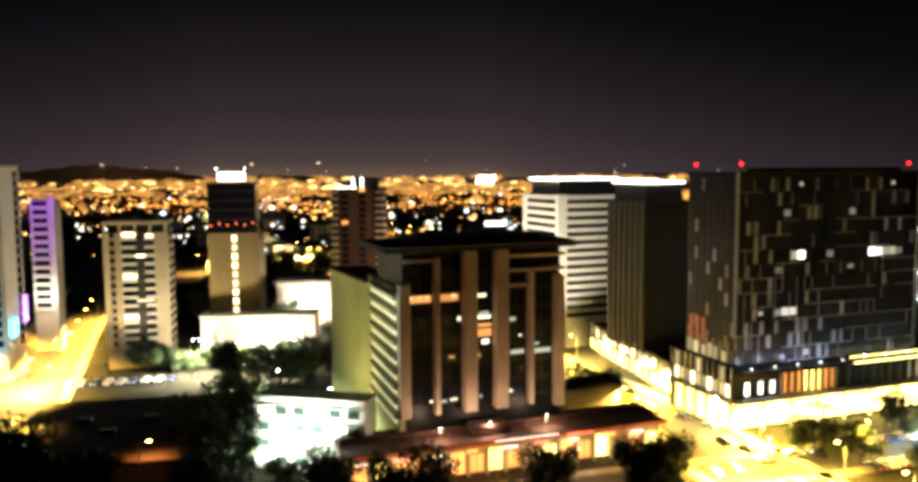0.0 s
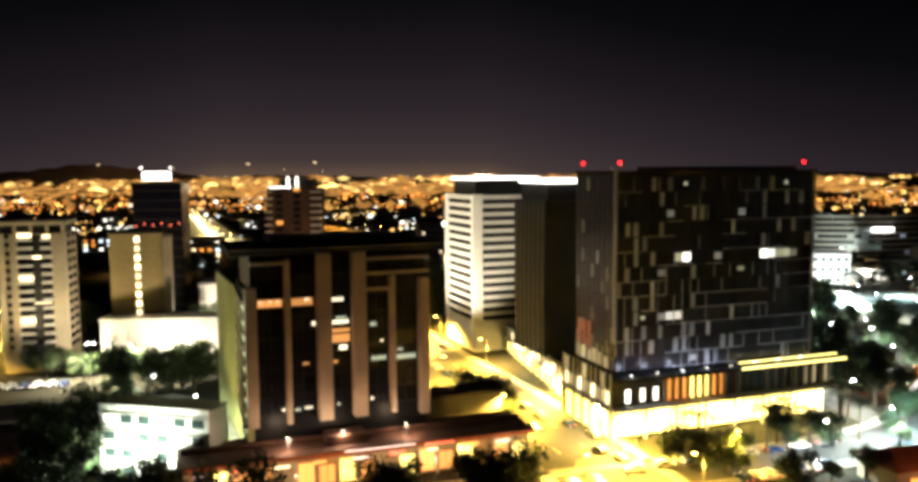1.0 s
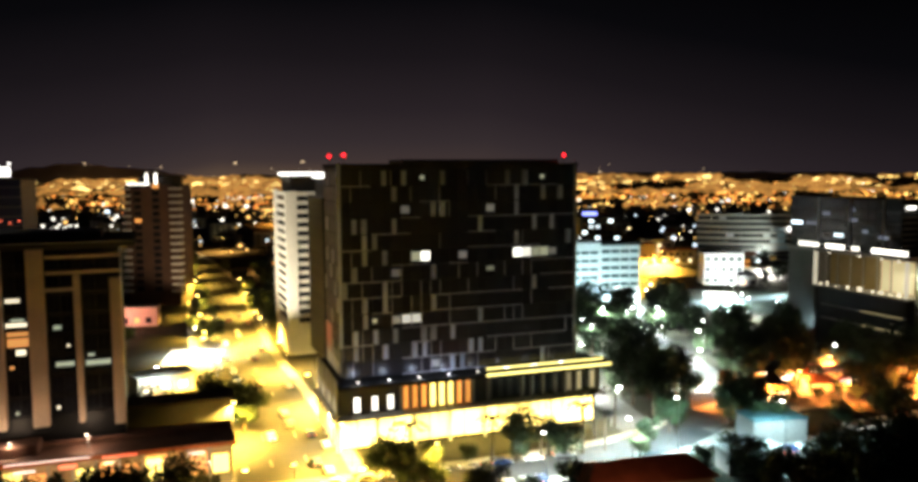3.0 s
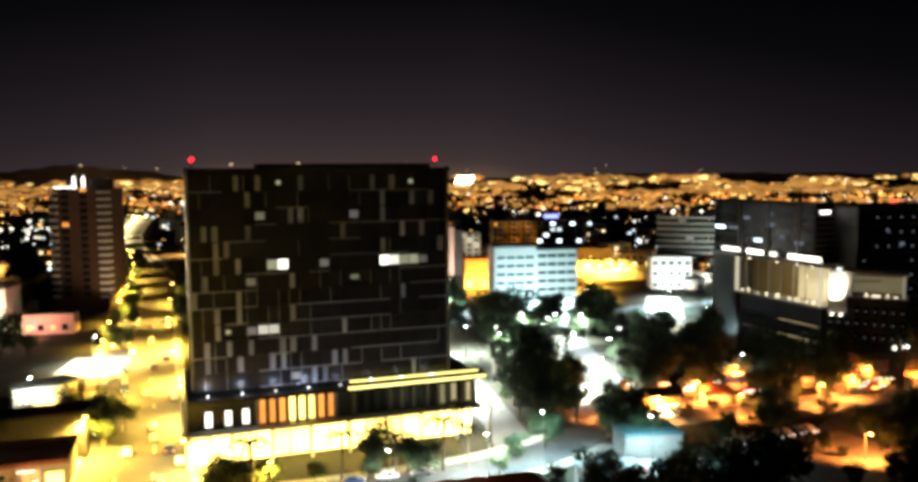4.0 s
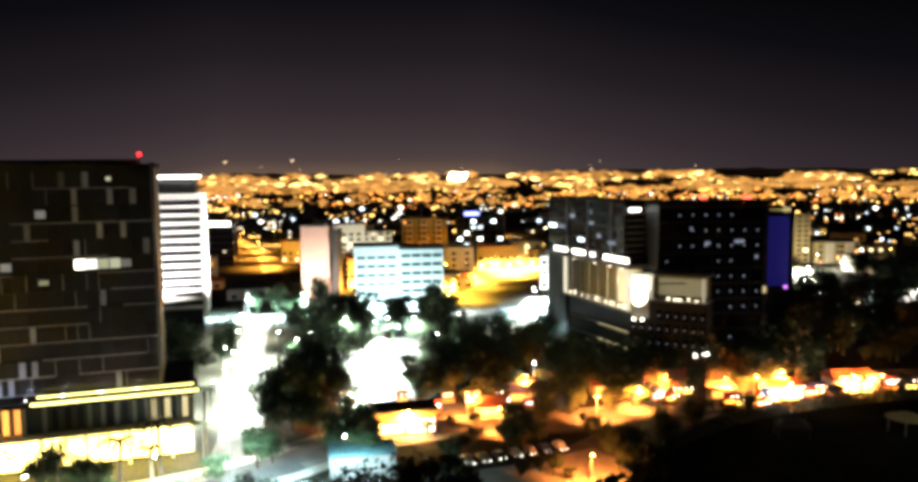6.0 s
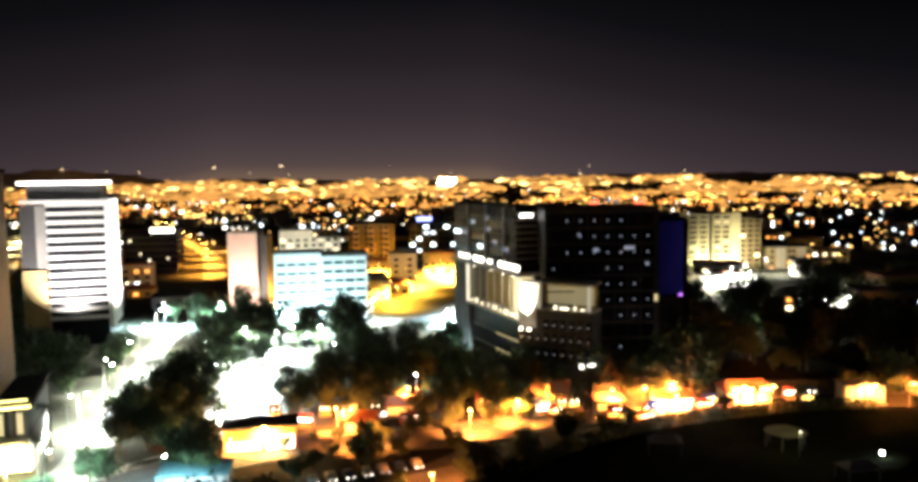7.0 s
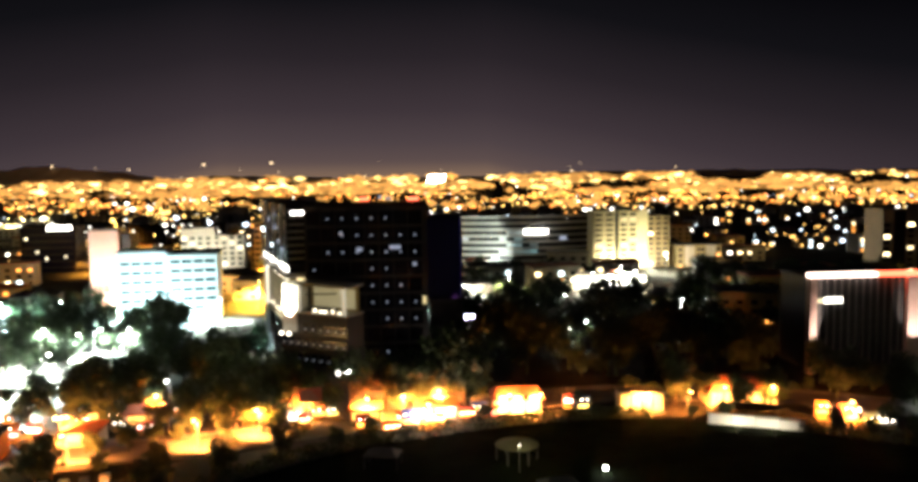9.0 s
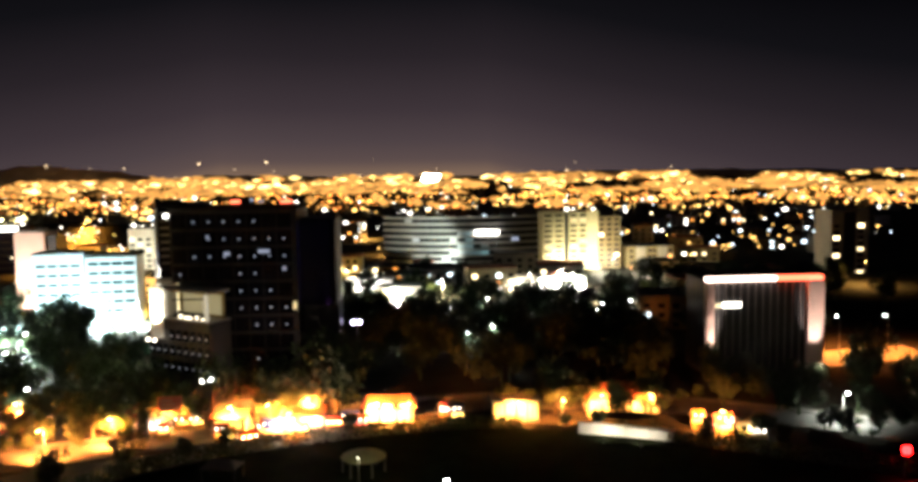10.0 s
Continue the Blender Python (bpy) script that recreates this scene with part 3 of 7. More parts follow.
# ---- bank block with stone fins ----
bank = thing("finned_block", "dark office block with tall tan stone fins, olive side wing", "office building", -11.3, 157.4, 0, 21.4)
bx(bank, "wall", BLACKPANEL, 0.4, 36, 1.6, 20, 0, 44.6)
bx(bank, "roof_slab", ROOFING, -3.6, 39, -0.6, 21, 44.6, 46.0, 0.15)
bx(bank, "roof_rim", GREY, -3.4, 38.8, -0.85, -0.6, 45.6, 45.85, 0.03)
bx(bank, "plant_room", CHARCOAL, 5, 33, 5, 18, 46.0, 47.3, 0.15)
for x0, x1, zb, zt, dp in ((-0.9, 1.3, 11, 38.4, 1.4), (6.7, 7.8, 11, 43.6, 1.2), (13.0, 15.8, 11, 44.6, 1.6), (20.1, 22.9, 11, 44.6, 1.6), (27.9, 29.0, 11, 39.5, 1.2), (34.2, 36.2, 10, 38.6, 1.4)):
    bx(bank, "stone_fin", TANFIN, x0, x1, 1.6 - dp - 0.9, 1.6, zb, zt, 0.12)
for x0, x1, z in ((23.2, 36.4, 43.0), (23.2, 36.4, 40.0), (23.0, 28.2, 36.8), (0.2, 7.4, 42.9)):
    bx(bank, "beam", TANFIN, x0, x1, -0.2, 0.5, z - 0.35, z + 0.35, 0.08)
random.seed(5)
E_ROOM = emit("dim_room_light", (1.0, 0.40, 0.10), 0.6, vary=0.6)
E_HALL = emit("pale_hall_light", (0.85, 1.0, 0.72), 0.4, vary=0.6)
for f in range(8):
    z = 12.5 + f * 3.9
    bx(bank, "floor_edge", BLACKPANEL, 0.5, 36, 1.35, 1.6, z - 0.25, z + 0.15)
    for i, (a, b) in enumerate(((1.5, 6.5), (8.0, 12.8), (16.0, 19.9), (23.2, 27.7), (29.2, 34.0))):
        for j in range(2):
            w = (b - a) / 2
            m = GLASS
            h = 0.5
            win(bank, "window", m, a + j * w + 0.1, a + (j + 1) * w - 0.1, 1.48, 1.6, z + 0.3, z + 3.9 - h, BLACKPANEL)
# glowing boxes before the glass for lit rooms, lamps and lights seen through
for x0, x1, z, h, m in ((1.7, 6.4, 34.2, 1.5, E_ROOM), (8.2, 12.4, 34.2, 1.5, E_ROOM), (1.9, 2.5, 35.0, 0.6, E_LAMP), (3.9, 4.3, 35.1, 0.4, E_LAMP), (5.3, 5.7, 35.0, 0.5, E_LAMP), (10.8, 11.8, 35.0, 0.7, E_LAMP),
                        (16.2, 18.6, 34.6, 0.7, E_LAMP), (16.1, 19.6, 30.0, 0.7, E_LAMP), (17.0, 19.2, 31.0, 0.5, E_HALL), (16.2, 19.8, 26.2, 2.8, E_ROOM), (17.6, 19.2, 24.6, 1.0, E_LAMP), (16.4, 17.2, 22.0, 0.6, E_ROOM),
                        (12.2, 12.8, 30.0, 0.8, E_LAMP), (10.2, 11.4, 22.2, 0.5, E_ROOM), (24.0, 25.4, 29.0, 0.8, E_HALL), (26.2, 26.8, 25.6, 0.4, E_LAMP), (24.2, 27.4, 21.8, 0.9, E_HALL), (29.4, 33.8, 21.6, 1.0, E_HALL), (29.8, 31.0, 23.4, 0.6, E_HALL),
                        (6.0, 6.5, 13.2, 0.6, E_LAMP), (8.4, 9.6, 13.0, 0.5, E_HALL), (10.4, 12.0, 13.2, 0.5, E_LAMP), (17.0, 17.6, 13.2, 0.6, E_HALL), (24.0, 24.6, 13.6, 0.6, E_LAMP)):
    bx(bank, "lit_room", m, x0, x1, 1.36, 1.46, z, z + h, 0.04)
# side wing
WING = [(-0.9, 0.6), (0.38, 0.6), (0.38, 20.2), (6, 27.6), (0.3, 27.6)]
prism(bank, "side_wing", GREEN, WING, 0, 37.0, 0, "olive rendered wing")
prism(bank, "wing_roof", ROOFING, WING, 37.0, 37.5, 0.3)
REAR = [(0.3, 27.7), (7, 27.7), (9, 61), (-1.6, 61)]
prism(bank, "rear_wing", GREEN, REAR, 0, 34.8, 0, "plain olive rendered wing")
prism(bank, "wing_roof", ROOFING, REAR, 34.8, 35.3, 0.3)
wa = math.degrees(math.atan2(26.4, 1.2))
for f in range(9):
    z = 9 + f * 3.05
    cx, cy = -0.4, 13.6
    bx(bank, "window_band", E_STRIPGREEN, cx - 11.4, cx + 11.4, cy - 0.12, cy + 0.12, z + 0.4, z + 1.5, 0, wa)
    bx(bank, "balcony_edge", BEIGE, cx - 0.3 - 12.2, cx - 0.3 + 12.2, cy - 0.4, cy + 0.4, z + 1.6, z + 2.5, 0.05, wa)

# ---- western towers ----
apt = thing("apartment_block", "beige apartment tower with stacked balconies", "apartment building", -109.4, 243.4, 0, 11.5)
bx(apt, "wall", BEIGE, 0, 18.6, 1.0, 13, 0, 42.5)
# flat dark panel stands in for the shade of a recess
bx(apt, "recess", CHARCOAL, 9.2, 12.2, 0.8, 1.0, 8, 42)
bx(apt, "crown_frame", BEIGE, -0.4, 19.0, 0.2, 13.2, 45.0, 46.2, 0.08)
bx(apt, "crown_wall", CHARCOAL, 1, 18, 1.6, 12, 42.5, 45.0)
for x in (0, 4.5, 9, 13.5, 18):
    bx(apt, "crown_post", BEIGE, x - 0.3, x + 0.5, 0.4, 1.6, 42.5, 45.0, 0.05)
for x0, x1 in ((-0.2, 1.6), (3.1, 5.2), (14.6, 18.8)):
    bx(apt, "pier", BEIGE, x0, x1, 0.2, 1.0, 6, 42.5, 0.06)
for f in range(14):
    z = 6.5 + f * 2.6
    for x0, x1 in ((5.2, 9.2), (12.0, 14.6)):
        win(apt, "window", GLASS if random.random() > 0.08 else E_WARM, x0, x1, 0.85, 1.0, z + 0.9, z + 2.3)
        bx(apt, "balcony", WHITE, x0 - 0.1, x1 + 0.2, -0.6, 0.85, z - 0.15, z + 0.75, 0.05)
    win(apt, "window", GLASS, 1.7, 3.0, 0.9, 1.0, z + 0.8, z + 2.0)
    bx(apt, "side_window", GLASS, 18.6, 18.7, 3, 6.5, z + 0.6, z + 2.0)
    bx(apt, "side_window", GLASS, 18.6, 18.7, 8, 11.5, z + 0.6, z + 2.0)
bx(apt, "lit_room", E_WARM, 12.2, 14.4, 0.7, 0.84, 40.4, 42.0)
bx(apt, "lit_room", E_WARM, 9.4, 12.0, 0.6, 0.78, 34.9, 35.6)
bx(apt, "lit_room", E_WARM, 9.2, 14.0, 0.6, 0.78, 21.0, 21.5)

brown = thing("stair_tower_block", "brown rendered tower with a lit vertical stair strip", "office building", -80.5, 253.5, 0, 17.1)
bx(brown, "wall", BROWN, 0, 15.6, 0, 14, 0, 41.5)
bx(brown, "roof", ROOFING, -0.3, 15.9, -0.3, 14.3, 41.5, 42.2, 0.06)
bx(brown, "side_pier", BEIGE, 15.6, 17.8, 2, 14, 0, 40, 0.08)
bx(brown, "strip_frame", BROWN, 6.8, 9.4, -0.3, 0, 14, 41, 0.04)
for i in range(9):
    bx(brown, "window", E_WARM, 7.4, 8.8, -0.42, -0.3, 15.6 + i * 2.9, 17.4 + i * 2.9)
base = thing("lit_hall", "low white hall washed by floodlights", "hall", -82, 248.2, 0, 4.3)
bx(base, "wall", WHITE, 0, 36, 0, 9, 0, 15.2)
bx(base, "roof", WHITE, -0.4, 36.4, -0.4, 9.4, 15.2, 15.9, 0.08)
for i in range(10):
    bx(base, "pier", WHITE, 1 + i * 3.8, 1.5 + i * 3.8, -0.3, 0, 0, 15.2, 0.05)
shed = thing("lit_warehouse", "white low building lit from the street", "hall", -73, 312.9, 0, 7.2)
bx(shed, "wall", WHITE, 0, 22, 0, 14, 0, 17.2)
bx(shed, "roof", GREY, -0.4, 22.4, -0.4, 14.4, 17.2, 17.9, 0.08)

sign = thing("sign_tower", "dark glass tower with a bright white roof sign", "office building", -105, 331.1, 0, 8.7)
bx(sign, "wall", BLUEGLASS, 0, 19.5, 0, 16, 0, 56)
for f in range(13):
    bx(sign, "floor_edge", CHARCOAL, -0.15, 19.65, -0.15, 0, 6 + f * 3.9, 6.5 + f * 3.9)
bx(sign, "roof", ROOFING, -0.3, 19.8, -0.3, 16.3, 56, 56.6, 0.06)
bx(sign, "roof_sign", E_LED, 4.5, 15.5, 0.2, 0.8, 57.4, 60.8, 0, 0, "white glowing sign panel")
for x in (5, 10, 15):
    bx(sign, "sign_post", STEEL, x - 0.1, x + 0.1, 0.9, 1.1, 56.6, 60.5)
for x in (3.5, 15):
    bx(sign, "roof_lamp", E_LED, x, x + 0.8, 0.2, 0.8, 62, 62.7)
    bx(sign, "lamp_mast", STEEL, x + 0.3, x + 0.5, 0.4, 0.6, 56.6, 62)
for i in range(6):
    bx(sign, "red_lamp", E_RLED, 1 + i * 3.4, 1.5 + i * 3.4, -0.5, -0.2, 38.6 + (i % 2) * 0.8, 39.2 + (i % 2) * 0.8)

masts = thing("mast_tower", "dark apartment tower with pale balcony edges and two lit roof masts", "apartment building", -58.8, 367.3, 0, 0)
bx(masts, "wall", mat("dark_brick", (0.10, 0.055, 0.04), 0.85, 1.2, 0.25, 0.2), 0, 23, 0, 18, 0, 53)
bx(masts, "penthouse", CHARCOAL, 5, 20, 3, 16, 53, 57)
for f in range(16):
    bx(masts, "balcony", WHITE, -1.2, 2.4, -1.2, 2, 6 + f * 3.0, 6.9 + f * 3.0, 0.05)
    bx(masts, "balcony", WHITE, 19.6, 24.4, -1.3, 2.5, 6 + f * 3.0, 6.8 + f * 3.0, 0.05)
    win(masts, "window", GLASS if random.random() > 0.05 else E_ORANGE, 4, 7, -0.1, 0, 6.6 + f * 3.0, 8.4 + f * 3.0)
    win(masts, "window", GLASS if random.random() > 0.05 else E_ORANGE, 12, 15, -0.1, 0, 6.6 + f * 3.0, 8.4 + f * 3.0)
for x in (9, 13):
    bx(masts, "mast", WHITE, x, x + 0.9, 1, 1.9, 44, 59, 0.05)
    bx(masts, "mast_lamp", E_WHITE, x, x + 0.9, 0.6, 0.9, 45, 58)
bx(masts, "led_bar", E_WHITE, 1, 11, -0.3, -0.1, 53.2, 53.8)

left = thing("white_tower", "tall white apartment tower with a dark window column", "apartment building", -150, 226.7, 0, 8.7)
bx(left, "wall", WHITE, 0, 18, 0, 14, 0, 63)
bx(left, "roof", GREY, -0.3, 18.3, -0.3, 14.3, 63, 63.8, 0.06)
bx(left, "pier", WHITE, 16.8, 17.4, -0.4, 0, 12, 63, 0.04)
for f in range(18):
    bx(left, "window", GLASS, 15.0, 16.8, -0.1, 0, 10.5 + f * 2.9, 12.4 + f * 2.9)
    bx(left, "window", GLASS, 18, 18.1, 9.4, 12.6, 10.5 + f * 2.9, 12.4 + f * 2.9)
    bx(left, "balcony", GREY, 18, 18.9, 9.2, 12.8, 9.6 + f * 2.9, 10.4 + f * 2.9, 0.04)
bx(left, "led_panel", E_CYAN, 18.3, 18.6, 2, 6, 13, 18)
bx(left, "led_panel", E_PURPLE, 19, 19.3, 9.5, 12.5, 16, 24)
violet = thing("violet_tower", "slim balcony tower washed with violet light", "apartment building", -146, 270.3, 0, 5.8)
bx(violet, "wall", WHITE, 0, 8.2, 0, 5, 0, 52)
bx(violet, "pier", WHITE, 6.4, 8.2, -0.8, 0, 6, 53.4, 0.05)
for f in range(13):
    bx(violet, "balcony", WHITE, 0.4, 6.2, -1.3, 0, 14 + f * 2.9, 15.0 + f * 2.9, 0.05)
    bx(violet, "window", GLASS, 1.0, 5.6, -0.1, 0, 15.2 + f * 2.9, 16.7 + f * 2.9)
point(-141, 262.8, 50, 1700, (0.55, 0.15, 1.0))
point(-142, 262.8, 38, 900, (0.65, 0.2, 1.0))
point(-141, 264.2, 20, 3600, (1.0, 0.95, 0.75))

# ---- eastern buildings ----
cyan = thing("white_slab_block", "white office block with window rows under cool floodlights", "office building", 130.4, 360, 0, 9)
bx(cyan, "wall", WHITE, 0, 18, 0, 14, 0, 27)
bx(cyan, "wall", WHITE, 18, 36.5, 1.5, 15, 0, 25.6)
bx(cyan, "roof", GREY, -0.4, 18.4, -0.4, 14.4, 27, 27.6, 0.06)
bx(cyan, "roof", ROOFING, 18.4, 36.9, 1.0, 15.4, 25.6, 26.6, 0.06)
for f in range(6):
    z = 4.2 + f * 3.6
    for c in range(4):
        win(cyan, "window", TEALGLASS, 1.2 + c * 4.1, 4.5 + c * 4.1, -0.05, 0.05, z, z + 1.1)
        bx(cyan, "sill", WHITE, 1.0 + c * 4.1, 4.7 + c * 4.1, -0.3, 0, z - 0.25, z - 0.02, 0.03)
    for c in range(4):
        win(cyan, "window", TEALGLASS, 19.2 + c * 4.3, 22.8 + c * 4.3, 1.4, 1.55, z + 0.2, z + 1.5)
        bx(cyan, "sill", WHITE, 19.0 + c * 4.3, 23.0 + c * 4.3, 1.15, 1.5, z - 0.1, z + 0.15, 0.03)
pink = thing("pink_tower", "plain pink rendered tower lit from the street", "office building", 100.1, 402.3, 0, 0)
bx(pink, "wall", PINK, 0, 13, 0, 12, 0, 32.6, 0.1)
bx(pink, "roof", GREY, -0.2, 13.2, -0.2, 12.2, 32.6, 33.2, 0.05)
bx(pink, "ledge", PINK, -0.15, 13.15, -0.2, 0, 12, 12.4)
bx(pink, "side_wall", CHARCOAL, 13, 17, 2, 12, 0, 31)

dots = thing("dotted_glass_tower", "near-black glass tower dotted with small white lights", "office building", 224.6, 243.8, 0, 3)
bx(dots, "wall", CHARCOAL, 10, 29, 0, 18, 0, 48.6)
bx(dots, "wall", CHARCOAL, 0.5, 10, 0, 18, 0, 25)
bx(dots, "wall", CHARCOAL, 0.5, 10, 0, 18, 32, 48.6)
bx(dots, "roof", ROOFING, 0.2, 29.3, -0.3, 18.3, 48.6, 49.3, 0.06)
bx(dots, "terrace_wall", GREY, 0.7, 10, 6.0, 6.5, 25, 32)
for x, w, z in ((13, 2.2, 49.8), (17.5, 0.8, 50.2), (19.2, 1.4, 49.9), (24.5, 2.6, 49.7)):
    bx(dots, "roof_lamp", E_RLED if w > 2 else E_DOT, x, x + w, 6.0, 6.5, z, z + 0.7, 0.05)
    bx(dots, "lamp_post", STEEL, x + w / 2 - 0.08, x + w / 2 + 0.08, 6.6, 6.76, 49.3, z + 0.5)
bx(dots, "side_wall", CHARCOAL, 29.4, 37.4, 5.2, 16, 0, 46)
bx(dots, "led_wall", emit("blue_led_wall", (0.10, 0.08, 1.0), 0.10, vary=0.3), 29.6, 36.9, 5.0, 5.15, 26.5, 45.0, 0, 0, "blue glowing wall behind blades that hide it from later views")
# blades added and angled to hide the blue glow from later camera positions
for i in range(20):
    bx(dots, "louvre", CHARCOAL, 29.2 + i * 0.38, 29.26 + i * 0.38, 3.3, 4.95, 26.0, 45.6, 0, -27)
bx(dots, "led_lamp", E_PURPLE, 35.4, 36.4, 4.3, 4.5, 26.1, 26.6, 0.05)
bx(dots, "end_fin", CHARCOAL, 36.9, 37.3, 3.0, 5.1, 26.0, 45.6, 0.04)
bx(dots, "fin_lamp", E_GOLD, 27.8, 28.6, -0.6, -0.2, 25.6, 27.4, 0.08)
bx(dots, "louvre_sill", CHARCOAL, 29.4, 37.3, 2.8, 5.1, 25.4, 26.0, 0.04)
fin = bx(dots, "edge_fin", PANEL, 27.9, 28.15, -0.5, -0.1, 26, 48.8)
fin.matrix_local = fin.matrix_local @ pose(0, 0, 0, 0, 4.2)
for i in range(6):
    bx(dots, "side_band", CHARCOAL, 29.4, 37.5, 5.05, 5.2, 2 + i * 4, 2.4 + i * 4)
random.seed(3)
for f in range(11):
    z = 5.9 + f * 3.95
    bx(dots, "floor_edge", CHARCOAL, 0.4, 29.1, -0.14, 0, z - 1.4, z - 1.1)
    for c in range(8):
        x = 2.6 + c * 3.36
        if c < 3 and 23.5 < z < 32.5:
            continue
        bx(dots, "window", GLASS, x - 1.5, x + 1.6, -0.08, 0, z - 0.9, z + 2.2)
        if random.random() < (0.84 if f > 3 else 0.3):
            bx(dots, "dot_lamp", E_DOT, x - 0.22, x + 0.22, -0.4, -0.1, z + 0.3, z + 0.7, 0.08)
for x, w, z in ((12.5, 1.4, 38.2), (20.2, 2.6, 38.6), (25.6, 0.8, 34.6), (8.6, 0.7, 42.0)):
    bx(dots, "lit_room", E_DOT, x, x + w, -0.2, -0.09, z, z + 0.9, 0.04)
# post emission stands in for light falling on white posts
E_POSTDIM = emit("faint_glowing_post", (1.0, 0.9, 0.66), 0.28)
E_POST = emit("glowing_post", (1.0, 0.9, 0.66), 0.7)
annex = thing("atrium_block", "dark glass block over a gold-lit atrium storey", "office building", 202.2, 295.3, 0, -68.4)
bx(annex, "wall", BLACKPANEL, 0, 44, 0.2, 7, 34.2, 48.8)
bx(annex, "rear_wall", BLACKPANEL, 0, 34, 7, 14, 0, 48.8)
bx(annex, "roof", ROOFING, -0.4, 44.4, -0.2, 7.2, 48.8, 49.5, 0.06)
bx(annex, "slab", CONCRETE, -0.5, 47.6, -1.0, 7, 31.2, 32.3, 0.08)
bx(annex, "band_wall", BLACKPANEL, 0, 46.8, 0.1, 7, 32.3, 34.2)
for x0, x1 in ((4.1, 13.0), (15.8, 23.4), (26.1, 29.2), (33.7, 46.4)):
    win(annex, "band_window", E_WHITE, x0, x1, -0.05, 0.08, 32.6, 34.0)
for x0, x1, z, m in ((0.6, 5.4, 39.8, E_COOL), (7.0, 12.6, 39.9, E_DOT), (19.0, 22.6, 36.6, E_COOL), (24.5, 28.0, 41.8, E_DOT), (14.0, 17.0, 43.4, E_DOT), (30.0, 32.0, 38.4, E_DOT), (36.0, 39.5, 37.0, E_DOT), (26.0, 27.0, 45.0, E_DOT)):
    bx(annex, "lit_room", m, x0, x1, -0.02, 0.1, z, z + 1.0, 0.03)
for f in range(4):
    bx(annex, "floor_edge", CHARCOAL, 0, 44, 0.0, 0.2, 34.4 + f * 3.6, 34.8 + f * 3.6)
    for c in range(15):
        bx(annex, "window", GLASS, 0.3 + c * 2.9, 2.9 + c * 2.9, 0.1, 0.2, 35.0 + f * 3.6, 37.8 + f * 3.6)
for x in (12.4, 25.2, 37.6):
    bx(annex, "fin", PANEL, x, x + 0.35, -0.5, 0.2, 34.2, 48.8, 0.04)
for k in range(8):
    bx(annex, "end_band", CONCRETE, 44.0, 44.3, 0.6, 6.6, 35.2 + k * 1.7, 35.7 + k * 1.7, 0.03)
bx(annex, "end_lamp", E_LED, 44.1, 44.4, 1.4, 5.0, 46.4, 47.2, 0.05)
# the atrium storey
bx(annex, "lower_wall", CHARCOAL, 11.6, 46, 1.2, 6.8, 0, 19.4)
bx(annex, "corner_wall", GREY, -0.4, 11.6, 0.2, 7, 0, 31.2)
bx(annex, "atrium_floor", CONCRETE, 11.4, 47.6, -0.9, 6.8, 19.4, 20.1, 0.05)
# back wall colours follow the light: brown where dim, beige where lit
bx(annex, "atrium_back", BROWN, 12.8, 33.4, 5.4, 5.8, 20.1, 31.2)
bx(annex, "atrium_back", BEIGE, 33.4, 46.4, 4.2, 4.6, 20.1, 31.2)
# panel emission replaces lamplight on the gold end of the wall
bx(annex, "atrium_glow", E_GOLD, 34.0, 45.6, 4.05, 4.18, 20.6, 30.4, 0, 0, "back wall panel glowing gold in place of lamplight")
bx(annex, "atrium_post", E_POST, 11.6, 12.7, -0.8, 0.0, 20.1, 31.2, 0.05, 0, "white post glowing in place of light on it")
bx(annex, "atrium_post", E_POST, 46.2, 47.2, -0.8, 0.0, 20.1, 31.2, 0.05, 0, "white post glowing in place of light on it")
for x, w, h in ((13.4, 0.8, 0.7), (16.2, 0.7, 1.4), (20.0, 1.0, 0.6), (24.4, 0.7, 1.0), (28.6, 2.0, 1.2), (33.8, 0.9, 0.8), (36.4, 1.8, 1.0), (40.2, 1.0, 0.7), (43.0, 1.2, 1.1)):
    bx(annex, "atrium_lamp", E_LAMP, x, x + w, 0.2, 0.7, 20.1, 20.1 + h, 0.1)
for k in range(6):
    bx(annex, "mullion", CONCRETE, 16.2 + k * 5.0, 16.5 + k * 5.0, -0.5, -0.2, 20.1, 31.2)
for z in (9.0, 13.5):
    bx(annex, "lit_ledge", CONCRETE, 14, 46, 0.6, 1.2, z, z + 0.5, 0.04)
    bx(annex, "ledge_lamp", E_GOLD, 30, 45, 0.5, 0.58, z + 0.05, z + 0.4)
# lights added under the slab to brighten the atrium posts
for x, p in ((18, 90), (30, 180), (38, 500), (44, 2600)):
    bx(annex, "slab_downlight", E_FIX, x - 0.25, x + 0.25, -0.9, -0.5, 30.95, 31.15, 0.04)
    w = annex.matrix_world @ Vector((x, -0.8, 30.5))
    spot(w.x, w.y, w.z, p * 1.5, (1.0, 0.9, 0.55), 130)
# unseen fill lights inside the atrium
point(213.2, 266.6, 26.5, 300, (1.0, 0.82, 0.45))
point(209.0, 277.6, 26.5, 40, (1.0, 0.9, 0.65))

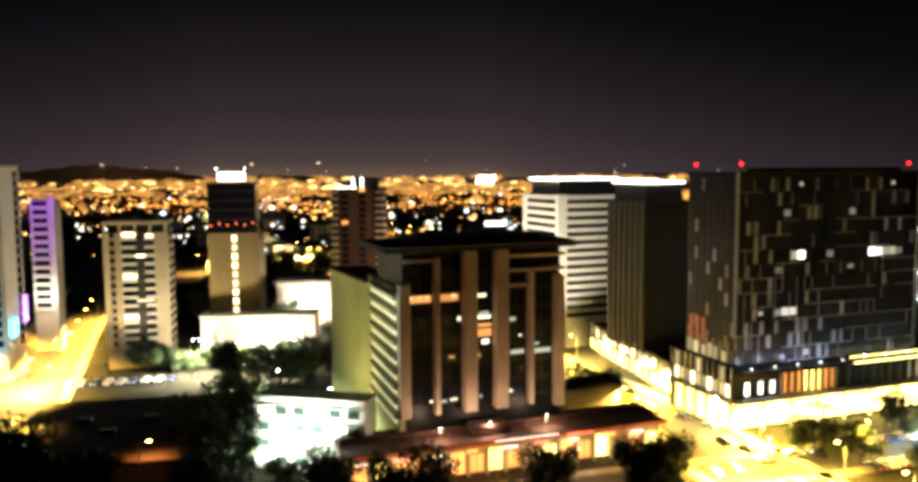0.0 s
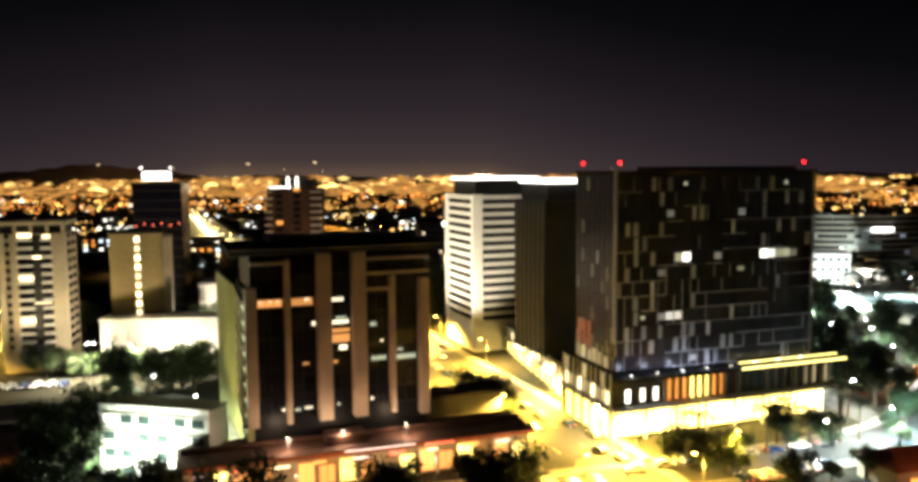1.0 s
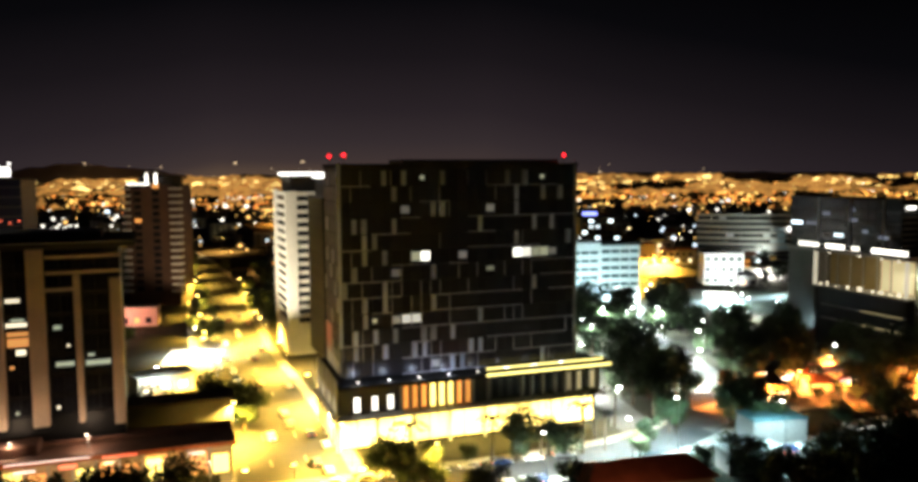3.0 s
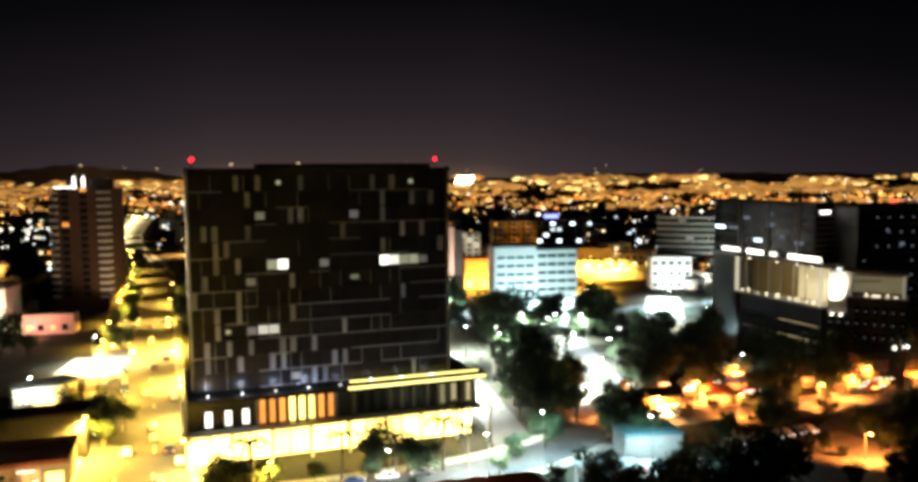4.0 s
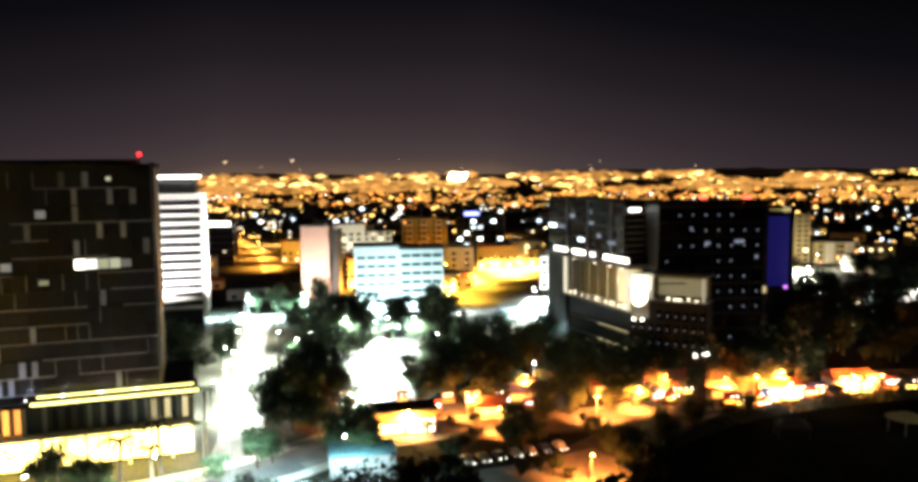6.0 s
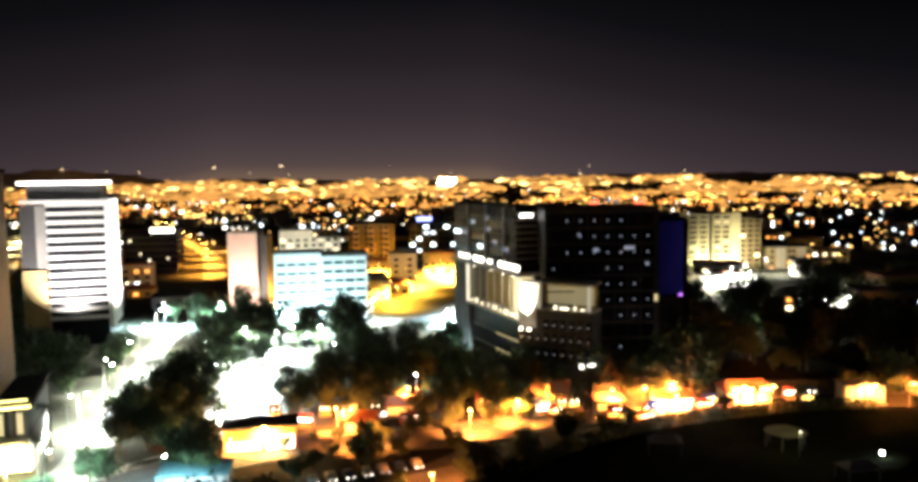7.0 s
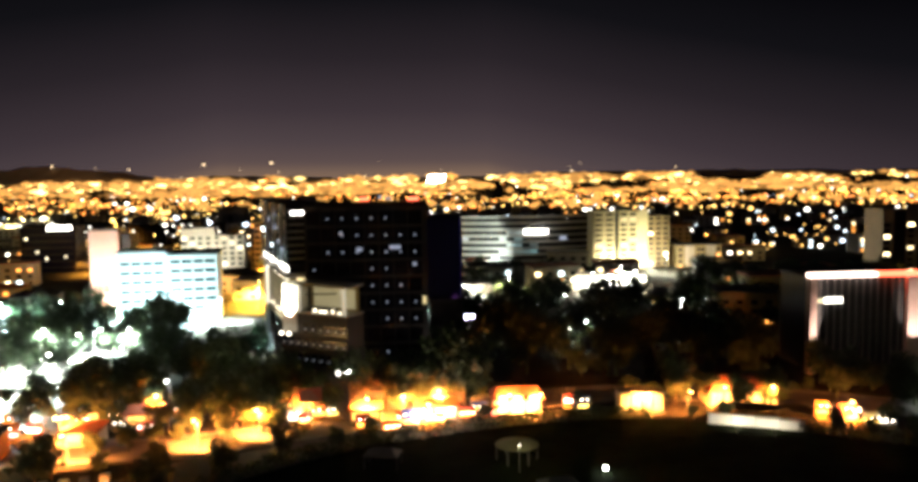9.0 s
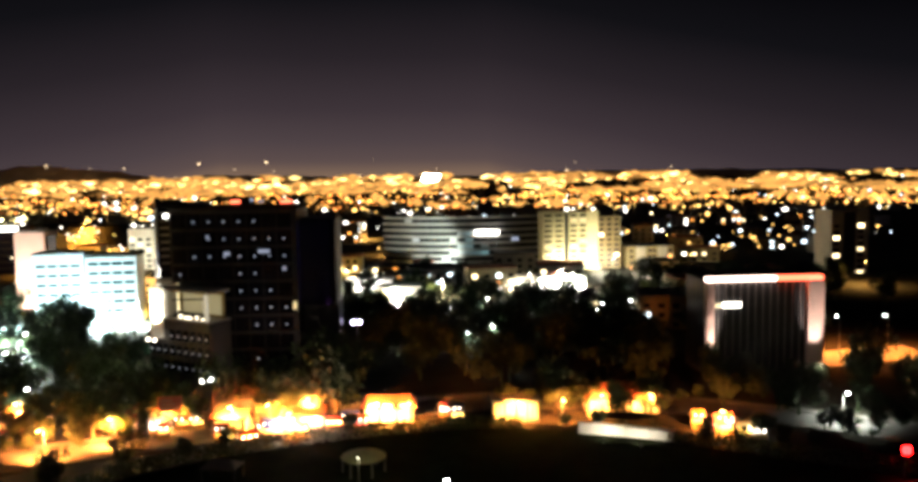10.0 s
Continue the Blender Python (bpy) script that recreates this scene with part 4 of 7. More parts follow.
terr = thing("terrace_block", "dark dotted podium with a lit pier and a glowing roof terrace", "office building", 218.5, 246.2, 0, -29)
bx(terr, "wall", CHARCOAL, 5.0, 19.6, 0, 6.4, 0, 24.0)
bx(terr, "pier_base", CHARCOAL, 0, 5.0, 0.2, 5.0, 0, 19.4)
bx(terr, "lit_pier", WHITE, 0.2, 4.9, 0.3, 4.2, 19.4, 30.8, 0.08, 0, "white pier washed by floodlights")
bx(terr, "terrace_roof", CONCRETE, 4.6, 19.8, -0.5, 6.4, 30.5, 31.2, 0.06)
bx(terr, "terrace_floor", CONCRETE, 4.9, 19.8, -0.3, 6.4, 24.0, 24.4, 0.04)
bx(terr, "terrace_back", BROWN, 5.2, 19.2, 5.0, 5.3, 24.4, 30.5)
# dim emission on the back wall in place of terrace lamplight
bx(terr, "terrace_glow", emit("dim_terrace_wall_glow", (1.0, 0.85, 0.4), 0.12), 6.2, 18.4, 4.8, 4.96, 25.0, 29.6)
for x in (5.2, 18.3):
    bx(terr, "terrace_post", E_POSTDIM, x, x + 0.8, -0.2, 0.4, 24.4, 30.5, 0.04, 0, "white post glowing in place of light on it")
for x, w, h in ((9.4, 0.7, 0.8), (11.0, 2.2, 0.5), (14.6, 0.6, 0.9), (16.4, 0.9, 0.4)):
    bx(terr, "terrace_lamp", E_LAMP, x, x + w, 0.6, 1.0, 24.4, 24.4 + h, 0.06)
for f, z in enumerate((13.0, 16.7, 20.2)):
    bx(terr, "floor_edge", BLACKPANEL, 0, 19.7, -0.12, 0, z - 1.5, z - 1.2)
    for c in range(9):
        if f < 2 or c > 2:
            bx(terr, "dot_lamp", E_FAINT, 0.8 + c * 2.2, 1.2 + c * 2.2, -0.35, -0.05, z, z + 0.4, 0.06)
            bx(terr, "window", GLASS, 0.3 + c * 2.2, 2.0 + c * 2.2, -0.1, -0.02, z - 0.9, z + 1.6)
bx(terr, "entrance_lamp", E_LED, 18.6, 20.4, -0.7, -0.3, 11.4, 12.1, 0.08)
bx(terr, "entrance_lamp", E_LED, 16.6, 17.4, -0.7, -0.3, 10.6, 11.4, 0.08)
for k in range(2):
    bx(terr, "floodlight", E_FIX, 1.2 + k * 2.2, 1.9 + k * 2.2, -1.8, -1.4, 19.0, 19.5, 0.06)
    bx(terr, "floodlight_arm", STEEL, 1.5 + k * 2.2, 1.6 + k * 2.2, -1.4, 0.2, 19.1, 19.2)
w = terr.matrix_world @ Vector((2.2, -2.4, 19.6))
v = terr.matrix_world @ Vector((2.4, 0.3, 27.5))
flood(w.x, w.y, w.z, v.x, v.y, v.z, 36000, (1.0, 0.95, 0.70), 46, False)
yel = thing("yellow_apartments", "pale yellow apartment slabs with balcony rows above a white base", "apartment building", 335.4, 511, -4, 8)
YELLOW = mat("yellow_render", (0.66, 0.58, 0.32), 0.75, 0.6, 0.12, 0.1)
for x0, w, bays in ((0, 12.5, ((1.2, 5.2), (7.6, 11.4))), (15.5, 16.5, ((0.6, 4.2), (6.0, 9.6)))):
    bx(yel, "wall", YELLOW, x0, x0 + w, 0, 12, 0, 36.2, 0.1)
    bx(yel, "pier", YELLOW, x0 + w - (1.0 if x0 == 0 else 6.0), x0 + w, -0.8, 0, 0, 37.0, 0.05)
    for f in range(12):
        for a, b in bays:
            bx(yel, "window", GLASS if random.random() > 0.07 else E_GOLD, x0 + a, x0 + b, -0.1, 0, 1.8 + f * 2.9, 3.0 + f * 2.9)
            bx(yel, "balcony", YELLOW, x0 + a - 0.2, x0 + b + 0.2, -0.8, -0.1, 0.4 + f * 2.9, 1.4 + f * 2.9)
# charcoal wall fills the dark gap between the two slabs
bx(yel, "stair_wall", CHARCOAL, 12.5, 15.5, 2, 12, 0, 35)
bx(yel, "side_wall", BROWN, 32.0, 46, 1.5, 12, 0, 33)
for f in range(11):
    for a in (33.2, 37.8, 42.2):
        bx(yel, "window", GLASS if random.random() > 0.14 else E_WARM, a, a + 2.6, 1.35, 1.5, 1.8 + f * 2.9, 3.2 + f * 2.9)
bx(yel, "base", WHITE, -10, 46, -10, -2, 0, 3.2, 0.1)
brb = thing("brown_block", "low brown block with two pale wall piers", "apartment building", 384, 516, -3, 6)
bx(brb, "wall", BROWN, 0, 27, 0, 14, 0, 15)
bx(brb, "roof", ROOFING, -0.3, 27.3, -0.3, 14.3, 15, 15.6, 0.06)
for x in (5, 17.5):
    bx(brb, "pier", BEIGE, x, x + 5.5, -0.4, 0, 0, 14.8, 0.05)
for f in range(4):
    for x in (1.4, 12.2, 14.6, 24.0):
        bx(brb, "window", GLASS if random.random() > 0.2 else E_ORANGE, x, x + 1.8, -0.1, 0, 1.4 + f * 3.4, 3.0 + f * 3.4)

E_TEAL = emit("teal_room_light", (0.35, 0.75, 0.8), 0.09, vary=0.9)
curve = thing("curved_office", "long convex office block with pale floor bands and teal glass", "office building", 292, 634, -6, 0)
NB = 9
for f in range(NB + 1):
    bm = bmesh.new()
    a0, a1, n = math.radians(-119), math.radians(-58), 23
    for r0, r1, z0, z1 in ((99.0, 101.5, f * 3.75, f * 3.75 + 1.5),):
        ring = []
        for i in range(n + 1):
            a = a0 + (a1 - a0) * i / n
            ring.append([bm.verts.new((r * math.cos(a), r * math.sin(a), z)) for r, z in ((r0, z0), (r1, z0), (r1, z1), (r0, z1))])
        for p, q in zip(ring, ring[1:]):
            for i in range(4):
                j = (i + 1) % 4
                bm.faces.new((p[i], q[i], q[j], p[j]))
        bm.faces.new(ring[0])
        bm.faces.new(ring[-1][::-1])
    bmesh.ops.recalc_face_normals(bm, faces=bm.faces)
    part("floor_band", bm, CONCRETE, curve)
    if f < NB:
        for i in range(n):
            a = a0 + (a1 - a0) * (i + 0.5) / n
            m = E_TEAL if 2 < f < 7 and 8 < i < 15 and random.random() < 0.6 else GLASS if random.random() > 0.04 else E_DOT
            w = 100 * (a1 - a0) / n - 0.15
            bx(curve, "window", m, 99.6 * math.cos(a) - w / 2, 99.6 * math.cos(a) + w / 2, 99.6 * math.sin(a) - 0.1, 99.6 * math.sin(a) + 0.1, f * 3.75 + 1.5, f * 3.75 + 3.75, 0, math.degrees(a) + 90)
bx(curve, "lit_sign", E_LED, 6, 20, -102.2, -101.7, 24.5, 27, 0, 0, "white glowing panel")

E_PALE = emit("pale_red_strip", (1.0, 0.72, 0.6), 3.0)
red = thing("portal_block", "dark ribbed office block in a pale portal with glowing top", "office building", 355.3, 273.8, 0, 5)
bx(red, "wall", CHARCOAL, 2.0, 28, 0.8, 20, 0, 26.2)
for x0, x1 in ((0, 2.1), (27.8, 31.6)):
    bx(red, "portal_post", PINK, x0, x1, -0.8, 1.6, 0, 26.4, 0.1)
bx(red, "portal_beam", E_PALE, 0, 19, -0.8, 1.6, 26.4, 27.6, 0.1, 0, "glowing white beam")
bx(red, "portal_beam_end", E_RLED, 19, 31.8, -0.8, 1.6, 26.4, 27.6, 0.1, 0, "glowing red beam end")
bx(red, "side_wall", PINK, 31.6, 32.6, -0.2, 19, 0, 26.0, 0.1)
bx(red, "roof", ROOFING, 1, 32, 1.6, 20, 26.2, 26.8)
for i in range(12):
    bx(red, "rib", GREY, 3.4 + i * 2.05, 3.7 + i * 2.05, 0.3, 0.8, 0, 25.8, 0.04)
bx(red, "lit_room", E_WHITE, 4.6, 9.6, 0.1, 0.24, 19.4, 20.8)
bx(red, "lit_room", E_GOLD, 2.4, 4.4, 0.1, 0.24, 19.4, 20.6)
for x in (1.0, 29.6):
    w = red.matrix_world @ Vector((x, -8.5, 0.6))
    v = red.matrix_world @ Vector((x, -0.8, 15))
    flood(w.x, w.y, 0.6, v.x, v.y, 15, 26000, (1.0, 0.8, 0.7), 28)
far_t = thing("beige_tower", "beige apartment tower with a dark centre bay", "apartment building", 483, 481, -3, 12)
bx(far_t, "wall", BEIGE, 0, 22, 0, 14, 0, 36)
bx(far_t, "centre_bay", CHARCOAL, 7, 14, -0.1, 0, 2, 35)
for f in range(9):
    bx(far_t, "window", GLASS if f % 3 else E_WARM, 1, 4.5, -0.12, 0, 2 + f * 3.1, 3.6 + f * 3.1)
    bx(far_t, "window", GLASS if f % 4 else E_WARM, 15.5, 19, -0.12, 0, 2 + f * 3.1, 3.6 + f * 3.1)
brn = thing("brick_apartments", "brown apartment block with pale balcony columns", "apartment building", 136, 528.8, -1, 5.8)
bx(brn, "wall", BROWN, 0, 28, 0, 14, 0, 29)
bx(brn, "roof", ROOFING, -0.4, 28.4, -0.4, 14.4, 29, 29.7, 0.06)
for c in range(3):
    bx(brn, "balcony_column", PINK, 2.5 + c * 9, 6.5 + c * 9, -1.0, 0, 0, 28, 0.06)
for f in range(8):
    for c in range(6):
        bx(brn, "window", GLASS if random.random() > 0.1 else E_ORANGE, 1.0 + c * 4.5, 2.4 + c * 4.5, -0.15, 0, 2 + f * 3.4, 3.8 + f * 3.4)
    for c in range(3):
        bx(brn, "balcony", GLASS, 3.2 + c * 9, 5.8 + c * 9, -1.1, -1.0, 2 + f * 3.4, 3.6 + f * 3.4)
blue = thing("blue_glass_block", "dark blue glass office block with a white roof sign", "office building", 0, 528.6, -1, 5.8)
bx(blue, "wall", BLUEGLASS, 0, 31, 0, 18, 0, 27)
bx(blue, "roof", ROOFING, -0.4, 31.4, -0.4, 18.4, 27, 27.7, 0.06)
bx(blue, "roof_sign", E_WHITE, 16, 30, -0.8, -0.4, 25.4, 28.2, 0.1, 0, "white glowing sign panel")
for f in range(6):
    bx(blue, "floor_edge", CHARCOAL, -0.1, 31.1, -0.15, 0, 3 + f * 3.9, 3.5 + f * 3.9)
for x, z in ((3, 20), (9, 12), (14, 8), (25, 9)):
    bx(blue, "lit_room", E_LAMP, x, x + 1.4, -0.25, -0.12, z, z + 1.2)
pale = thing("lit_white_block", "white street block under strong yellow-white floodlights", "office building", 92, 537.4, -1, 8.7)
bx(pale, "wall", WHITE, 0, 20, 0, 14, 0, 25)
bx(pale, "wall", WHITE, 20, 37, 1, 14, 0, 20)
bx(pale, "roof", GREY, -0.3, 20.3, -0.3, 14.3, 25, 25.6, 0.06)
bx(pale, "roof", GREY, 20.3, 37.3, 0.7, 14.3, 20, 20.6, 0.06)
for f in range(6):
    for c in range(8):
        bx(pale, "window", TEALGLASS if (f + c) % 5 else E_LAMP, 1 + c * 4.6, 3.4 + c * 4.6, (-0.1 if c < 4 else 0.88), (0.02 if c < 4 else 1.02), 2 + f * 3.2, 3.6 + f * 3.2)
glassb = thing("blue_lit_block", "dark block with a blue glowing roof lamp", "office building", 168, 586.4, -2, 0)
bx(glassb, "wall", CHARCOAL, 0, 34, 0, 18, 0, 27)
bx(glassb, "roof", ROOFING, -0.3, 34.3, -0.3, 18.3, 27, 27.6)
bx(glassb, "roof_lamp", E_BLUE, 6, 16, -0.5, 0, 28.2, 30.5)
bx(glassb, "lamp_post", STEEL, 10.8, 11.2, 0.1, 0.5, 27.6, 30.0)
for f in range(6):
    for c in range(7):
        bx(glassb, "window", GLASS if random.random() > 0.3 else E_COOL, 1.5 + c * 4.6, 4.5 + c * 4.6, -0.12, 0, 3 + f * 4.0, 5 + f * 4.0)

# ---- low shops, kiosks, walls ----
ORANGE = (1.0, 0.28, 0.05)
shops = thing("shop_row", "low shop row with clay tile roof and glowing fronts", "shop row", -22, 146.9, 0, 18.8)
bx(shops, "wall", BEIGE, 0, 69, 0.8, 12, 0, 6.4)
bx(shops, "roof", DARKTILE, -0.6, 69.6, -1.2, 12.6, 6.4, 7.2, 0.15)
bx(shops, "roof_light", DARKTILE, 27, 35, 2, 7, 7.2, 9.2, 0.2)
bx(shops, "fascia", BRICKRED, -0.7, 69.7, -1.42, -1.22, 6.3, 7.1, 0.04)
bx(shops, "ridge", DARKTILE, 0, 69, 6, 7.2, 7.2, 8.2, 0.3)
for i in range(17):
    x = 0.6 + i * 4.0
    bx(shops, "pillar", CONCRETE, x, x + 0.5, -0.6, 0.2, 0, 6.4, 0.05)
    if i % 5 != 4:
        win(shops, "shopfront", E_SHOP if i % 3 == 1 else E_ORANGE, x + 0.7, x + 3.8, 0.6, 0.8, 0.4, 5.0 if i % 2 else 4.2)
# fill lights that brighten the house roof and the shop fronts
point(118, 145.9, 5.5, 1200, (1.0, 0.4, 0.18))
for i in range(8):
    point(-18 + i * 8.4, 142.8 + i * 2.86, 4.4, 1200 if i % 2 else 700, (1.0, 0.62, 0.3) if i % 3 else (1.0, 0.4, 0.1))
pinkh = thing("pink_lit_hall", "low pink rendered hall lit by a reddish lamp", "hall", -46, 315.8, 0, 11.5)
bx(pinkh, "wall", PINK, 0, 18, 0, 8, 0, 7.5)
bx(pinkh, "roof", ROOFING, -0.4, 18.4, -0.4, 8.4, 7.5, 8.0, 0.06)
for k in range(4):
    win(pinkh, "window", GLASS if k % 2 else E_ORANGE, 1.4 + k * 4.2, 3.4 + k * 4.2, -0.1, 0, 1.4, 3.6)
point(-38, 308.8, 4.0, 9000, (1.0, 0.35, 0.25))
paleh = thing("pale_roof_hall", "low hall with a pale flat roof beside the road", "hall", 4, 220.9, 0, 37.6)
bx(paleh, "wall", BEIGE, 0.3, 15, 0.3, 9, 0, 4.6)
bx(paleh, "roof", CONCRETE, 0, 15.4, 0, 9.4, 4.6, 5.1, 0.06)
for k in range(3):
    win(paleh, "window", E_WARM, 1.4 + k * 4.6, 3.8 + k * 4.6, 0.2, 0.3, 1.2, 3.2)
lot = thing("car_park_roof", "dark flat car park roof beside the street", "car park", -95, 158, 0, 10)
bx(lot, "deck", ROOFING, 0, 40, -14, 32, 4.6, 5.4, 0.1)
bx(lot, "wall", GREY, 1, 39, -13, 31, 0, 4.6)
for k in range(5):
    bx(lot, "roof_duct", CHARCOAL, 5 + k * 7, 8 + k * 7, 4 + k % 2 * 9, 6.5 + k % 2 * 9, 5.4, 6.3, 0.06)
glow = thing("floodlit_block", "white rendered block washed by strong cool floodlights", "office building", -42.5, 160.5, 0, -13)
bx(glow, "wall", WHITE, 0, 24, 0, 7, 0, 14.6)
bx(glow, "parapet", WHITE, -0.2, 24.2, -0.25, 0.2, 14.6, 15.3, 0.05)
bx(glow, "roof", GREY, 0, 24, 0.2, 7, 14.6, 15.0)
for f in range(4):
    bx(glow, "ledge", CONCRETE, 0, 24, -0.3, 0, 2.9 + f * 3.5, 3.2 + f * 3.5, 0.03)
    for c in range(6):
        win(glow, "window", TEALGLASS if (f + c) % 3 else E_WHITE, 1.0 + c * 3.9, 3.4 + c * 3.9, -0.08, 0, 4.0 + f * 3.5 - 2.9, 5.6 + f * 3.5 - 2.9)
for x in (4, 12, 20):
    w, v = glow.matrix_world @ Vector((x, -9, 2.5)), glow.matrix_world @ Vector((x, 0, 9))
    flood(w.x, w.y, 2.5, v.x, v.y, 9, 30000, (0.88, 1.0, 0.78), 110)
corner = thing("corner_shop", "low shop with an orange wall and a white-lit front", "shop", 154.5, 209.5, 0.1, 11.5)
bx(corner, "wall", mat("orange_render", (0.7, 0.3, 0.08), 0.8, 1.0, 0.15, 0.1), 0, 15, 0.6, 7, 0, 5.2)
bx(corner, "roof", ROOFING, -0.5, 15.5, -0.4, 7.5, 5.2, 5.7, 0.06)
win(corner, "shopfront", E_WHITE, 8.5, 14.5, 0.45, 0.58, 0.4, 3.4)
win(corner, "shopfront", E_SHOP, 0.6, 7.8, 0.45, 0.58, 0.4, 2.6)
# fill lights that brighten the corner shop's front
for i in range(3):
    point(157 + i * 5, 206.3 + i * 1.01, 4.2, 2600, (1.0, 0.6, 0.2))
for x, y, w, d, h, m, lab in ((150, 184, 13, 8, 5.0, "teal_sheet", "low hall with a dark teal sheet roof"), (139, 166.7, 12, 6, 4.2, "grey_sheet", "low hall with a pale grey sheet roof"), (160, 168.2, 13, 5, 3.8, "grey_sheet", "low hall with a pale grey sheet roof")):
    t = thing("low_hall", lab, "hall", x, y, 0, 10)
    bx(t, "wall", GREY, 0.3, w - 0.3, 0.3, d - 0.3, 0, h)
    bx(t, "roof", mat(m, (0.05, 0.11, 0.12) if m[0] == "t" else (0.34, 0.36, 0.34), 0.5, 1.0, 0.3, 0.1), 0, w, 0, d, h, h + 0.35, 0.05)
    for k in range(int(w / 1.2)):
        bx(t, "roof_rib", MATS[m], 0.4 + k * 1.2, 0.52 + k * 1.2, 0, d, h + 0.35, h + 0.45)
for i in range(9):
    w = (3.2, 4.4, 3.8)[i % 3]
    x = 1.5 + i * 7.4
    aw = bx(shops, "awning", mat("shop_awning_" + ("white", "red", "orange")[i % 3], ((0.66, 0.62, 0.58), (0.5, 0.07, 0.05), (0.6, 0.24, 0.05))[i % 3], 0.85, 2.0, 0.15, 0.1), x, x + w, -2.8, -0.7, 4.6, 4.72, 0.03)
    aw.matrix_local = aw.matrix_local @ pose(0, 0, 0, 16)
    bx(shops, "shop_sign", (E_PALE, E_RLED, E_WARM, E_ORANGE)[i % 4], x + 0.3, x + w - 0.6, -1.56, -1.44, 5.3, 5.9 if i % 2 else 5.65, 0.04)
bx(shops, "sign_strip", E_PALE, 30, 44, -1.56, -1.44, 6.9, 7.05, 0, 0, "thin pale red light strip")
bx(shops, "sign_strip", E_RLED, 46, 52, -1.56, -1.44, 6.5, 6.7, 0, 0, "thin red light strip")
porch = thing("flat_roof_hall", "dark flat-roofed hall in front of the finned block", "hall", -20, 166.3, 0, 19.9)
bx(porch, "wall", CHARCOAL, 6, 62, 0, 6, 0, 9.6)
bx(porch, "roof", ROOFING, 5.4, 62.6, -0.6, 6.6, 9.6, 10.4, 0.1)
house = thing("red_roof_house", "low house with a red clay roof", "house", 110, 150.7, 0, 14.3)
bx(house, "wall", BEIGE, 0, 24, 0, 10, 0, 4.2)
bm = bmesh.new()
v = [bm.verts.new(p) for p in ((-0.8, -0.8, 4.2), (24.8, -0.8, 4.2), (24.8, 10.8, 4.2), (-0.8, 10.8, 4.2), (3, 5, 7.0), (21, 5, 7.0))]
for ids in ((0, 1, 5, 4), (1, 2, 5), (2, 3, 4, 5), (3, 0, 4), (3, 2, 1, 0)):
    bm.faces.new([v[i] for i in ids])
part("roof", bm, BRICKRED, house)
for x in (3, 9, 15, 20):
    win(house, "window", E_ORANGE, x, x + 1.8, -0.1, 0, 1.2, 2.8)


def kiosk(x, y, yaw, w, lit, label):
    t = thing("kiosk", label, "kiosk", x, y, 0.1, yaw, "kiosks along the curved road")
    bx(t, "wall", BEIGE, 0, w, 0, 5, 0, 3.4)
    bm = bmesh.new()
    p = [bm.verts.new(q) for q in ((-0.6, -1.4, 3.3), (w + 0.6, -1.4, 3.3), (w + 0.6, 5.4, 3.9), (-0.6, 5.4, 3.9), (-0.6, -1.4, 3.5), (w + 0.6, -1.4, 3.5), (w + 0.6, 5.4, 4.1), (-0.6, 5.4, 4.1))]
    for ids in ((3, 2, 1, 0), (4, 5, 6, 7), (0, 1, 5, 4), (1, 2, 6, 5), (2, 3, 7, 6), (3, 0, 4, 7)):
        bm.faces.new([p[i] for i in ids])
    part("awning", bm, BRICKRED, t)
    win(t, "counter_front", lit, 0.5, w - 0.5, -0.12, 0, 0.9, 2.9)
    bx(t, "post", STEEL, 0.1, 0.25, -1.2, -1.05, 0, 3.3)
    bx(t, "post", STEEL, w - 0.25, w - 0.1, -1.2, -1.05, 0, 3.3)
    return t


for x, y, w, e in ((178, 221.5, 7, E_ORANGE), (186, 233, 7, E_ORANGE), (208, 238.8, 8, E_ORANGE), (222, 240.2, 6, E_WARM), (236, 234.5, 7, E_ORANGE), (251, 236, 9, E_WARM)):
    kiosk(x, y, random.uniform(0, 10), w, e, "small street kiosk with a clay awning and glowing front")
# larger lit halls and kiosks where the road meets the lawn
snack = thing("snack_hall", "small orange-lit snack hall under a pitched clay roof", "hall", 268.6, 239.2, 0.1, 2)
bx(snack, "wall", BEIGE, 0, 11, 0.4, 6.5, 0, 4.2)
bm = bmesh.new()
v = [bm.verts.new(p) for p in ((-0.7, -1.2, 4.1), (11.7, -1.2, 4.1), (11.7, 7.2, 4.1), (-0.7, 7.2, 4.1), (0.6, 3, 6.2), (10.4, 3, 6.2))]
for ids in ((0, 1, 5, 4), (1, 2, 5), (2, 3, 4, 5), (3, 0, 4), (3, 2, 1, 0)):
    bm.faces.new([v[i] for i in ids])
part("roof", bm, BRICKRED, snack)
for k in range(3):
    win(snack, "shopfront", E_ORANGE if k != 1 else E_SHOP, 0.5 + k * 3.5, 3.4 + k * 3.5, 0.25, 0.38, 0.5, 3.4)
    bx(snack, "sign", E_YLED if k == 1 else E_ORANGE, 1.0 + k * 3.5, 3.0 + k * 3.5, -1.3, -1.2, 4.2, 5.0, 0.04)
E_KIOSK = emit("yellow_panel_light", (1.0, 0.58, 0.10), 1.4, vary=0.4)
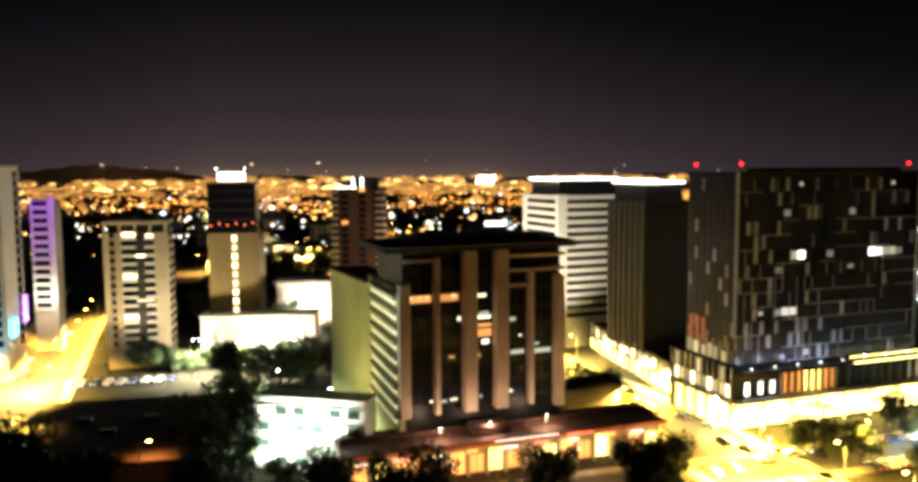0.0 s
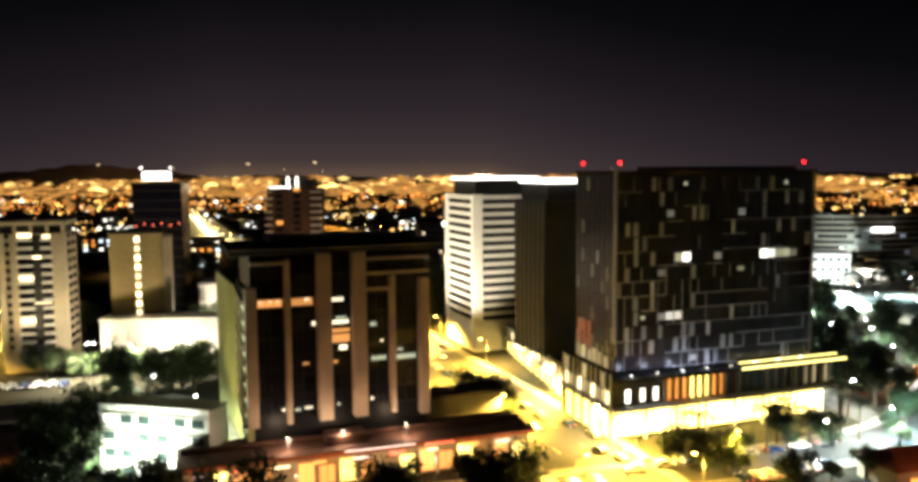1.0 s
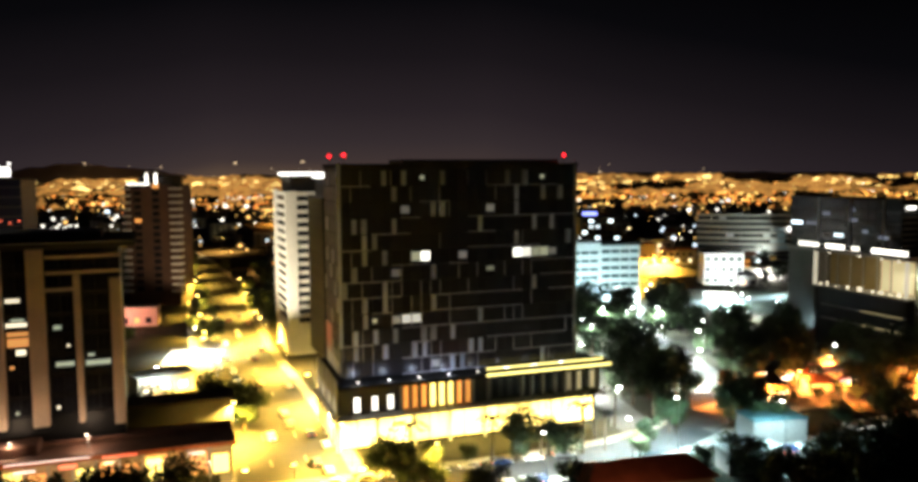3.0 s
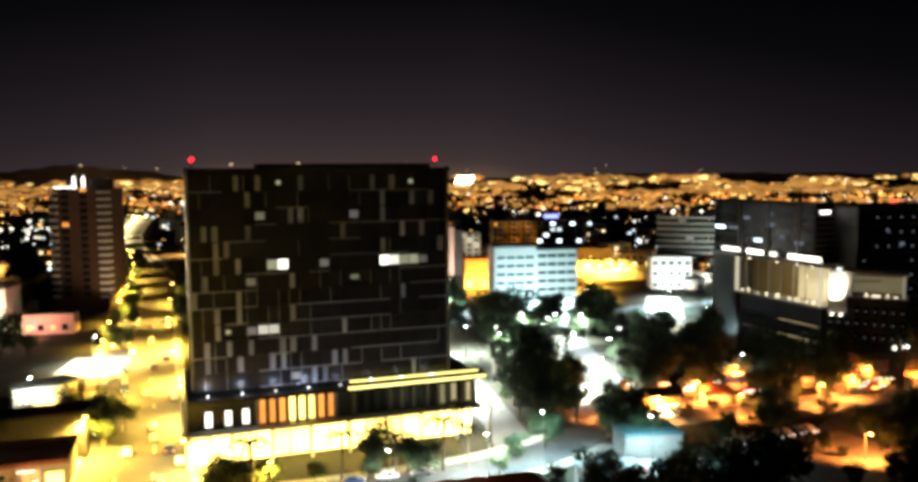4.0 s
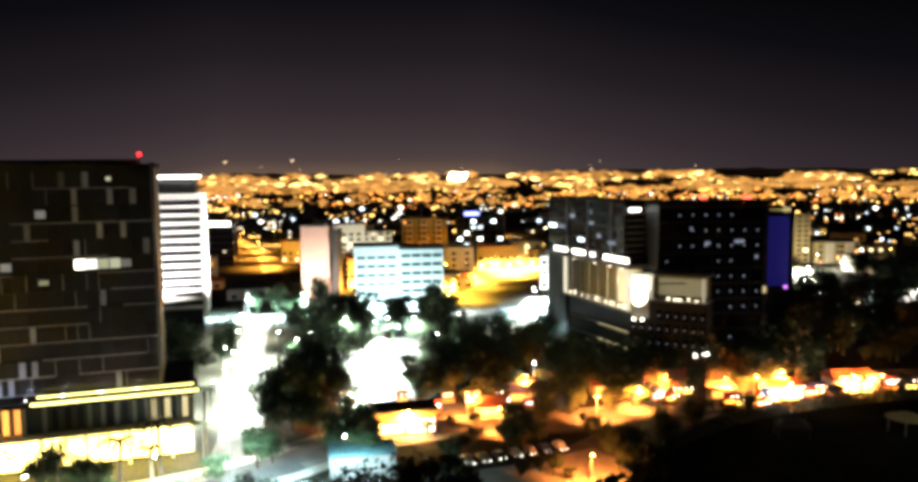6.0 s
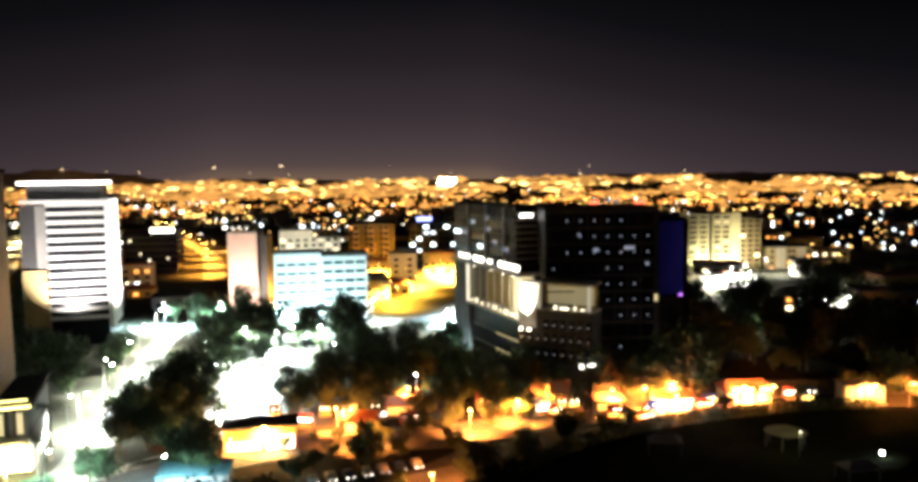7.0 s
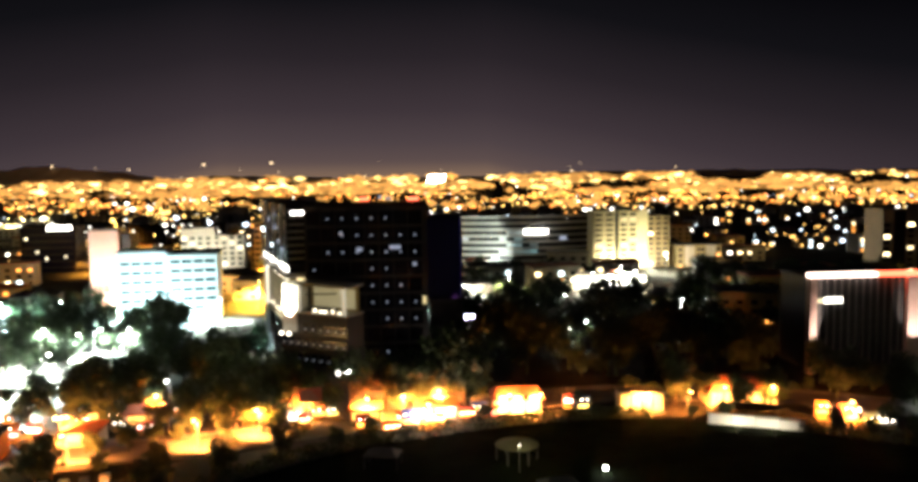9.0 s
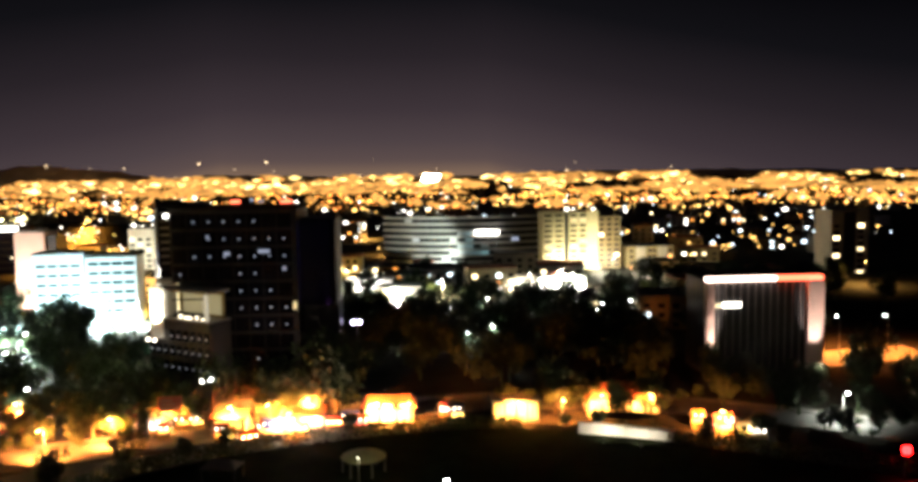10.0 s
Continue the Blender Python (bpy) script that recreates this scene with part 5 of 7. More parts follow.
ybox = thing("yellow_kiosk", "square kiosk with wall panels glowing yellow in place of lamplight", "kiosk", 297.6, 239.2, 0.1, 1)
bx(ybox, "plinth", GREY, -0.2, 10.4, -0.2, 5.2, 0, 0.5, 0.04)
bx(ybox, "wall", BEIGE, 0, 10.2, 0.3, 5.0, 0.5, 5.0)
bx(ybox, "roof", CONCRETE, -0.4, 10.6, -0.5, 5.4, 5.0, 5.4, 0.05)
# panels emit yellow in place of lamplight on the walls
for k in range(4):
    win(ybox, "lit_panel", E_KIOSK, 0.2 + k * 2.5, 2.5 + k * 2.5, 0.16, 0.28, 0.8, 4.7)
hall = thing("roadside_hall", "orange-lit roadside hall with a pitched roof", "hall", 319.6, 243.8, 0.1, 2)
bx(hall, "wall", BEIGE, 0, 16.6, 0.4, 8, 0, 4.4)
bm = bmesh.new()
v = [bm.verts.new(p) for p in ((-0.8, -1.4, 4.3), (17.4, -1.4, 4.3), (17.4, 8.8, 4.3), (-0.8, 8.8, 4.3), (4.0, 3.6, 7.0), (13.0, 3.6, 7.0))]
for ids in ((0, 1, 5, 4), (1, 2, 5), (2, 3, 4, 5), (3, 0, 4), (3, 2, 1, 0)):
    bm.faces.new([v[i] for i in ids])
part("roof", bm, BRICKRED, hall)
for k in range(5):
    win(hall, "shopfront", (E_KIOSK, E_ORANGE, E_ORANGE, E_KIOSK, E_ORANGE)[k], 0.4 + k * 3.2, 3.2 + k * 3.2, 0.25, 0.38, 0.4, 3.6)
    bx(hall, "pillar", CONCRETE, 0.0 + k * 3.25, 0.3 + k * 3.25, -1.0, -0.7, 0, 4.3, 0.03)
shade = thing("shade_canopy", "dark low canopy roof on posts behind the white wall", "canopy", 318.5, 235.4, 0.1, -8)
bm = bmesh.new()
bmesh.ops.create_cone(bm, cap_ends=True, segments=24, radius1=8.0, radius2=1.0, depth=1.1, matrix=Matrix.Translation((8, 1.5, 3.1)) @ Matrix.Diagonal((1.0, 0.36, 1.0, 1.0)))
part("roof", bm, ROOFING, shade)
for x, y in ((2.4, 0.4), (2.4, 2.6), (8, -0.8), (8, 3.8), (13.6, 0.4), (13.6, 2.6)):
    bx(shade, "post", STEEL, x - 0.07, x + 0.07, y - 0.07, y + 0.07, 0, 2.6)
# market stalls between the kiosks
STALLS = [emit("stall_" + n, c, s, vary=0.6) for n, c, s in (("amber", (1.0, 0.36, 0.04), 3.2), ("yellow", (1.0, 0.60, 0.10), 3.2), ("white", (1.0, 0.90, 0.80), 4.0), ("pink", (1.0, 0.50, 0.42), 2.6), ("red", (1.0, 0.18, 0.10), 2.0))]
CLOTH = [mat("awning_" + n, c, 0.85, 2.0, 0.15, 0.1) for n, c in (("white", (0.62, 0.6, 0.56)), ("red", (0.4, 0.06, 0.04)), ("orange", (0.5, 0.2, 0.05)), ("blue", (0.05, 0.08, 0.3)))]
CLOTHNAME = ("white", "red", "orange", "blue")


E_BULB = emit("stall_bulb", (1.0, 0.84, 0.66), 9.0, vary=0.7)


def stall(x, y, yaw, w, h, k, e):
    t = thing("market_stall", "lit market stall under a sloping %s cloth awning" % CLOTHNAME[k], "market stall", x, y, 0.1, yaw, "market stalls along the curved road")
    for px in (0.05, w - 0.05):
        for py in (0.05, 2.4):
            bx(t, "post", STEEL, px - 0.05, px + 0.05, py - 0.05, py + 0.05, 0, h)
    bx(t, "back_panel", CLOTH[k], 0.1, w - 0.1, 2.46, 2.52, 0, h)
    bx(t, "counter", BROWN, 0.15, w - 0.15, 0.2, 0.7, 0, 1.0, 0.03)
    # emissive block stands in for lamplight on the goods
    bx(t, "lit_display", e, 0.4, w - 0.4, 1.6, 2.2, 1.1, 1.75, 0.05)
    for k2 in range(int(w / 1.3)):
        bx(t, "bulb", E_BULB, 0.6 + k2 * 1.3, 0.9 + k2 * 1.3, -0.5, -0.2, h - 0.55, h - 0.25, 0.08)
    aw = bx(t, "awning", CLOTH[k], -0.3, w + 0.3, -0.8, 2.7, h, h + 0.12, 0.03)
    aw.matrix_local = aw.matrix_local @ pose(0, 0, 0, 8)


sr = random.Random(17)
for c0, c1, n in ((158, 172, 4), (174, 196, 7), (206, 232, 9), (238, 262, 10), (262, 268, 2), (282, 294, 2), (340, 353, 5)):
    for i in range(n):
        x = c0 + (c1 - c0) * (i + sr.random() * 0.7) / n
        yc = min(ARC if x < 238 else EDGE, key=lambda p: abs(p[0] - x))[1]
        stall(x, yc + (sr.uniform(4, 11) if x > 238 else sr.uniform(0.7, 7.0) if x > 220 else sr.uniform(8, 21)), sr.uniform(-14, 20), sr.uniform(2.2, 4.6), sr.uniform(2.5, 4.2), sr.randrange(4), STALLS[sr.choice((0, 0, 0, 1, 1, 2, 3, 4))])
# clipped hedge added between lawn and curved road to shade the lawn
verts, faces = [], []
for q in smooth_line([p for p in offset_line(EDGE, 0.8) if 205 < p[0] < 392][::4], 1.2):
    if 304 < q[0] < 333:
        continue
    for _ in range(60):
        c = Vector((q[0] + sr.uniform(-0.9, 0.9), q[1] + sr.uniform(-0.8, 0.8), sr.uniform(0.1, 3.0 + 0.7 * noise.noise((q[0] / 9, q[1] / 9, 0)))))
        u = Vector((sr.gauss(0, 1), sr.gauss(0, 1), sr.gauss(0, 1))).normalized()
        d = Vector((-u.y, u.x, 0.3)).normalized()
        i = len(verts)
        verts.extend(tuple(c + s) for s in (u * 0.36, d * 0.3, -u * 0.36, -d * 0.3))
        faces.append((i, i + 1, i + 2, i + 3))
me = bpy.data.meshes.new("hedge")
me.from_pydata(verts, [], faces)
me.materials.append(LEAF)
tagged(new("hedge", me), "dark clipped hedge round the unlit lawn", "hedge", "", "stuff")
# halls added behind the white block to catch the orange lamplight
for x, y, w, h in ((118, 425.5, 14, 15), (150, 491.7, 26, 10), (182, 503.3, 24, 13), (212, 512, 22, 9), (58, 543.3, 14, 14)):
    t = thing("yard_hall", "plain rendered hall lit orange by sodium lamps", "hall", x, y, ground_z(x, y), 3)
    bx(t, "wall", BEIGE, 0, w, 0, 10, 0, h)
    bx(t, "roof", BRICKRED, -0.5, w + 0.5, -0.6, 10.6, h, h + 0.6, 0.08)
    for k in range(int(w / 4)):
        win(t, "window", GLASS if k % 2 else E_WARM, 1 + k * 4, 2.8 + k * 4, -0.1, 0, 1.4, 3.4)
        win(t, "window", GLASS, 1 + k * 4, 2.8 + k * 4, -0.1, 0, 5.4, 7.2)
board = thing("sign_board", "pale red sign board on two posts", "sign board", 225, 232.9, 0, 11.5)
bx(board, "panel", mat("sign_red", (0.6, 0.2, 0.16), 0.5, 1.0, 0.1, 0.0), 0, 5, 0, 0.25, 5.6, 8.8, 0.04)
for x in (0.8, 4.0):
    bx(board, "post", STEEL, x, x + 0.2, 0.3, 0.5, 0, 8.6)
for i in range(3):
    bx(board, "text_bar", CONCRETE, 0.6, 4.4 - i * 0.7, -0.04, -0.01, 6.2 + i * 0.8, 6.5 + i * 0.8)
pav = thing("lawn_pavilion", "small round pale canopy roof on the lawn", "pavilion", 272, 211.4, 0, 0)
bm = bmesh.new()
bmesh.ops.create_cone(bm, cap_ends=True, segments=20, radius1=4.3, radius2=0.5, depth=1.3, matrix=Matrix.Translation((0, 0, 3.8)))
part("roof", bm, mat("canvas", (0.45, 0.42, 0.25), 0.8), pav)
for i in range(6):
    a = i * math.pi / 3
    bx(pav, "post", STEEL, 4 * math.cos(a) - 0.1, 4 * math.cos(a) + 0.1, 4 * math.sin(a) - 0.1, 4 * math.sin(a) + 0.1, 0, 3.2)
point(272, 203.7, 5.2, 140, (1.0, 0.95, 0.5), 0.3)
for x, y, yaw in ((278, 192.9, 12), (246, 208.7, -8)):
    tent = thing("garden_tent", "pale canvas tent roof on thin posts on the lawn", "tent", x, y, 0.12, yaw)
    bm = bmesh.new()
    v = [bm.verts.new(p) for p in ((-3.4, -2.2, 2.5), (3.4, -2.2, 2.5), (3.4, 2.2, 2.5), (-3.4, 2.2, 2.5), (-1.6, 0, 3.7), (1.6, 0, 3.7))]
    for ids in ((0, 1, 5, 4), (1, 2, 5), (2, 3, 4, 5), (3, 0, 4), (3, 2, 1, 0)):
        bm.faces.new([v[i] for i in ids])
    part("roof", bm, CLOTH[0], tent)
    for px, py in ((-3.2, -2), (3.2, -2), (3.2, 2), (-3.2, 2)):
        bx(tent, "post", STEEL, px - 0.06, px + 0.06, py - 0.06, py + 0.06, 0, 2.5)
wall = thing("boundary_wall", "low white wall along the curved footway", "wall", 315.6, 232.0, 0, -17)
for k in range(4):
    bx(wall, "panel", WHITE, k * 5.0, k * 5.0 + 4.9, 0, 0.5, 0, 2.5 - 0.15 * k, 0.05)
bx(wall, "coping", CONCRETE, -0.1, 20.1, -0.1, 0.6, 2.52, 2.66, 0.03)

# ---- traffic light ----
sig = thing("traffic_light", "traffic signal on a pole showing red", "traffic light", 371, 205.7, 0.2, 0)
bx(sig, "pole", STEEL, -0.1, 0.1, -0.1, 0.1, 0, 5.0, 0.02)
bx(sig, "housing", CHARCOAL, -0.5, 0.5, -0.45, -0.12, 3.4, 6.0, 0.05)
# lens made oversize to stand in for the red halo
bx(sig, "red_lens", emit("signal_red", (1.0, 0.004, 0.004), 30.0), -0.75, 0.75, -0.62, -0.45, 4.4, 5.9, 0.3)
# strong flood spreads the signal's red glow over the ground
flood(371, 204.8, 5.2, 371, 190, 1, 5000, (1.0, 0.02, 0.02), 150, False)

hr0 = random.Random(2)
# ---- street lamps ----
def lamp_meshes(h):
    out = []
    for name, ends in (("pole", ((0, 0, 0.4), (0, 0, h), 0.12, 0.07, 8)), ("base", ((0, 0, 0), (0, 0, 0.5), 0.22, 0.18, 8)), ("arm", ((0, 0, h - 0.1), (1.8, 0, h + 0.25), 0.06, 0.05, 6))):
        bm = bmesh.new()
        tube(bm, *ends)
        out.append((name, mesh_of(bm, name, STEEL)))
    return out


POLES = {h: lamp_meshes(h) for h in (6, 9, 11)}
LENSES = {}
bm = bmesh.new()
bmesh.ops.create_cube(bm, size=1, matrix=Matrix.Diagonal((1.0, 0.5, 0.16, 1)))
bmesh.ops.bevel(bm, geom=bm.edges[:], offset=0.06, segments=2, affect="EDGES")
HEAD = mesh_of(bm, "lamp_head", STEEL)
for key, e in (("sodium", E_SODIUM), ("white", E_LAMPW)):
    bm = bmesh.new()
    bmesh.ops.create_icosphere(bm, subdivisions=2, radius=0.42)
    bmesh.ops.scale(bm, vec=(1.2, 0.8, 0.5), verts=bm.verts)
    LENSES[key] = mesh_of(bm, "lens", e)


def street_lamp(x, y, yaw, h, key, power, colour, size=150):
    t = thing("street_lamp", "tall steel street lamp with a %s glow" % ("sodium orange" if key == "sodium" else "white"), "street lamp", x, y, ground_z(x, y), yaw, "street lamps")
    for name, me in POLES[h]:
        new(name, me).parent = t
    q = new("lamp_head", HEAD)
    q.parent, q.location = t, (2.0, 0, h + 0.3)
    o = tagged(new("lens", LENSES[key]), "glowing lens")
    o.parent, o.location = q, (0, 0, -0.14)
    head = t.matrix_world @ Vector((2.0, 0, h - 0.35))
    if power:
        spot(head.x, head.y, head.z, power, colour, size)


def along(line, d, step, h, key, power, colour, start=0.0, stop=1e9, first=0.0):
    run, nxt = 0.0, start + first
    pts = offset_line(line, d)
    for a, b in zip(pts, pts[1:]):
        seg = math.hypot(b[0] - a[0], b[1] - a[1])
        while run <= nxt < run + seg and nxt < stop:
            t = (nxt - run) / seg
            yaw = math.degrees(math.atan2(b[1] - a[1], b[0] - a[0])) + (-90 if d > 0 else 90)
            street_lamp(a[0] + (b[0] - a[0]) * t, a[1] + (b[1] - a[1]) * t, yaw, h, key, power, colour)
            nxt += step
        run += seg


along(MAIN, 11.5, 26, 9, "sodium", 110000, SODIUM, 22, 112)
along(MAIN, -11.5, 28, 9, "sodium", 80000, SODIUM, 34, 130)
along(MAIN, 11.5, 41, 9, "sodium", 210000, SODIUM, 82, 272)
street_lamp(376.5, 241, 270, 6, "white", 14000, (0.95, 1.0, 0.85))
street_lamp(3, 267.1, 90, 9, "white", 120000, COLDW)
street_lamp(9, 216.8, 60, 9, "white", 26000, COLDW)
along(MAIN, 11.5, 46, 9, "sodium", 110000, SODIUM, 279, 571)
along(MAIN, -11.5, 41, 9, "sodium", 190000, SODIUM, 102, 272)
along(MAIN, -11.5, 46, 9, "sodium", 100000, SODIUM, 279, 408)
along(MAIN, 12.5, 95, 11, "sodium", 700000, (1.0, 0.78, 0.34), 585, 1632)
for x, y, p, c in ((60, 147.9, 90000, SODIUM), (84, 158, 45000, SODIUM), (104, 163.8, 34000, COLDW), (122, 172.5, 75000, COLDW)):
    street_lamp(x, y, 103, 9, "sodium" if x < 90 else "white", p, c)
along(NORTH, 6.5, 34, 9, "white", 130000, COLDW, 31, 182)
along(NORTH, -6.5, 42, 9, "white", 80000, COLDW, 56, 182)
along(NORTH, -6.0, 36, 9, "white", 210000, CYANW, 185, 280)
along(ALLEY, 5.5, 29, 9, "white", 110000, (0.95, 1.0, 0.85), 17, 172)
along(FLOOD, 7.5, 22, 9, "white", 350000, CYANW, 10, 112)
along(BACK, 7, 55, 11, "sodium", 260000, (1.0, 0.40, 0.05), 28, 580)
# strong lamps added to warm the dark middle districts
for x, y, p in ((-20, 479.9, 200000), (250, 609.8, 260000), (330, 638.6, 260000), (410, 480.5, 50000), (430, 609.8, 260000), (20, 681.2, 260000), (120, 652.7, 260000), (200, 753.5, 300000), (-90, 609.3, 260000), (480, 437.3, 40000), (-160, 479.9, 200000), (380, 753.6, 300000)):
    street_lamp(x, y, 90, 11, "sodium", p, (1.0, 0.5, 0.12), 160)
along(WEST, -11.0, 24, 9, "sodium", 80000, SODIUM, 20, 200)
along(WEST, 11.0, 30, 9, "sodium", 90000, (1.0, 0.5, 0.06), 34, 180)
for x, y, p, c in ((-122, 218.2, 60000, (1.0, 0.85, 0.6)), (-128, 244.1, 70000, (1.0, 0.5, 0.1)), (-112, 178, 12000, ORANGE), (-95, 160.7, 20000, ORANGE), (-62, 149.2, 9000, ORANGE)):
    street_lamp(x, y, 40, 9, "sodium", p, c)
# sodium lamps of the curved road and the kiosks
for x, y, p in ((152, 211.3, 150000), (163, 211.4, 180000), (176, 224.3, 150000), (183, 212.8, 130000), (191, 240.2, 140000), (199, 184.1, 60000), (206, 221.5, 200000), (217, 228.7, 200000), (226, 238.8, 160000), (240, 236, 150000), (248, 237.4, 200000), (256, 241.7, 240000), (254, 231, 200000), (272, 237.5, 130000), (279, 237.5, 100000), (303, 237.2, 60000), (313, 238.5, 80000), (322, 241.8, 60000), (333, 241.8, 60000), (345, 229, 90000), (247, 261.8, 6000), (232, 258.9, 6000)):
    street_lamp(x, y, 270, 6, "sodium", 0, ORANGE)
    flood(x, y - 2, 5.6, x, y + (6 if x > 250 else 1.5), 0, p * 0.5, ORANGE, 100 if x > 250 else 135, False)
# lamps of the plaza and the yard behind the white block
for x, y, p, c in ((167, 274.6, 60000, (0.75, 0.92, 1.0)), (140, 250.1, 110000, COLDW), (116, 222, 90000, COLDW), (122, 240, 90000, COLDW), (108, 258, 50000, COLDW), (203, 354, 160000, CYANW), (209, 384, 160000, (0.8, 0.95, 1.0)), (172, 405, 300000, (1.0, 0.5, 0.05)), (176, 388, 200000, (1.0, 0.55, 0.06)), (199, 330, 120000, (0.85, 0.97, 1.0)), (206, 312, 60000, (0.9, 1.0, 0.95)), (182, 428, 300000, (1.0, 0.5, 0.05)), (198, 320, 40000, (1.0, 0.95, 0.7)), (118, 278.8, 150000, COLDW), (128, 278.9, 60000, COLDW), (146, 293.3, 50000, COLDW), (132, 316.2, 80000, CYANW), (150, 330.7, 70000, CYANW), (158, 482, 260000, (1.0, 0.5, 0.05)), (176, 490, 300000, (1.0, 0.55, 0.06)), (192, 494, 300000, (1.0, 0.5, 0.05)), (210, 500, 260000, (1.0, 0.6, 0.1)), (120, 416, 160000, (1.0, 0.45, 0.05)), (150, 437, 300000, (1.0, 0.5, 0.05)), (175, 454.4, 320000, (1.0, 0.5, 0.05)), (200, 471.7, 320000, (1.0, 0.5, 0.05)), (165, 501.8, 400000, (1.0, 0.5, 0.05))):
    street_lamp(x, y, 90, 9, "white" if y < 365 else "sodium", p, c, 150)
# floodlights of the forecourt and of the lit halls
for x, y, p, c in ((-46, 195.2, 30000, (0.8, 1.0, 0.82)), (-30, 178, 26000, (0.85, 1.0, 0.7)), (-78, 232.6, 12000, (1.0, 0.9, 0.4)), (-66, 229.7, 110000, WARMW), (-50, 232.6, 110000, WARMW), (-80, 232.6, 120000, WARMW), (154, 176.8, 36000, CYANW), (133, 179.7, 60000, CYANW), (128, 258.7, 45000, COLDW), (137, 290.4, 45000, COLDW), (264, 365.4, 30000, (0.6, 0.7, 1.0)), (404, 302, 30000, ORANGE), (419, 303, 30000, ORANGE)):
    street_lamp(x, y, 90, 11, "white", p, c, 160)
E_VIOLETW = emit("violet_white_lamp_glow", (0.72, 0.66, 1.0), 14.0)
mast = thing("mast_light", "tall steel mast with a violet-white floodlight head", "street lamp", 263.4, 269.5, 0, 0)
bx(mast, "pole", STEEL, -0.16, 0.16, -0.16, 0.16, 0, 18.2, 0.05)
bx(mast, "crossbar", STEEL, -1.3, 1.3, -0.1, 0.1, 17.6, 17.8, 0.03)
for x in (-0.8, 0.8):
    head = bx(mast, "lamp_head", CHARCOAL, x - 0.42, x + 0.42, -0.5, -0.12, 17.3, 18.4, 0.05)
    bx(head, "lens", E_VIOLETW, -0.36, 0.36, -0.24, -0.2, -0.48, 0.48, 0, 0, "glowing violet-white lens")
flood(263.4, 268.7, 17.8, 263.4, 258, 0, 500, (0.66, 0.68, 1.0), 110, False)
globe = thing("garden_lamp", "low post lamp with a white globe on the lawn", "garden lamp", 287.9, 203.1, 0.1, 0)
bx(globe, "post", STEEL, -0.07, 0.07, -0.07, 0.07, 0, 0.8, 0.02)
bm = bmesh.new()
bmesh.ops.create_icosphere(bm, subdivisions=2, radius=0.36)
part("globe", bm, E_LAMPW, globe, "glowing white globe").location = (0, 0, 1.2)
# lamps among the park trees
for x, y, p, c in ((248, 303.5, 3500, COLDW), (229, 280.5, 2500, COLDW), (276, 322.3, 2500, WARMW), (237, 283.4, 1800, COLDW), (193, 241.6, 3500, COLDW), (336, 332.4, 3500, COLDW), (300, 307.9, 3000, COLDW), (275, 309.3, 3000, COLDW), (351, 351.1, 2500, COLDW), (331, 346.7, 1800, COLDW), (340, 345.3, 1800, WARMW), (360, 359.7, 2500, COLDW), (366, 382.7, 9000, (1.0, 0.55, 0.25)), (287, 339.5, 1800, WARMW), (322, 313.7, 2500, COLDW), (310, 345.3, 3000, COLDW), (262, 388.4, 160000, (1.0, 0.72, 0.25)), (282, 411.4, 120000, (1.0, 0.85, 0.5)), (321, 427, 80000, (1.0, 0.97, 0.8)), (341, 428, 80000, (1.0, 0.97, 0.8)), (370, 484.8, 50000, (1.0, 0.97, 0.8)), (388, 474.7, 60000, (1.0, 0.97, 0.8)), (338, 444.5, 60000, WARMW), (235, 445.9, 60000, (1.0, 0.8, 0.4)), (300, 359.7, 1800, COLDW), (318, 382.7, 2500, COLDW), (380, 365.4, 2500, WARMW)):
    street_lamp(x, y, 270, 9, "white", p, c, 160)
for x, y, p, c in ((258, 253.2, 2500, COLDW), (292, 287.8, 2500, COLDW)):
    street_lamp(x, y, 270, 11, "white", p, c, 160)
# downlights added along the ledge to brighten the podium footway
for i in range(7):
    px, py = 66 + i * 8.3, 177.6 + i * 2.95
    dl = bx(pod, "downlight", CHARCOAL, 3.4 + i * 8.8 - 0.2, 3.4 + i * 8.8 + 0.2, -1.3, -0.9, 7.2, 7.38, 0.03)
    spot(px, py, 7.0, 13000, (1.0, 0.70, 0.16), 160)
# lights added in front of the arcade to brighten its bays
for i in range(6):
    bx(wing, "downlight", E_FIX, 6 + i * 14.6 - 0.2, 6 + i * 14.6 + 0.2, 0.4, 0.8, 4.9, 5.1, 0.04)
    w = wing.matrix_world @ Vector((6 + i * 14.6, 1.6, 7.6))
    spot(w.x, w.y, w.z, 14000, (1.0, 0.84, 0.45), 150)
# floodlights added to brighten facades and walls
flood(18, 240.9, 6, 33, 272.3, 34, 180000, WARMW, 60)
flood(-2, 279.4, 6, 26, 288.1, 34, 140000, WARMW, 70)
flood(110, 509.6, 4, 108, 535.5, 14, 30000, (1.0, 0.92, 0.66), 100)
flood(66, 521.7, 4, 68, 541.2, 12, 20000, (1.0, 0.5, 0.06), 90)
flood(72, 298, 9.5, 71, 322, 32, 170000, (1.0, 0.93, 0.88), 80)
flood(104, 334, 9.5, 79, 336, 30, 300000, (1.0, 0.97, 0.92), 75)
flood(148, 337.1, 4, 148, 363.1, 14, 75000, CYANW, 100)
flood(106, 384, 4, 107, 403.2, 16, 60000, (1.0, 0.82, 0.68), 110)
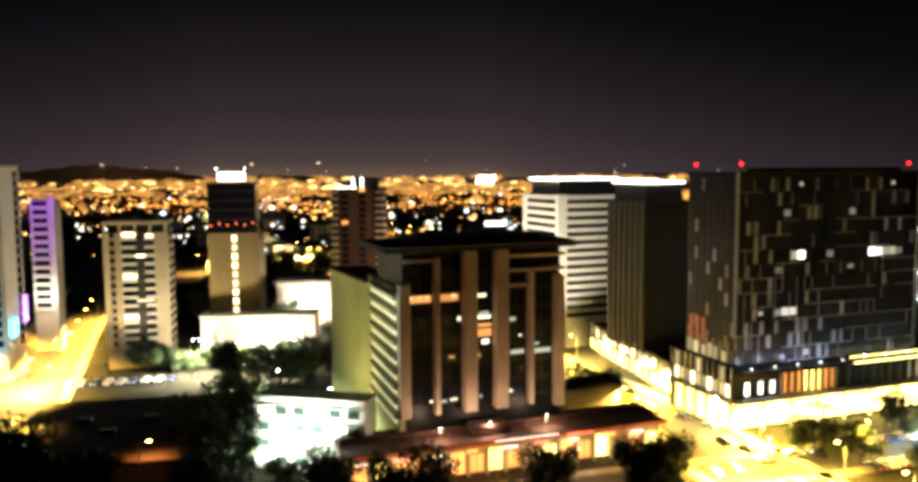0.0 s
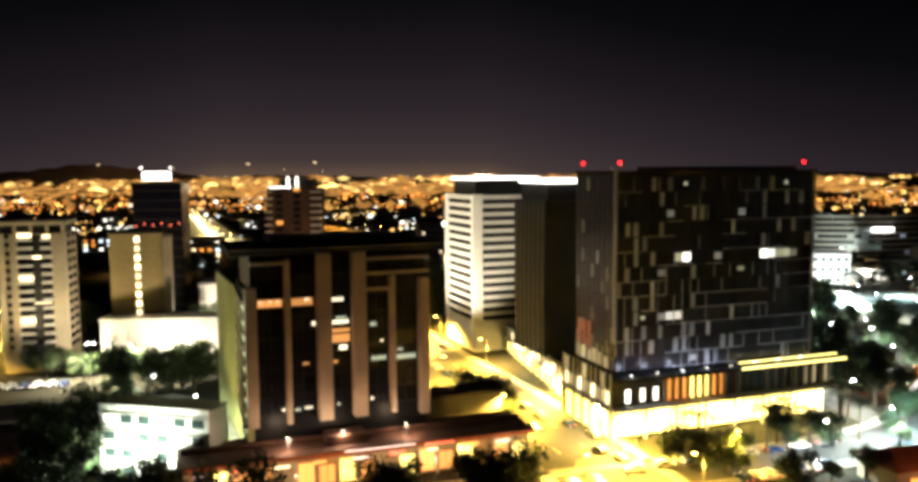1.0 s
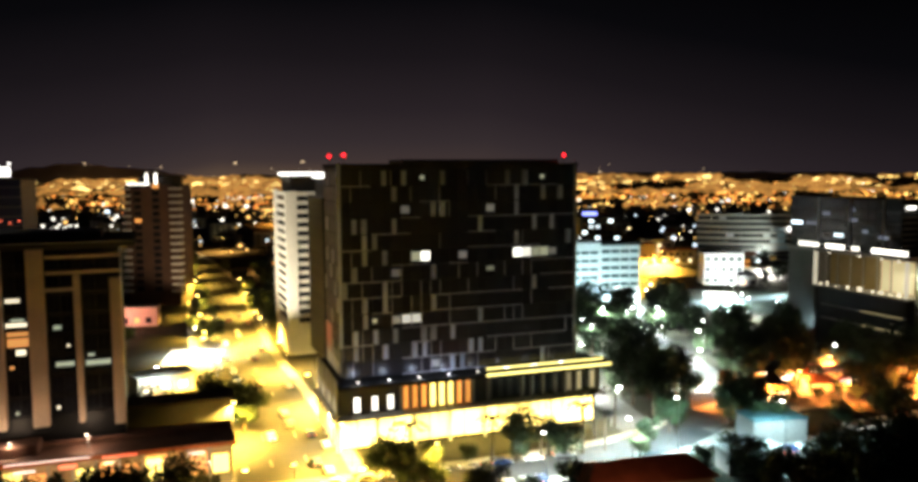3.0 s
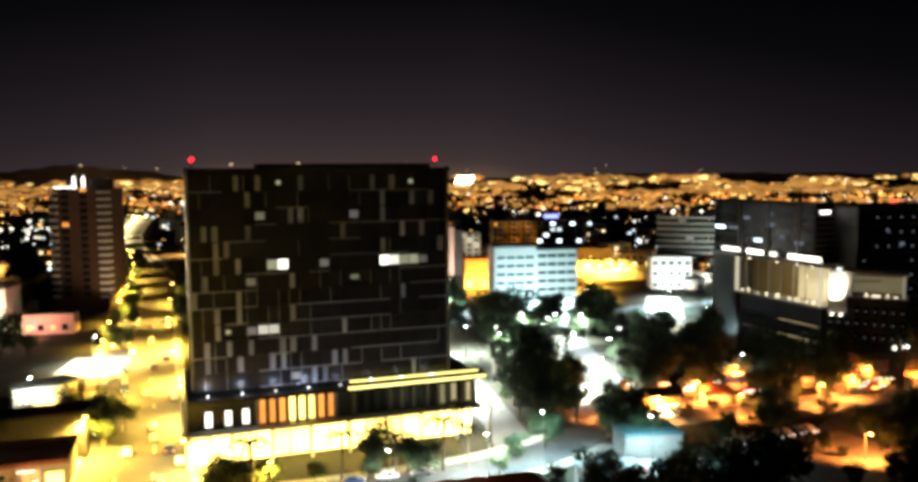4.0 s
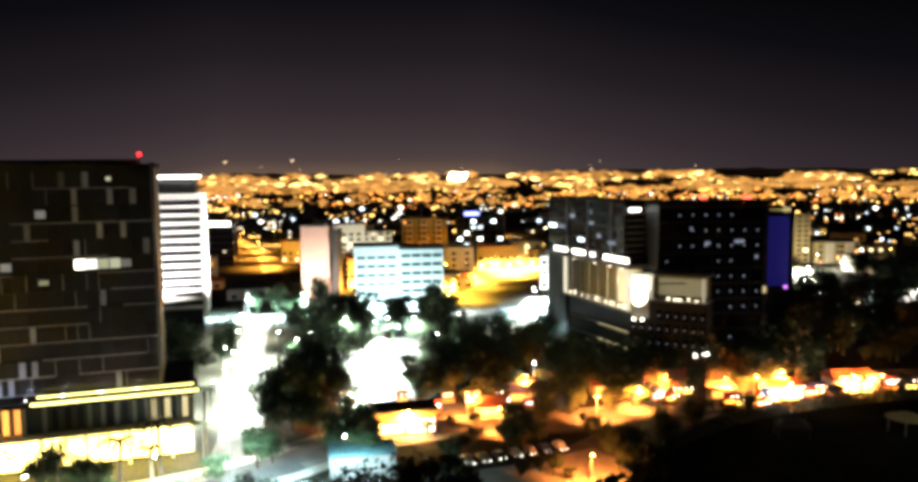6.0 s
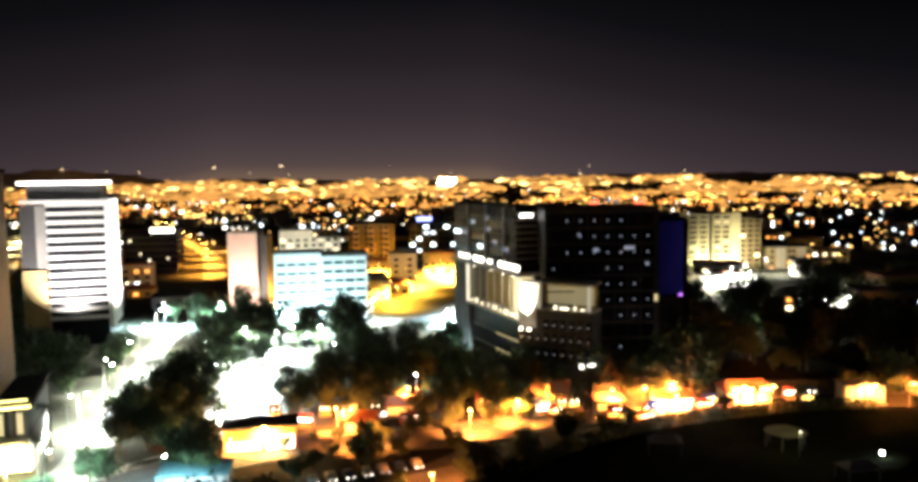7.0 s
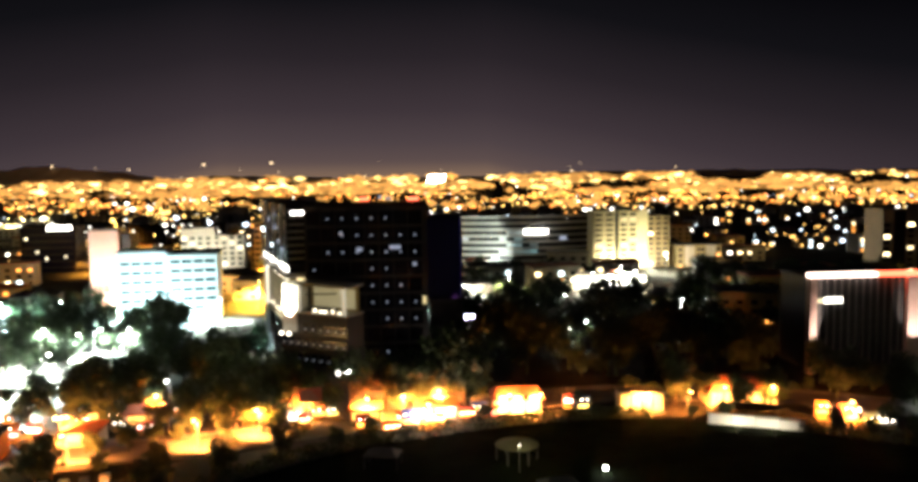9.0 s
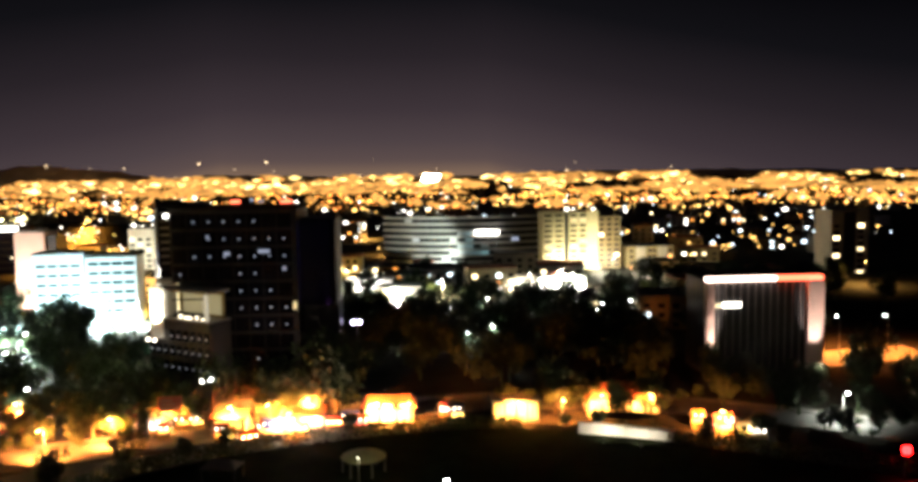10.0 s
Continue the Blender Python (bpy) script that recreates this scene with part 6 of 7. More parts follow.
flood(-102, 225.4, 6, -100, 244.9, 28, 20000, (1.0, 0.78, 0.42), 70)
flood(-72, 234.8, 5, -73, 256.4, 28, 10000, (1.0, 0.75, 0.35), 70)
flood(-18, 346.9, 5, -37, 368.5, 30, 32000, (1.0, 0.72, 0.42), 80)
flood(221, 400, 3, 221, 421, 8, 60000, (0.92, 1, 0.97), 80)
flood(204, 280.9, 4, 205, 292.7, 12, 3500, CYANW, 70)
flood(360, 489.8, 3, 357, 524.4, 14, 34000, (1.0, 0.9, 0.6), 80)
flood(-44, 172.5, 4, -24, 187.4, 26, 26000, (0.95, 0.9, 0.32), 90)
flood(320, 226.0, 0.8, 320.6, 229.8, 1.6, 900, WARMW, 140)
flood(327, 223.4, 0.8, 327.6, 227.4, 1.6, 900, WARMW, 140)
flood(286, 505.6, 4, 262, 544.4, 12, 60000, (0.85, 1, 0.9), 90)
# fill lights near walls and stalls, low ones on added lanterns
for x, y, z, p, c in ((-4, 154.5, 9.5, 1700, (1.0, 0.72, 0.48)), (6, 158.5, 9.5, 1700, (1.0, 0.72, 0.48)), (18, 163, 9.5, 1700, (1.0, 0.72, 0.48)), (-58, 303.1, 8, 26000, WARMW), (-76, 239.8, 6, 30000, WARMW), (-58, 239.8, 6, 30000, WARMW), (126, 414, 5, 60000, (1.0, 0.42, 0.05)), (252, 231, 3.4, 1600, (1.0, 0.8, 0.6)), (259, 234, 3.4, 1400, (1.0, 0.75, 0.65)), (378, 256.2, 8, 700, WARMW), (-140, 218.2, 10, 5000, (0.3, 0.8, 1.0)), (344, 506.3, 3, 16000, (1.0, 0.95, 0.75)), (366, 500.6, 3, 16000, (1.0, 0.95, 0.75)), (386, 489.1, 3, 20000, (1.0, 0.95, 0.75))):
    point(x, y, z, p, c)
white_hall = thing("white_lit_hall", "white hall front under strong cool floodlights", "hall", 210.8, 421.6, -0.4, -2.9)
bx(white_hall, "wall", WHITE, 0, 20, 0, 12, 0, 16.4)
bx(white_hall, "roof", GREY, -0.4, 20.4, -0.5, 12.4, 16.4, 17.0, 0.06)
for z in (5.6, 10.8):
    bx(white_hall, "ledge", CONCRETE, -0.2, 20.2, -0.3, 0, z, z + 0.4, 0.04)
for k in range(5):
    for z in (1.6, 7.2, 12.4):
        win(white_hall, "window", TEALGLASS, 1.0 + k * 3.9, 3.2 + k * 3.9, -0.1, 0, z, z + 2.0)
# low lit buildings among the park trees
for x, y, w, h in ((257, 359.6, 14, 4.5), (354, 372, 20, 5.0), (315, 438, 33, 6.5), (236, 437.2, 22, 6.0), (254, 397, 20, 8.0)):
    t = thing("park_hall", "low white hall lit between the park trees", "hall", x, y, ground_z(x, y), hr0.uniform(-12, 12))
    bx(t, "wall", WHITE, 0, w, 0, 7, 0, h)
    bx(t, "roof", CONCRETE, -0.5, w + 0.5, -0.8, 7.5, h, h + 0.5, 0.06)
    for k in range(int(w / 3.5)):
        win(t, "window", E_WHITE, 0.8 + k * 3.5, 3.0 + k * 3.5, -0.1, 0, 1.0, 2.8)
    point(x + w / 2, y - 4, 4.5 + ground_z(x, y), 3500 if y < 410 else 9000, (1.0, 0.97, 0.88))

# ---- trees ----
def tree_meshes(seed, h, r, palm=False):
    rnd = random.Random(seed)
    trunk = bmesh.new()
    if palm:
        tube(trunk, (0, 0, 0), (0.2, 0, h * 0.8), 0.28, 0.18, 7)
    else:
        tube(trunk, (0, 0, 0), (0.1, 0, h * 0.45), 0.38, 0.26, 7)
        for k in range(5):
            a = k * 1.26 + rnd.random()
            tube(trunk, (0.1, 0, h * 0.4), (r * 0.6 * math.cos(a), r * 0.6 * math.sin(a), h * rnd.uniform(0.62, 0.85)), 0.2, 0.06, 5)
    verts, faces = [], []

    def leaf(c, d, u, s):
        i = len(verts)
        verts.extend([c - d * s, c + u * s * 0.5, c + d * s, c - u * s * 0.5])
        faces.append((i, i + 1, i + 2, i + 3))
    if palm:
        for k in range(16):
            a = k * 2 * math.pi / 16 + rnd.random() * 0.3
            for s in range(9):
                f = s / 9
                c = Vector((0.2 + math.cos(a) * r * f, math.sin(a) * r * f, h * 0.8 + r * 0.7 * f * (rnd.uniform(0.9, 1.1) - 1.3 * f)))
                leaf(c, Vector((math.cos(a), math.sin(a), -0.3)), Vector((-math.sin(a), math.cos(a), rnd.uniform(-0.5, 0.5))), 0.42)
    else:
        blobs = []
        for k in range(13):
            a, q = rnd.uniform(0, 6.28), rnd.uniform(0.15, 0.75) * r
            blobs.append((Vector((q * math.cos(a), q * math.sin(a), h * rnd.uniform(0.32, 0.88))), r * rnd.uniform(0.3, 0.52)))
        for c, s in blobs:
            for k in range(130):
                d = Vector((rnd.gauss(0, 1), rnd.gauss(0, 1), rnd.gauss(0, 0.8))).normalized()
                at = c + d * s * rnd.uniform(0.55, 1.08)
                u = Vector((rnd.gauss(0, 1), rnd.gauss(0, 1), rnd.gauss(0, 1))).normalized()
                leaf(at, u, u.cross(d).normalized() if u.cross(d).length > 0.01 else Vector((0, 0, 1)), rnd.uniform(0.28, 0.55) * r / 5)
    me = bpy.data.meshes.new("crown")
    me.from_pydata([tuple(v) for v in verts], [], faces)
    me.materials.append(LEAF)
    return mesh_of(trunk, "trunk", BARK), me


KINDS = [tree_meshes(s, h, r) for s, h, r in ((1, 11, 5.0), (2, 13, 6.0), (3, 9, 4.2), (4, 15, 7.0), (5, 10, 5.5))]
PALM = tree_meshes(9, 10, 3.4, True)


def tree(x, y, k, size=1.0, yaw=0.0):
    palm = k == "palm"
    t = thing("palm_tree" if palm else "tree", "palm tree with drooping fronds" if palm else "broadleaf street tree with a dark uneven crown", "tree", x, y, ground_z(x, y), yaw, "palms by the podium" if palm else "city trees")
    t.scale = (size, size, size)
    for nm, me in zip(("trunk", "crown"), PALM if palm else KINDS[k]):
        o = new(nm, me)
        o.parent = t


rnd = random.Random(21)


WOODS = []


def grove(x0, x1, y0, y1, n, lo=0.8, hi=1.2, slope=0.0):
    for _ in range(n):
        x = rnd.uniform(x0, x1)
        if y0 > 268 or x0 > 340:
            WOODS.append((x, rnd.uniform(y0, y1), rnd.randrange(5), rnd.uniform(lo, hi), rnd.uniform(0, 6.28)))
            continue
        tree(x, rnd.uniform(y0, y1) + slope * (x - x0), rnd.randrange(5), rnd.uniform(lo, hi), rnd.uniform(0, 360))


grove(-58, -42, 137.7, 172.2, 12, 0.9, 1.2)
grove(-126, -104, 146, 172, 8, 0.6, 0.9)
grove(-104, -68, 238.4, 244.1, 10, 0.5, 0.7)
grove(-66, -40, 224, 238.4, 12, 0.75, 1.0)
grove(-60, -48, 172.2, 192.4, 6, 0.8, 1.1)
grove(-92, -62, 132, 146.4, 8, 0.8, 1.0)
grove(-70, -62, 215.4, 232.6, 4, 0.8, 1.0)
grove(-46, 20, 120.5, 134.9, 14, 0.7, 0.9, 0.2)
grove(18, 40, 183.8, 206.8, 9, 0.7, 0.9)
grove(24, 42, 137.8, 147.9, 5, 0.8, 1.0)
grove(130, 146, 202.7, 232.9, 9, 0.85, 1.2)
grove(137, 144, 224.2, 253, 2, 1.1, 1.3)
grove(98, 106, 235.7, 307.6, 4, 0.7, 1.0)
grove(164, 172, 230.1, 300.5, 8, 0.65, 0.9)
grove(163, 172, 218, 252, 6, 0.7, 0.95)
grove(170, 204, 230.1, 302, 34, 0.62, 0.95)
grove(200, 218, 230.2, 247.4, 7, 0.8, 1.1)
grove(162, 170, 304.8, 330.7, 4, 1.3, 1.6)
grove(122, 146, 284, 336, 12, 0.8, 1.1)
grove(146, 164, 304, 336, 7, 0.8, 1.1)
grove(126, 146, 226, 262, 6, 1.0, 1.3)
grove(120, 143, 272, 300, 4, 0.9, 1.2)
grove(14, 46, 300, 345, 14, 0.9, 1.2)
grove(6, 36, 350, 392, 14, 0.9, 1.2)
grove(-8, 30, 392, 440, 14, 0.9, 1.2)
grove(124, 150, 270.2, 330.6, 5, 0.6, 0.9)
grove(60, 94, 244.3, 292, 14, 0.8, 1.1)
grove(106, 124, 323.4, 336.3, 6, 0.5, 0.8)
grove(86, 124, 359.3, 388.1, 9, 0.6, 0.9)
grove(256, 300, 270.5, 333.8, 26, 1.0, 1.4)
grove(300, 345, 270.5, 333.8, 26, 0.9, 1.2)
grove(256, 345, 333.8, 365.4, 14, 0.8, 1.1)
for i in range(9):
    tree(225 + i * 4.6, 241 + i * 0.51, rnd.randrange(5), rnd.uniform(1.05, 1.45), rnd.uniform(0, 360))
grove(345, 420, 305.1, 387, 32, 0.85, 1.15)
grove(395, 445, 236, 264, 9, 0.8, 1.1)
grove(176, 350, 241.7, 253.2, 20, 0.5, 0.9, -0.005)
for q in offset_line(EDGE, 3.0)[6:-4]:
    if rnd.random() < 0.35:
        tree(q[0] + rnd.uniform(-3, 3), q[1] + rnd.uniform(-1.5, 1.5), rnd.randrange(5), rnd.uniform(0.3, 0.6), rnd.uniform(0, 360))
grove(136, 180, 149.5, 166.8, 12, 0.7, 1.0)
grove(172, 192, 189.8, 198.5, 4, 0.6, 0.9)
grove(205, 212, 175.5, 207.1, 4, 0.6, 0.8)
grove(140, 158, 186.9, 204.1, 6, 0.7, 0.95)
grove(240, 306, 374.1, 431.6, 15, 0.7, 0.9)
grove(306, 345, 372, 398, 8, 0.7, 0.9)
grove(232, 330, 451.7, 502, 12, 0.5, 0.7)
grove(370, 470, 382.7, 480.5, 22, 0.7, 1.0)
grove(134, 142, 184, 198.4, 3, 0.6, 0.9)
grove(-44, -16, 221.1, 293, 10, 0.8, 1.1)
grove(-48, -22, 142, 151, 8, 0.6, 0.85)
grove(-116, -98, 149.2, 175.1, 6, 0.5, 0.8)
grove(-130, -60, 293, 479.9, 24, 0.9, 1.2)
grove(376, 404, 224.5, 273.4, 12, 0.7, 1.0)
grove(350, 372, 241.8, 267.7, 9, 0.7, 1.0)
tr = random.Random(12)
for d, n in ((10.5, 18), (7.0, 12), (-12.5, 8), (4.0, 4)):
    line = offset_line(MAIN, d)
    for _ in range(n):
        q = tr.choice([p for p in line if (281 if d > 0 else 235) < p[1] < 580])
        WOODS.append((q[0] + tr.uniform(-2, 2), q[1] + tr.uniform(-4, 4), tr.randrange(5), tr.uniform(0.5, 0.85), tr.uniform(0, 6.28)))
for x0, x1, y0, y1, n in ((156, 214, 202.8, 243, 30), (176, 212, 166.9, 189.9, 12), (214, 262, 230.2, 238.8, 5), (262, 352, 247.5, 264.8, 10), (346, 394, 218.8, 236, 16), (290, 345, 267.7, 282, 8)):
    for _ in range(n):
        WOODS.append((tr.uniform(x0, x1), tr.uniform(y0, y1), tr.randrange(5), tr.uniform(0.22, 0.45), tr.uniform(0, 6.28)))
for x, y, k, z in ((100.5, 180.6, 0, 0.85), (98.6, 178.4, 2, 0.8), (106, 178.5, 2, 0.8), (73.5, 166, 0, 0.75), (81.5, 160.5, 4, 0.9), (77, 162, 0, 0.8)):
    tree(x, y, k, z, rnd.uniform(0, 360))
for x, y in ((117, 188.3), (123, 196.9), (119, 208.4), (131, 273.1), (126, 247.2), (78, 168.1), (94, 172.4), (104, 175.3), (113, 179.6), (118, 181.1)):
    tree(x, y, "palm", rnd.uniform(1.0, 1.4), rnd.uniform(0, 360))
for x, y, k in ((89, 171.7, 2), (99, 173.8, 2), (109, 177.5, 4), (124, 175.3, 2), (128, 186.8, 4), (100, 155.2, 2), (92, 153, 4), (108, 158.1, 2), (134, 166.7, 0), (72, 166.6, 2)):
    tree(x, y, k, rnd.uniform(0.5, 0.8), rnd.uniform(0, 360))

# woods too far off to count, in one mesh
vv, ff, at = [], [], 0
for x, y, k, size, turn in WOODS:
    for me in KINDS[k]:
        co = np.empty(len(me.vertices) * 3)
        me.vertices.foreach_get("co", co)
        co = co.reshape(-1, 3) * size
        c, s = math.cos(turn), math.sin(turn)
        vv.append(np.stack([x + c * co[:, 0] - s * co[:, 1], y + s * co[:, 0] + c * co[:, 1], ground_z(x, y) + co[:, 2]], 1))
        ff.extend(tuple(at + i for i in p.vertices) for p in me.polygons)
        at += len(co)
me = bpy.data.meshes.new("park_woods")
me.from_pydata(np.concatenate(vv), [], ff)
me.materials.append(LEAF)
tagged(new("park_woods", me), "dark dense trees between the far blocks", "trees", "", "stuff")

# ---- parked cars ----
def car_base(colour):
    paint = mat("car_paint_" + colour[0], colour[1], 0.3, 2.0, 0.05, 0.0)
    t = thing("car", colour[0] + " parked car beside the road", "car", 0, 0, 0, 0, "parked cars")
    bm = bmesh.new()
    prof = [(-2.1, 0.35), (2.1, 0.35), (2.15, 0.75), (1.2, 0.92), (0.6, 1.42), (-1.1, 1.45), (-1.7, 0.98), (-2.15, 0.9)]
    for s in (-0.85, 0.85):
        f = bm.faces.new([bm.verts.new((p[0], s, p[1])) for p in (prof if s < 0 else prof)])
    bm.verts.ensure_lookup_table()
    for i in range(8):
        j = (i + 1) % 8
        bm.faces.new((bm.verts[i], bm.verts[j], bm.verts[8 + j], bm.verts[8 + i]))
    bmesh.ops.recalc_face_normals(bm, faces=bm.faces)
    bmesh.ops.bevel(bm, geom=bm.edges[:], offset=0.08, segments=1, affect="EDGES")
    part("body", bm, paint, t)
    for s in (-0.87, 0.87):
        bx(t, "side_window", GLASS, -1.0, 0.5, s - 0.02, s + 0.02, 0.98, 1.35)
    for x in (-1.35, 1.35):
        for s in (-0.82, 0.82):
            bm = bmesh.new()
            bmesh.ops.create_cone(bm, cap_ends=True, segments=14, radius1=0.33, radius2=0.33, depth=0.22, matrix=Matrix.Translation((x, s, 0.33)) @ Matrix.Rotation(math.pi / 2, 4, "X"))
            wheel = part("wheel", bm, TYRE, t)
            bm = bmesh.new()
            bmesh.ops.create_cone(bm, cap_ends=True, segments=12, radius1=0.2, radius2=0.17, depth=0.26, matrix=Matrix.Translation((x, s, 0.33)) @ Matrix.Rotation(math.pi / 2, 4, "X"))
            part("rim", bm, STEEL, wheel)
    for s in (-0.6, 0.6):
        bx(t, "tail_light", E_RLED, -2.2, -2.12, s - 0.18, s + 0.18, 0.7, 0.85)
        bx(t, "headlight", E_WHITE, 2.12, 2.2, s - 0.18, s + 0.18, 0.6, 0.75)
    return t


bases = [car_base(c) for c in (("white", (0.7, 0.7, 0.7)), ("silver", (0.4, 0.41, 0.42)), ("dark blue", (0.03, 0.05, 0.12)))]
spots_at = []
for i in range(8):
    spots_at.append((64 + i * 6.4, 162.6 + i * 2.1, 13 if i % 2 else 193))
for i in range(7):
    spots_at.append((84 + i * 3.2, 157.3 + i * 1.16, 103))
for i in range(9):
    m = offset_line(MAIN, -8.6 if i % 2 else 8.6)
    p = m[14 + i * 3]
    q = m[15 + i * 3]
    spots_at.append((*p, math.degrees(math.atan2(q[1] - p[1], q[0] - p[0])) + (180 if i % 2 == 0 else 0)))
for i in range(14):
    p, q = MAIN[12 + i * 2], MAIN[13 + i * 2]
    spots_at.append((p[0] + (2 + i % 3 * 1.6) * (-1) ** i, p[1], math.degrees(math.atan2(q[1] - p[1], q[0] - p[0])) + (180 if i % 2 else 0)))
cr = random.Random(6)
for i in range(26):
    d = cr.choice((-6.6, -3.4, 3.4, 6.6))
    m = offset_line(MAIN, d)
    k = cr.randrange(6, 40)
    p, q = m[k], m[k + 1]
    if all(math.hypot(p[0] - o[0], p[1] - o[1]) > 5.5 for o in spots_at):
        spots_at.append((*p, math.degrees(math.atan2(q[1] - p[1], q[0] - p[0])) + (180 if d > 0 else 0)))
for i in range(8):
    spots_at.append((143 + i * 3.3, 177.5 + i * 0.58, 100))
for i in range(9):
    spots_at.append((-112 + i * 3.4, 224 + i * 0.72, 268))
for i in range(7):
    spots_at.append((176 + i * 3.2, 194.1 + i * 1.3, 290))
for i, (x, y, a) in enumerate(spots_at):
    m = pose(x, y, ground_z(x, y) + (0.04 if 140 < x < 175 and y < 125 else 0.105 if x < -20 else 0.09), 0, 0, a)
    if i < 3:
        bases[i].matrix_world = m
    else:
        copy_thing(bases[i % 3], m)

# ---- far city ----
rng = np.random.default_rng(4)


def far_row(v):
    """The distance at which the plain lies v degrees under eye level."""
    t = math.tan(math.radians(v))
    lo, hi = 300.0, 4640.0
    for _ in range(24):
        y = (lo + hi) / 2
        if (58 - ground_z(0, y)) / y > t:
            lo = y
        else:
            hi = y
    return y


def light_cloud(name, material, n, v0, v1, s0, s1, label, streets=0, up=0.0, patchy=1.0, wide=1.5):
    v0, v1 = v0 / 1.45, v1 / 1.45
    verts, faces = [], []
    shape = [(1, 0, 0), (-1, 0, 0), (0, 1, 0), (0, -1, 0), (0, 0, 1), (0, 0, -1)]
    tri = [(0, 2, 4), (2, 1, 4), (1, 3, 4), (3, 0, 4), (2, 0, 5), (1, 2, 5), (3, 1, 5), (0, 3, 5)]
    spots = []
    for _ in range(n):
        v = rng.uniform(v0, v1)
        y = far_row(v) * rng.uniform(0.96, 1.04)
        spots.append((rng.uniform(-0.74, 0.74) * y + 145 + (0 if y > 2100 else rng.uniform(-150, 150)), y))
    for _ in range(streets):
        y = far_row(rng.uniform(v0, v1))
        x, a = rng.uniform(-0.7, 0.7) * y + 145, rng.uniform(-0.5, 0.5) + (0 if rng.random() < 0.6 else 1.3)
        step = y * 0.0042
        for k in range(int(rng.uniform(6, 16))):
            spots.append((x + math.cos(a) * step * k, y + 3 * math.sin(a) * step * k))
    for x, y in spots:
        if not 480 < y < 4640:
            continue
        if patchy and noise.noise((x / y * 13, math.log(y) * 7, 0.5)) + 0.5 * noise.noise((x / y * 45, math.log(y) * 19, 2.5)) < rng.uniform(-0.3, 0.5) * patchy:
            continue
        s = y / 1367 * rng.uniform(s0, s1) * (0.6 if rng.random() < 0.6 else 1.2)
        z = ground_z(x, y) + s + rng.uniform(3, 9) + rng.uniform(0, up)
        i = len(verts)
        verts.extend((x + p[0] * s * wide, y + p[1] * s, z + p[2] * s) for p in shape)
        faces.extend((a + i, b + i, c + i) for a, b, c in tri)
    me = bpy.data.meshes.new(name)
    me.from_pydata(verts, [], faces)
    me.materials.append(material)
    tagged(new(name, me), label, "city lights", "", "stuff")


light_cloud("city_lights_amber", emit("far_amber", (1.0, 0.42, 0.07), 2.0, vary=0.7), 2600, 0.8, 3.8, 0.6, 1.9, "thousands of amber lamps over the far city", 110, 0, 1.0, 2.2)
light_cloud("city_lights_yellow", emit("far_yellow", (1.0, 0.60, 0.15), 2.6, vary=0.7), 2000, 0.8, 2.4, 0.7, 2.3, "yellow lamps over the far city", 90, 0, 1.0, 2.6)
light_cloud("city_lights_yellow_near", MATS["far_yellow"], 900, 2.4, 4.8, 0.6, 2.4, "yellow lamps of the middle districts", 50)
light_cloud("city_lights_white", emit("far_white", (1.0, 0.95, 0.82), 2.4, vary=0.7), 620, 1.2, 8.0, 0.7, 2.8, "white lamps over the far city", 20)
light_cloud("city_lights_cool", emit("far_cool", (0.7, 0.85, 1.0), 2.0, vary=0.7), 220, 3.0, 8.5, 1.0, 3.4, "cool lamps among the nearer blocks")
light_cloud("city_lights_orange", emit("far_orange", (1.0, 0.30, 0.05), 1.5, vary=0.6), 2800, 0.8, 4.4, 0.8, 2.5, "deep orange lamps over the far city", 70)
# dim emissive blobs added to fill in the far city's glow
light_cloud("lit_house_fronts", emit("far_glow_fill", (1.0, 0.45, 0.10), 0.42, vary=0.9), 13000, 0.74, 2.7, 1.6, 3.8, "dim glowing blobs that fill in the far city's glow", 0, 0, 0.8, 3.2)
# wide bright blobs stand in for smeared lamp clusters
light_cloud("lit_districts", emit("far_lit_district", (1.0, 0.66, 0.20), 2.6, vary=0.6), 2000, 0.85, 2.3, 1.0, 3.0, "bright glowing smears for merged lamps of the far city", 20, 0, 1.3, 3.4)
# the same glow fill for the middle districts
light_cloud("lit_house_fronts_near", MATS["far_glow_fill"], 900, 2.6, 4.4, 2.0, 6.0, "dim glowing blobs that fill in the middle districts' glow")
light_cloud("lamps_near_blocks", emit("near_amber", (1.0, 0.55, 0.14), 2.0, vary=0.7), 320, 4.2, 9.0, 0.8, 2.8, "amber lamps among the nearer blocks", 40)
light_cloud("hill_lights", emit("hill_lamp", (1.0, 0.72, 0.4), 1.0, vary=0.8), 330, 0.70, 0.78, 0.6, 1.6, "scattered lamps on the far hillside", 0, 105, 0.9, 2.2)
# floodlit ground on the skyline
stadium = thing("stadium_lights", "cluster of very bright floodlights on the skyline", "floodlights", 118, 4190, ground_z(118, 4190))
E_STADIUM = emit("stadium_floodlight", (1.0, 0.9, 0.65), 30.0)
# banks oversized to stand in for the halo round the floodlights
for i in range(9):
    x, z = (i % 3 - 1) * 30 + (i // 3) * 6, 8 + (i // 3) * 13
    bx(stadium, "floodlight_bank", E_STADIUM, x - 12, x + 12, -2, 2, z, z + 10, 0.5)
    bx(stadium, "mast", STEEL, x - 0.6, x + 0.6, 2.2, 3.2, 0, z + 6)
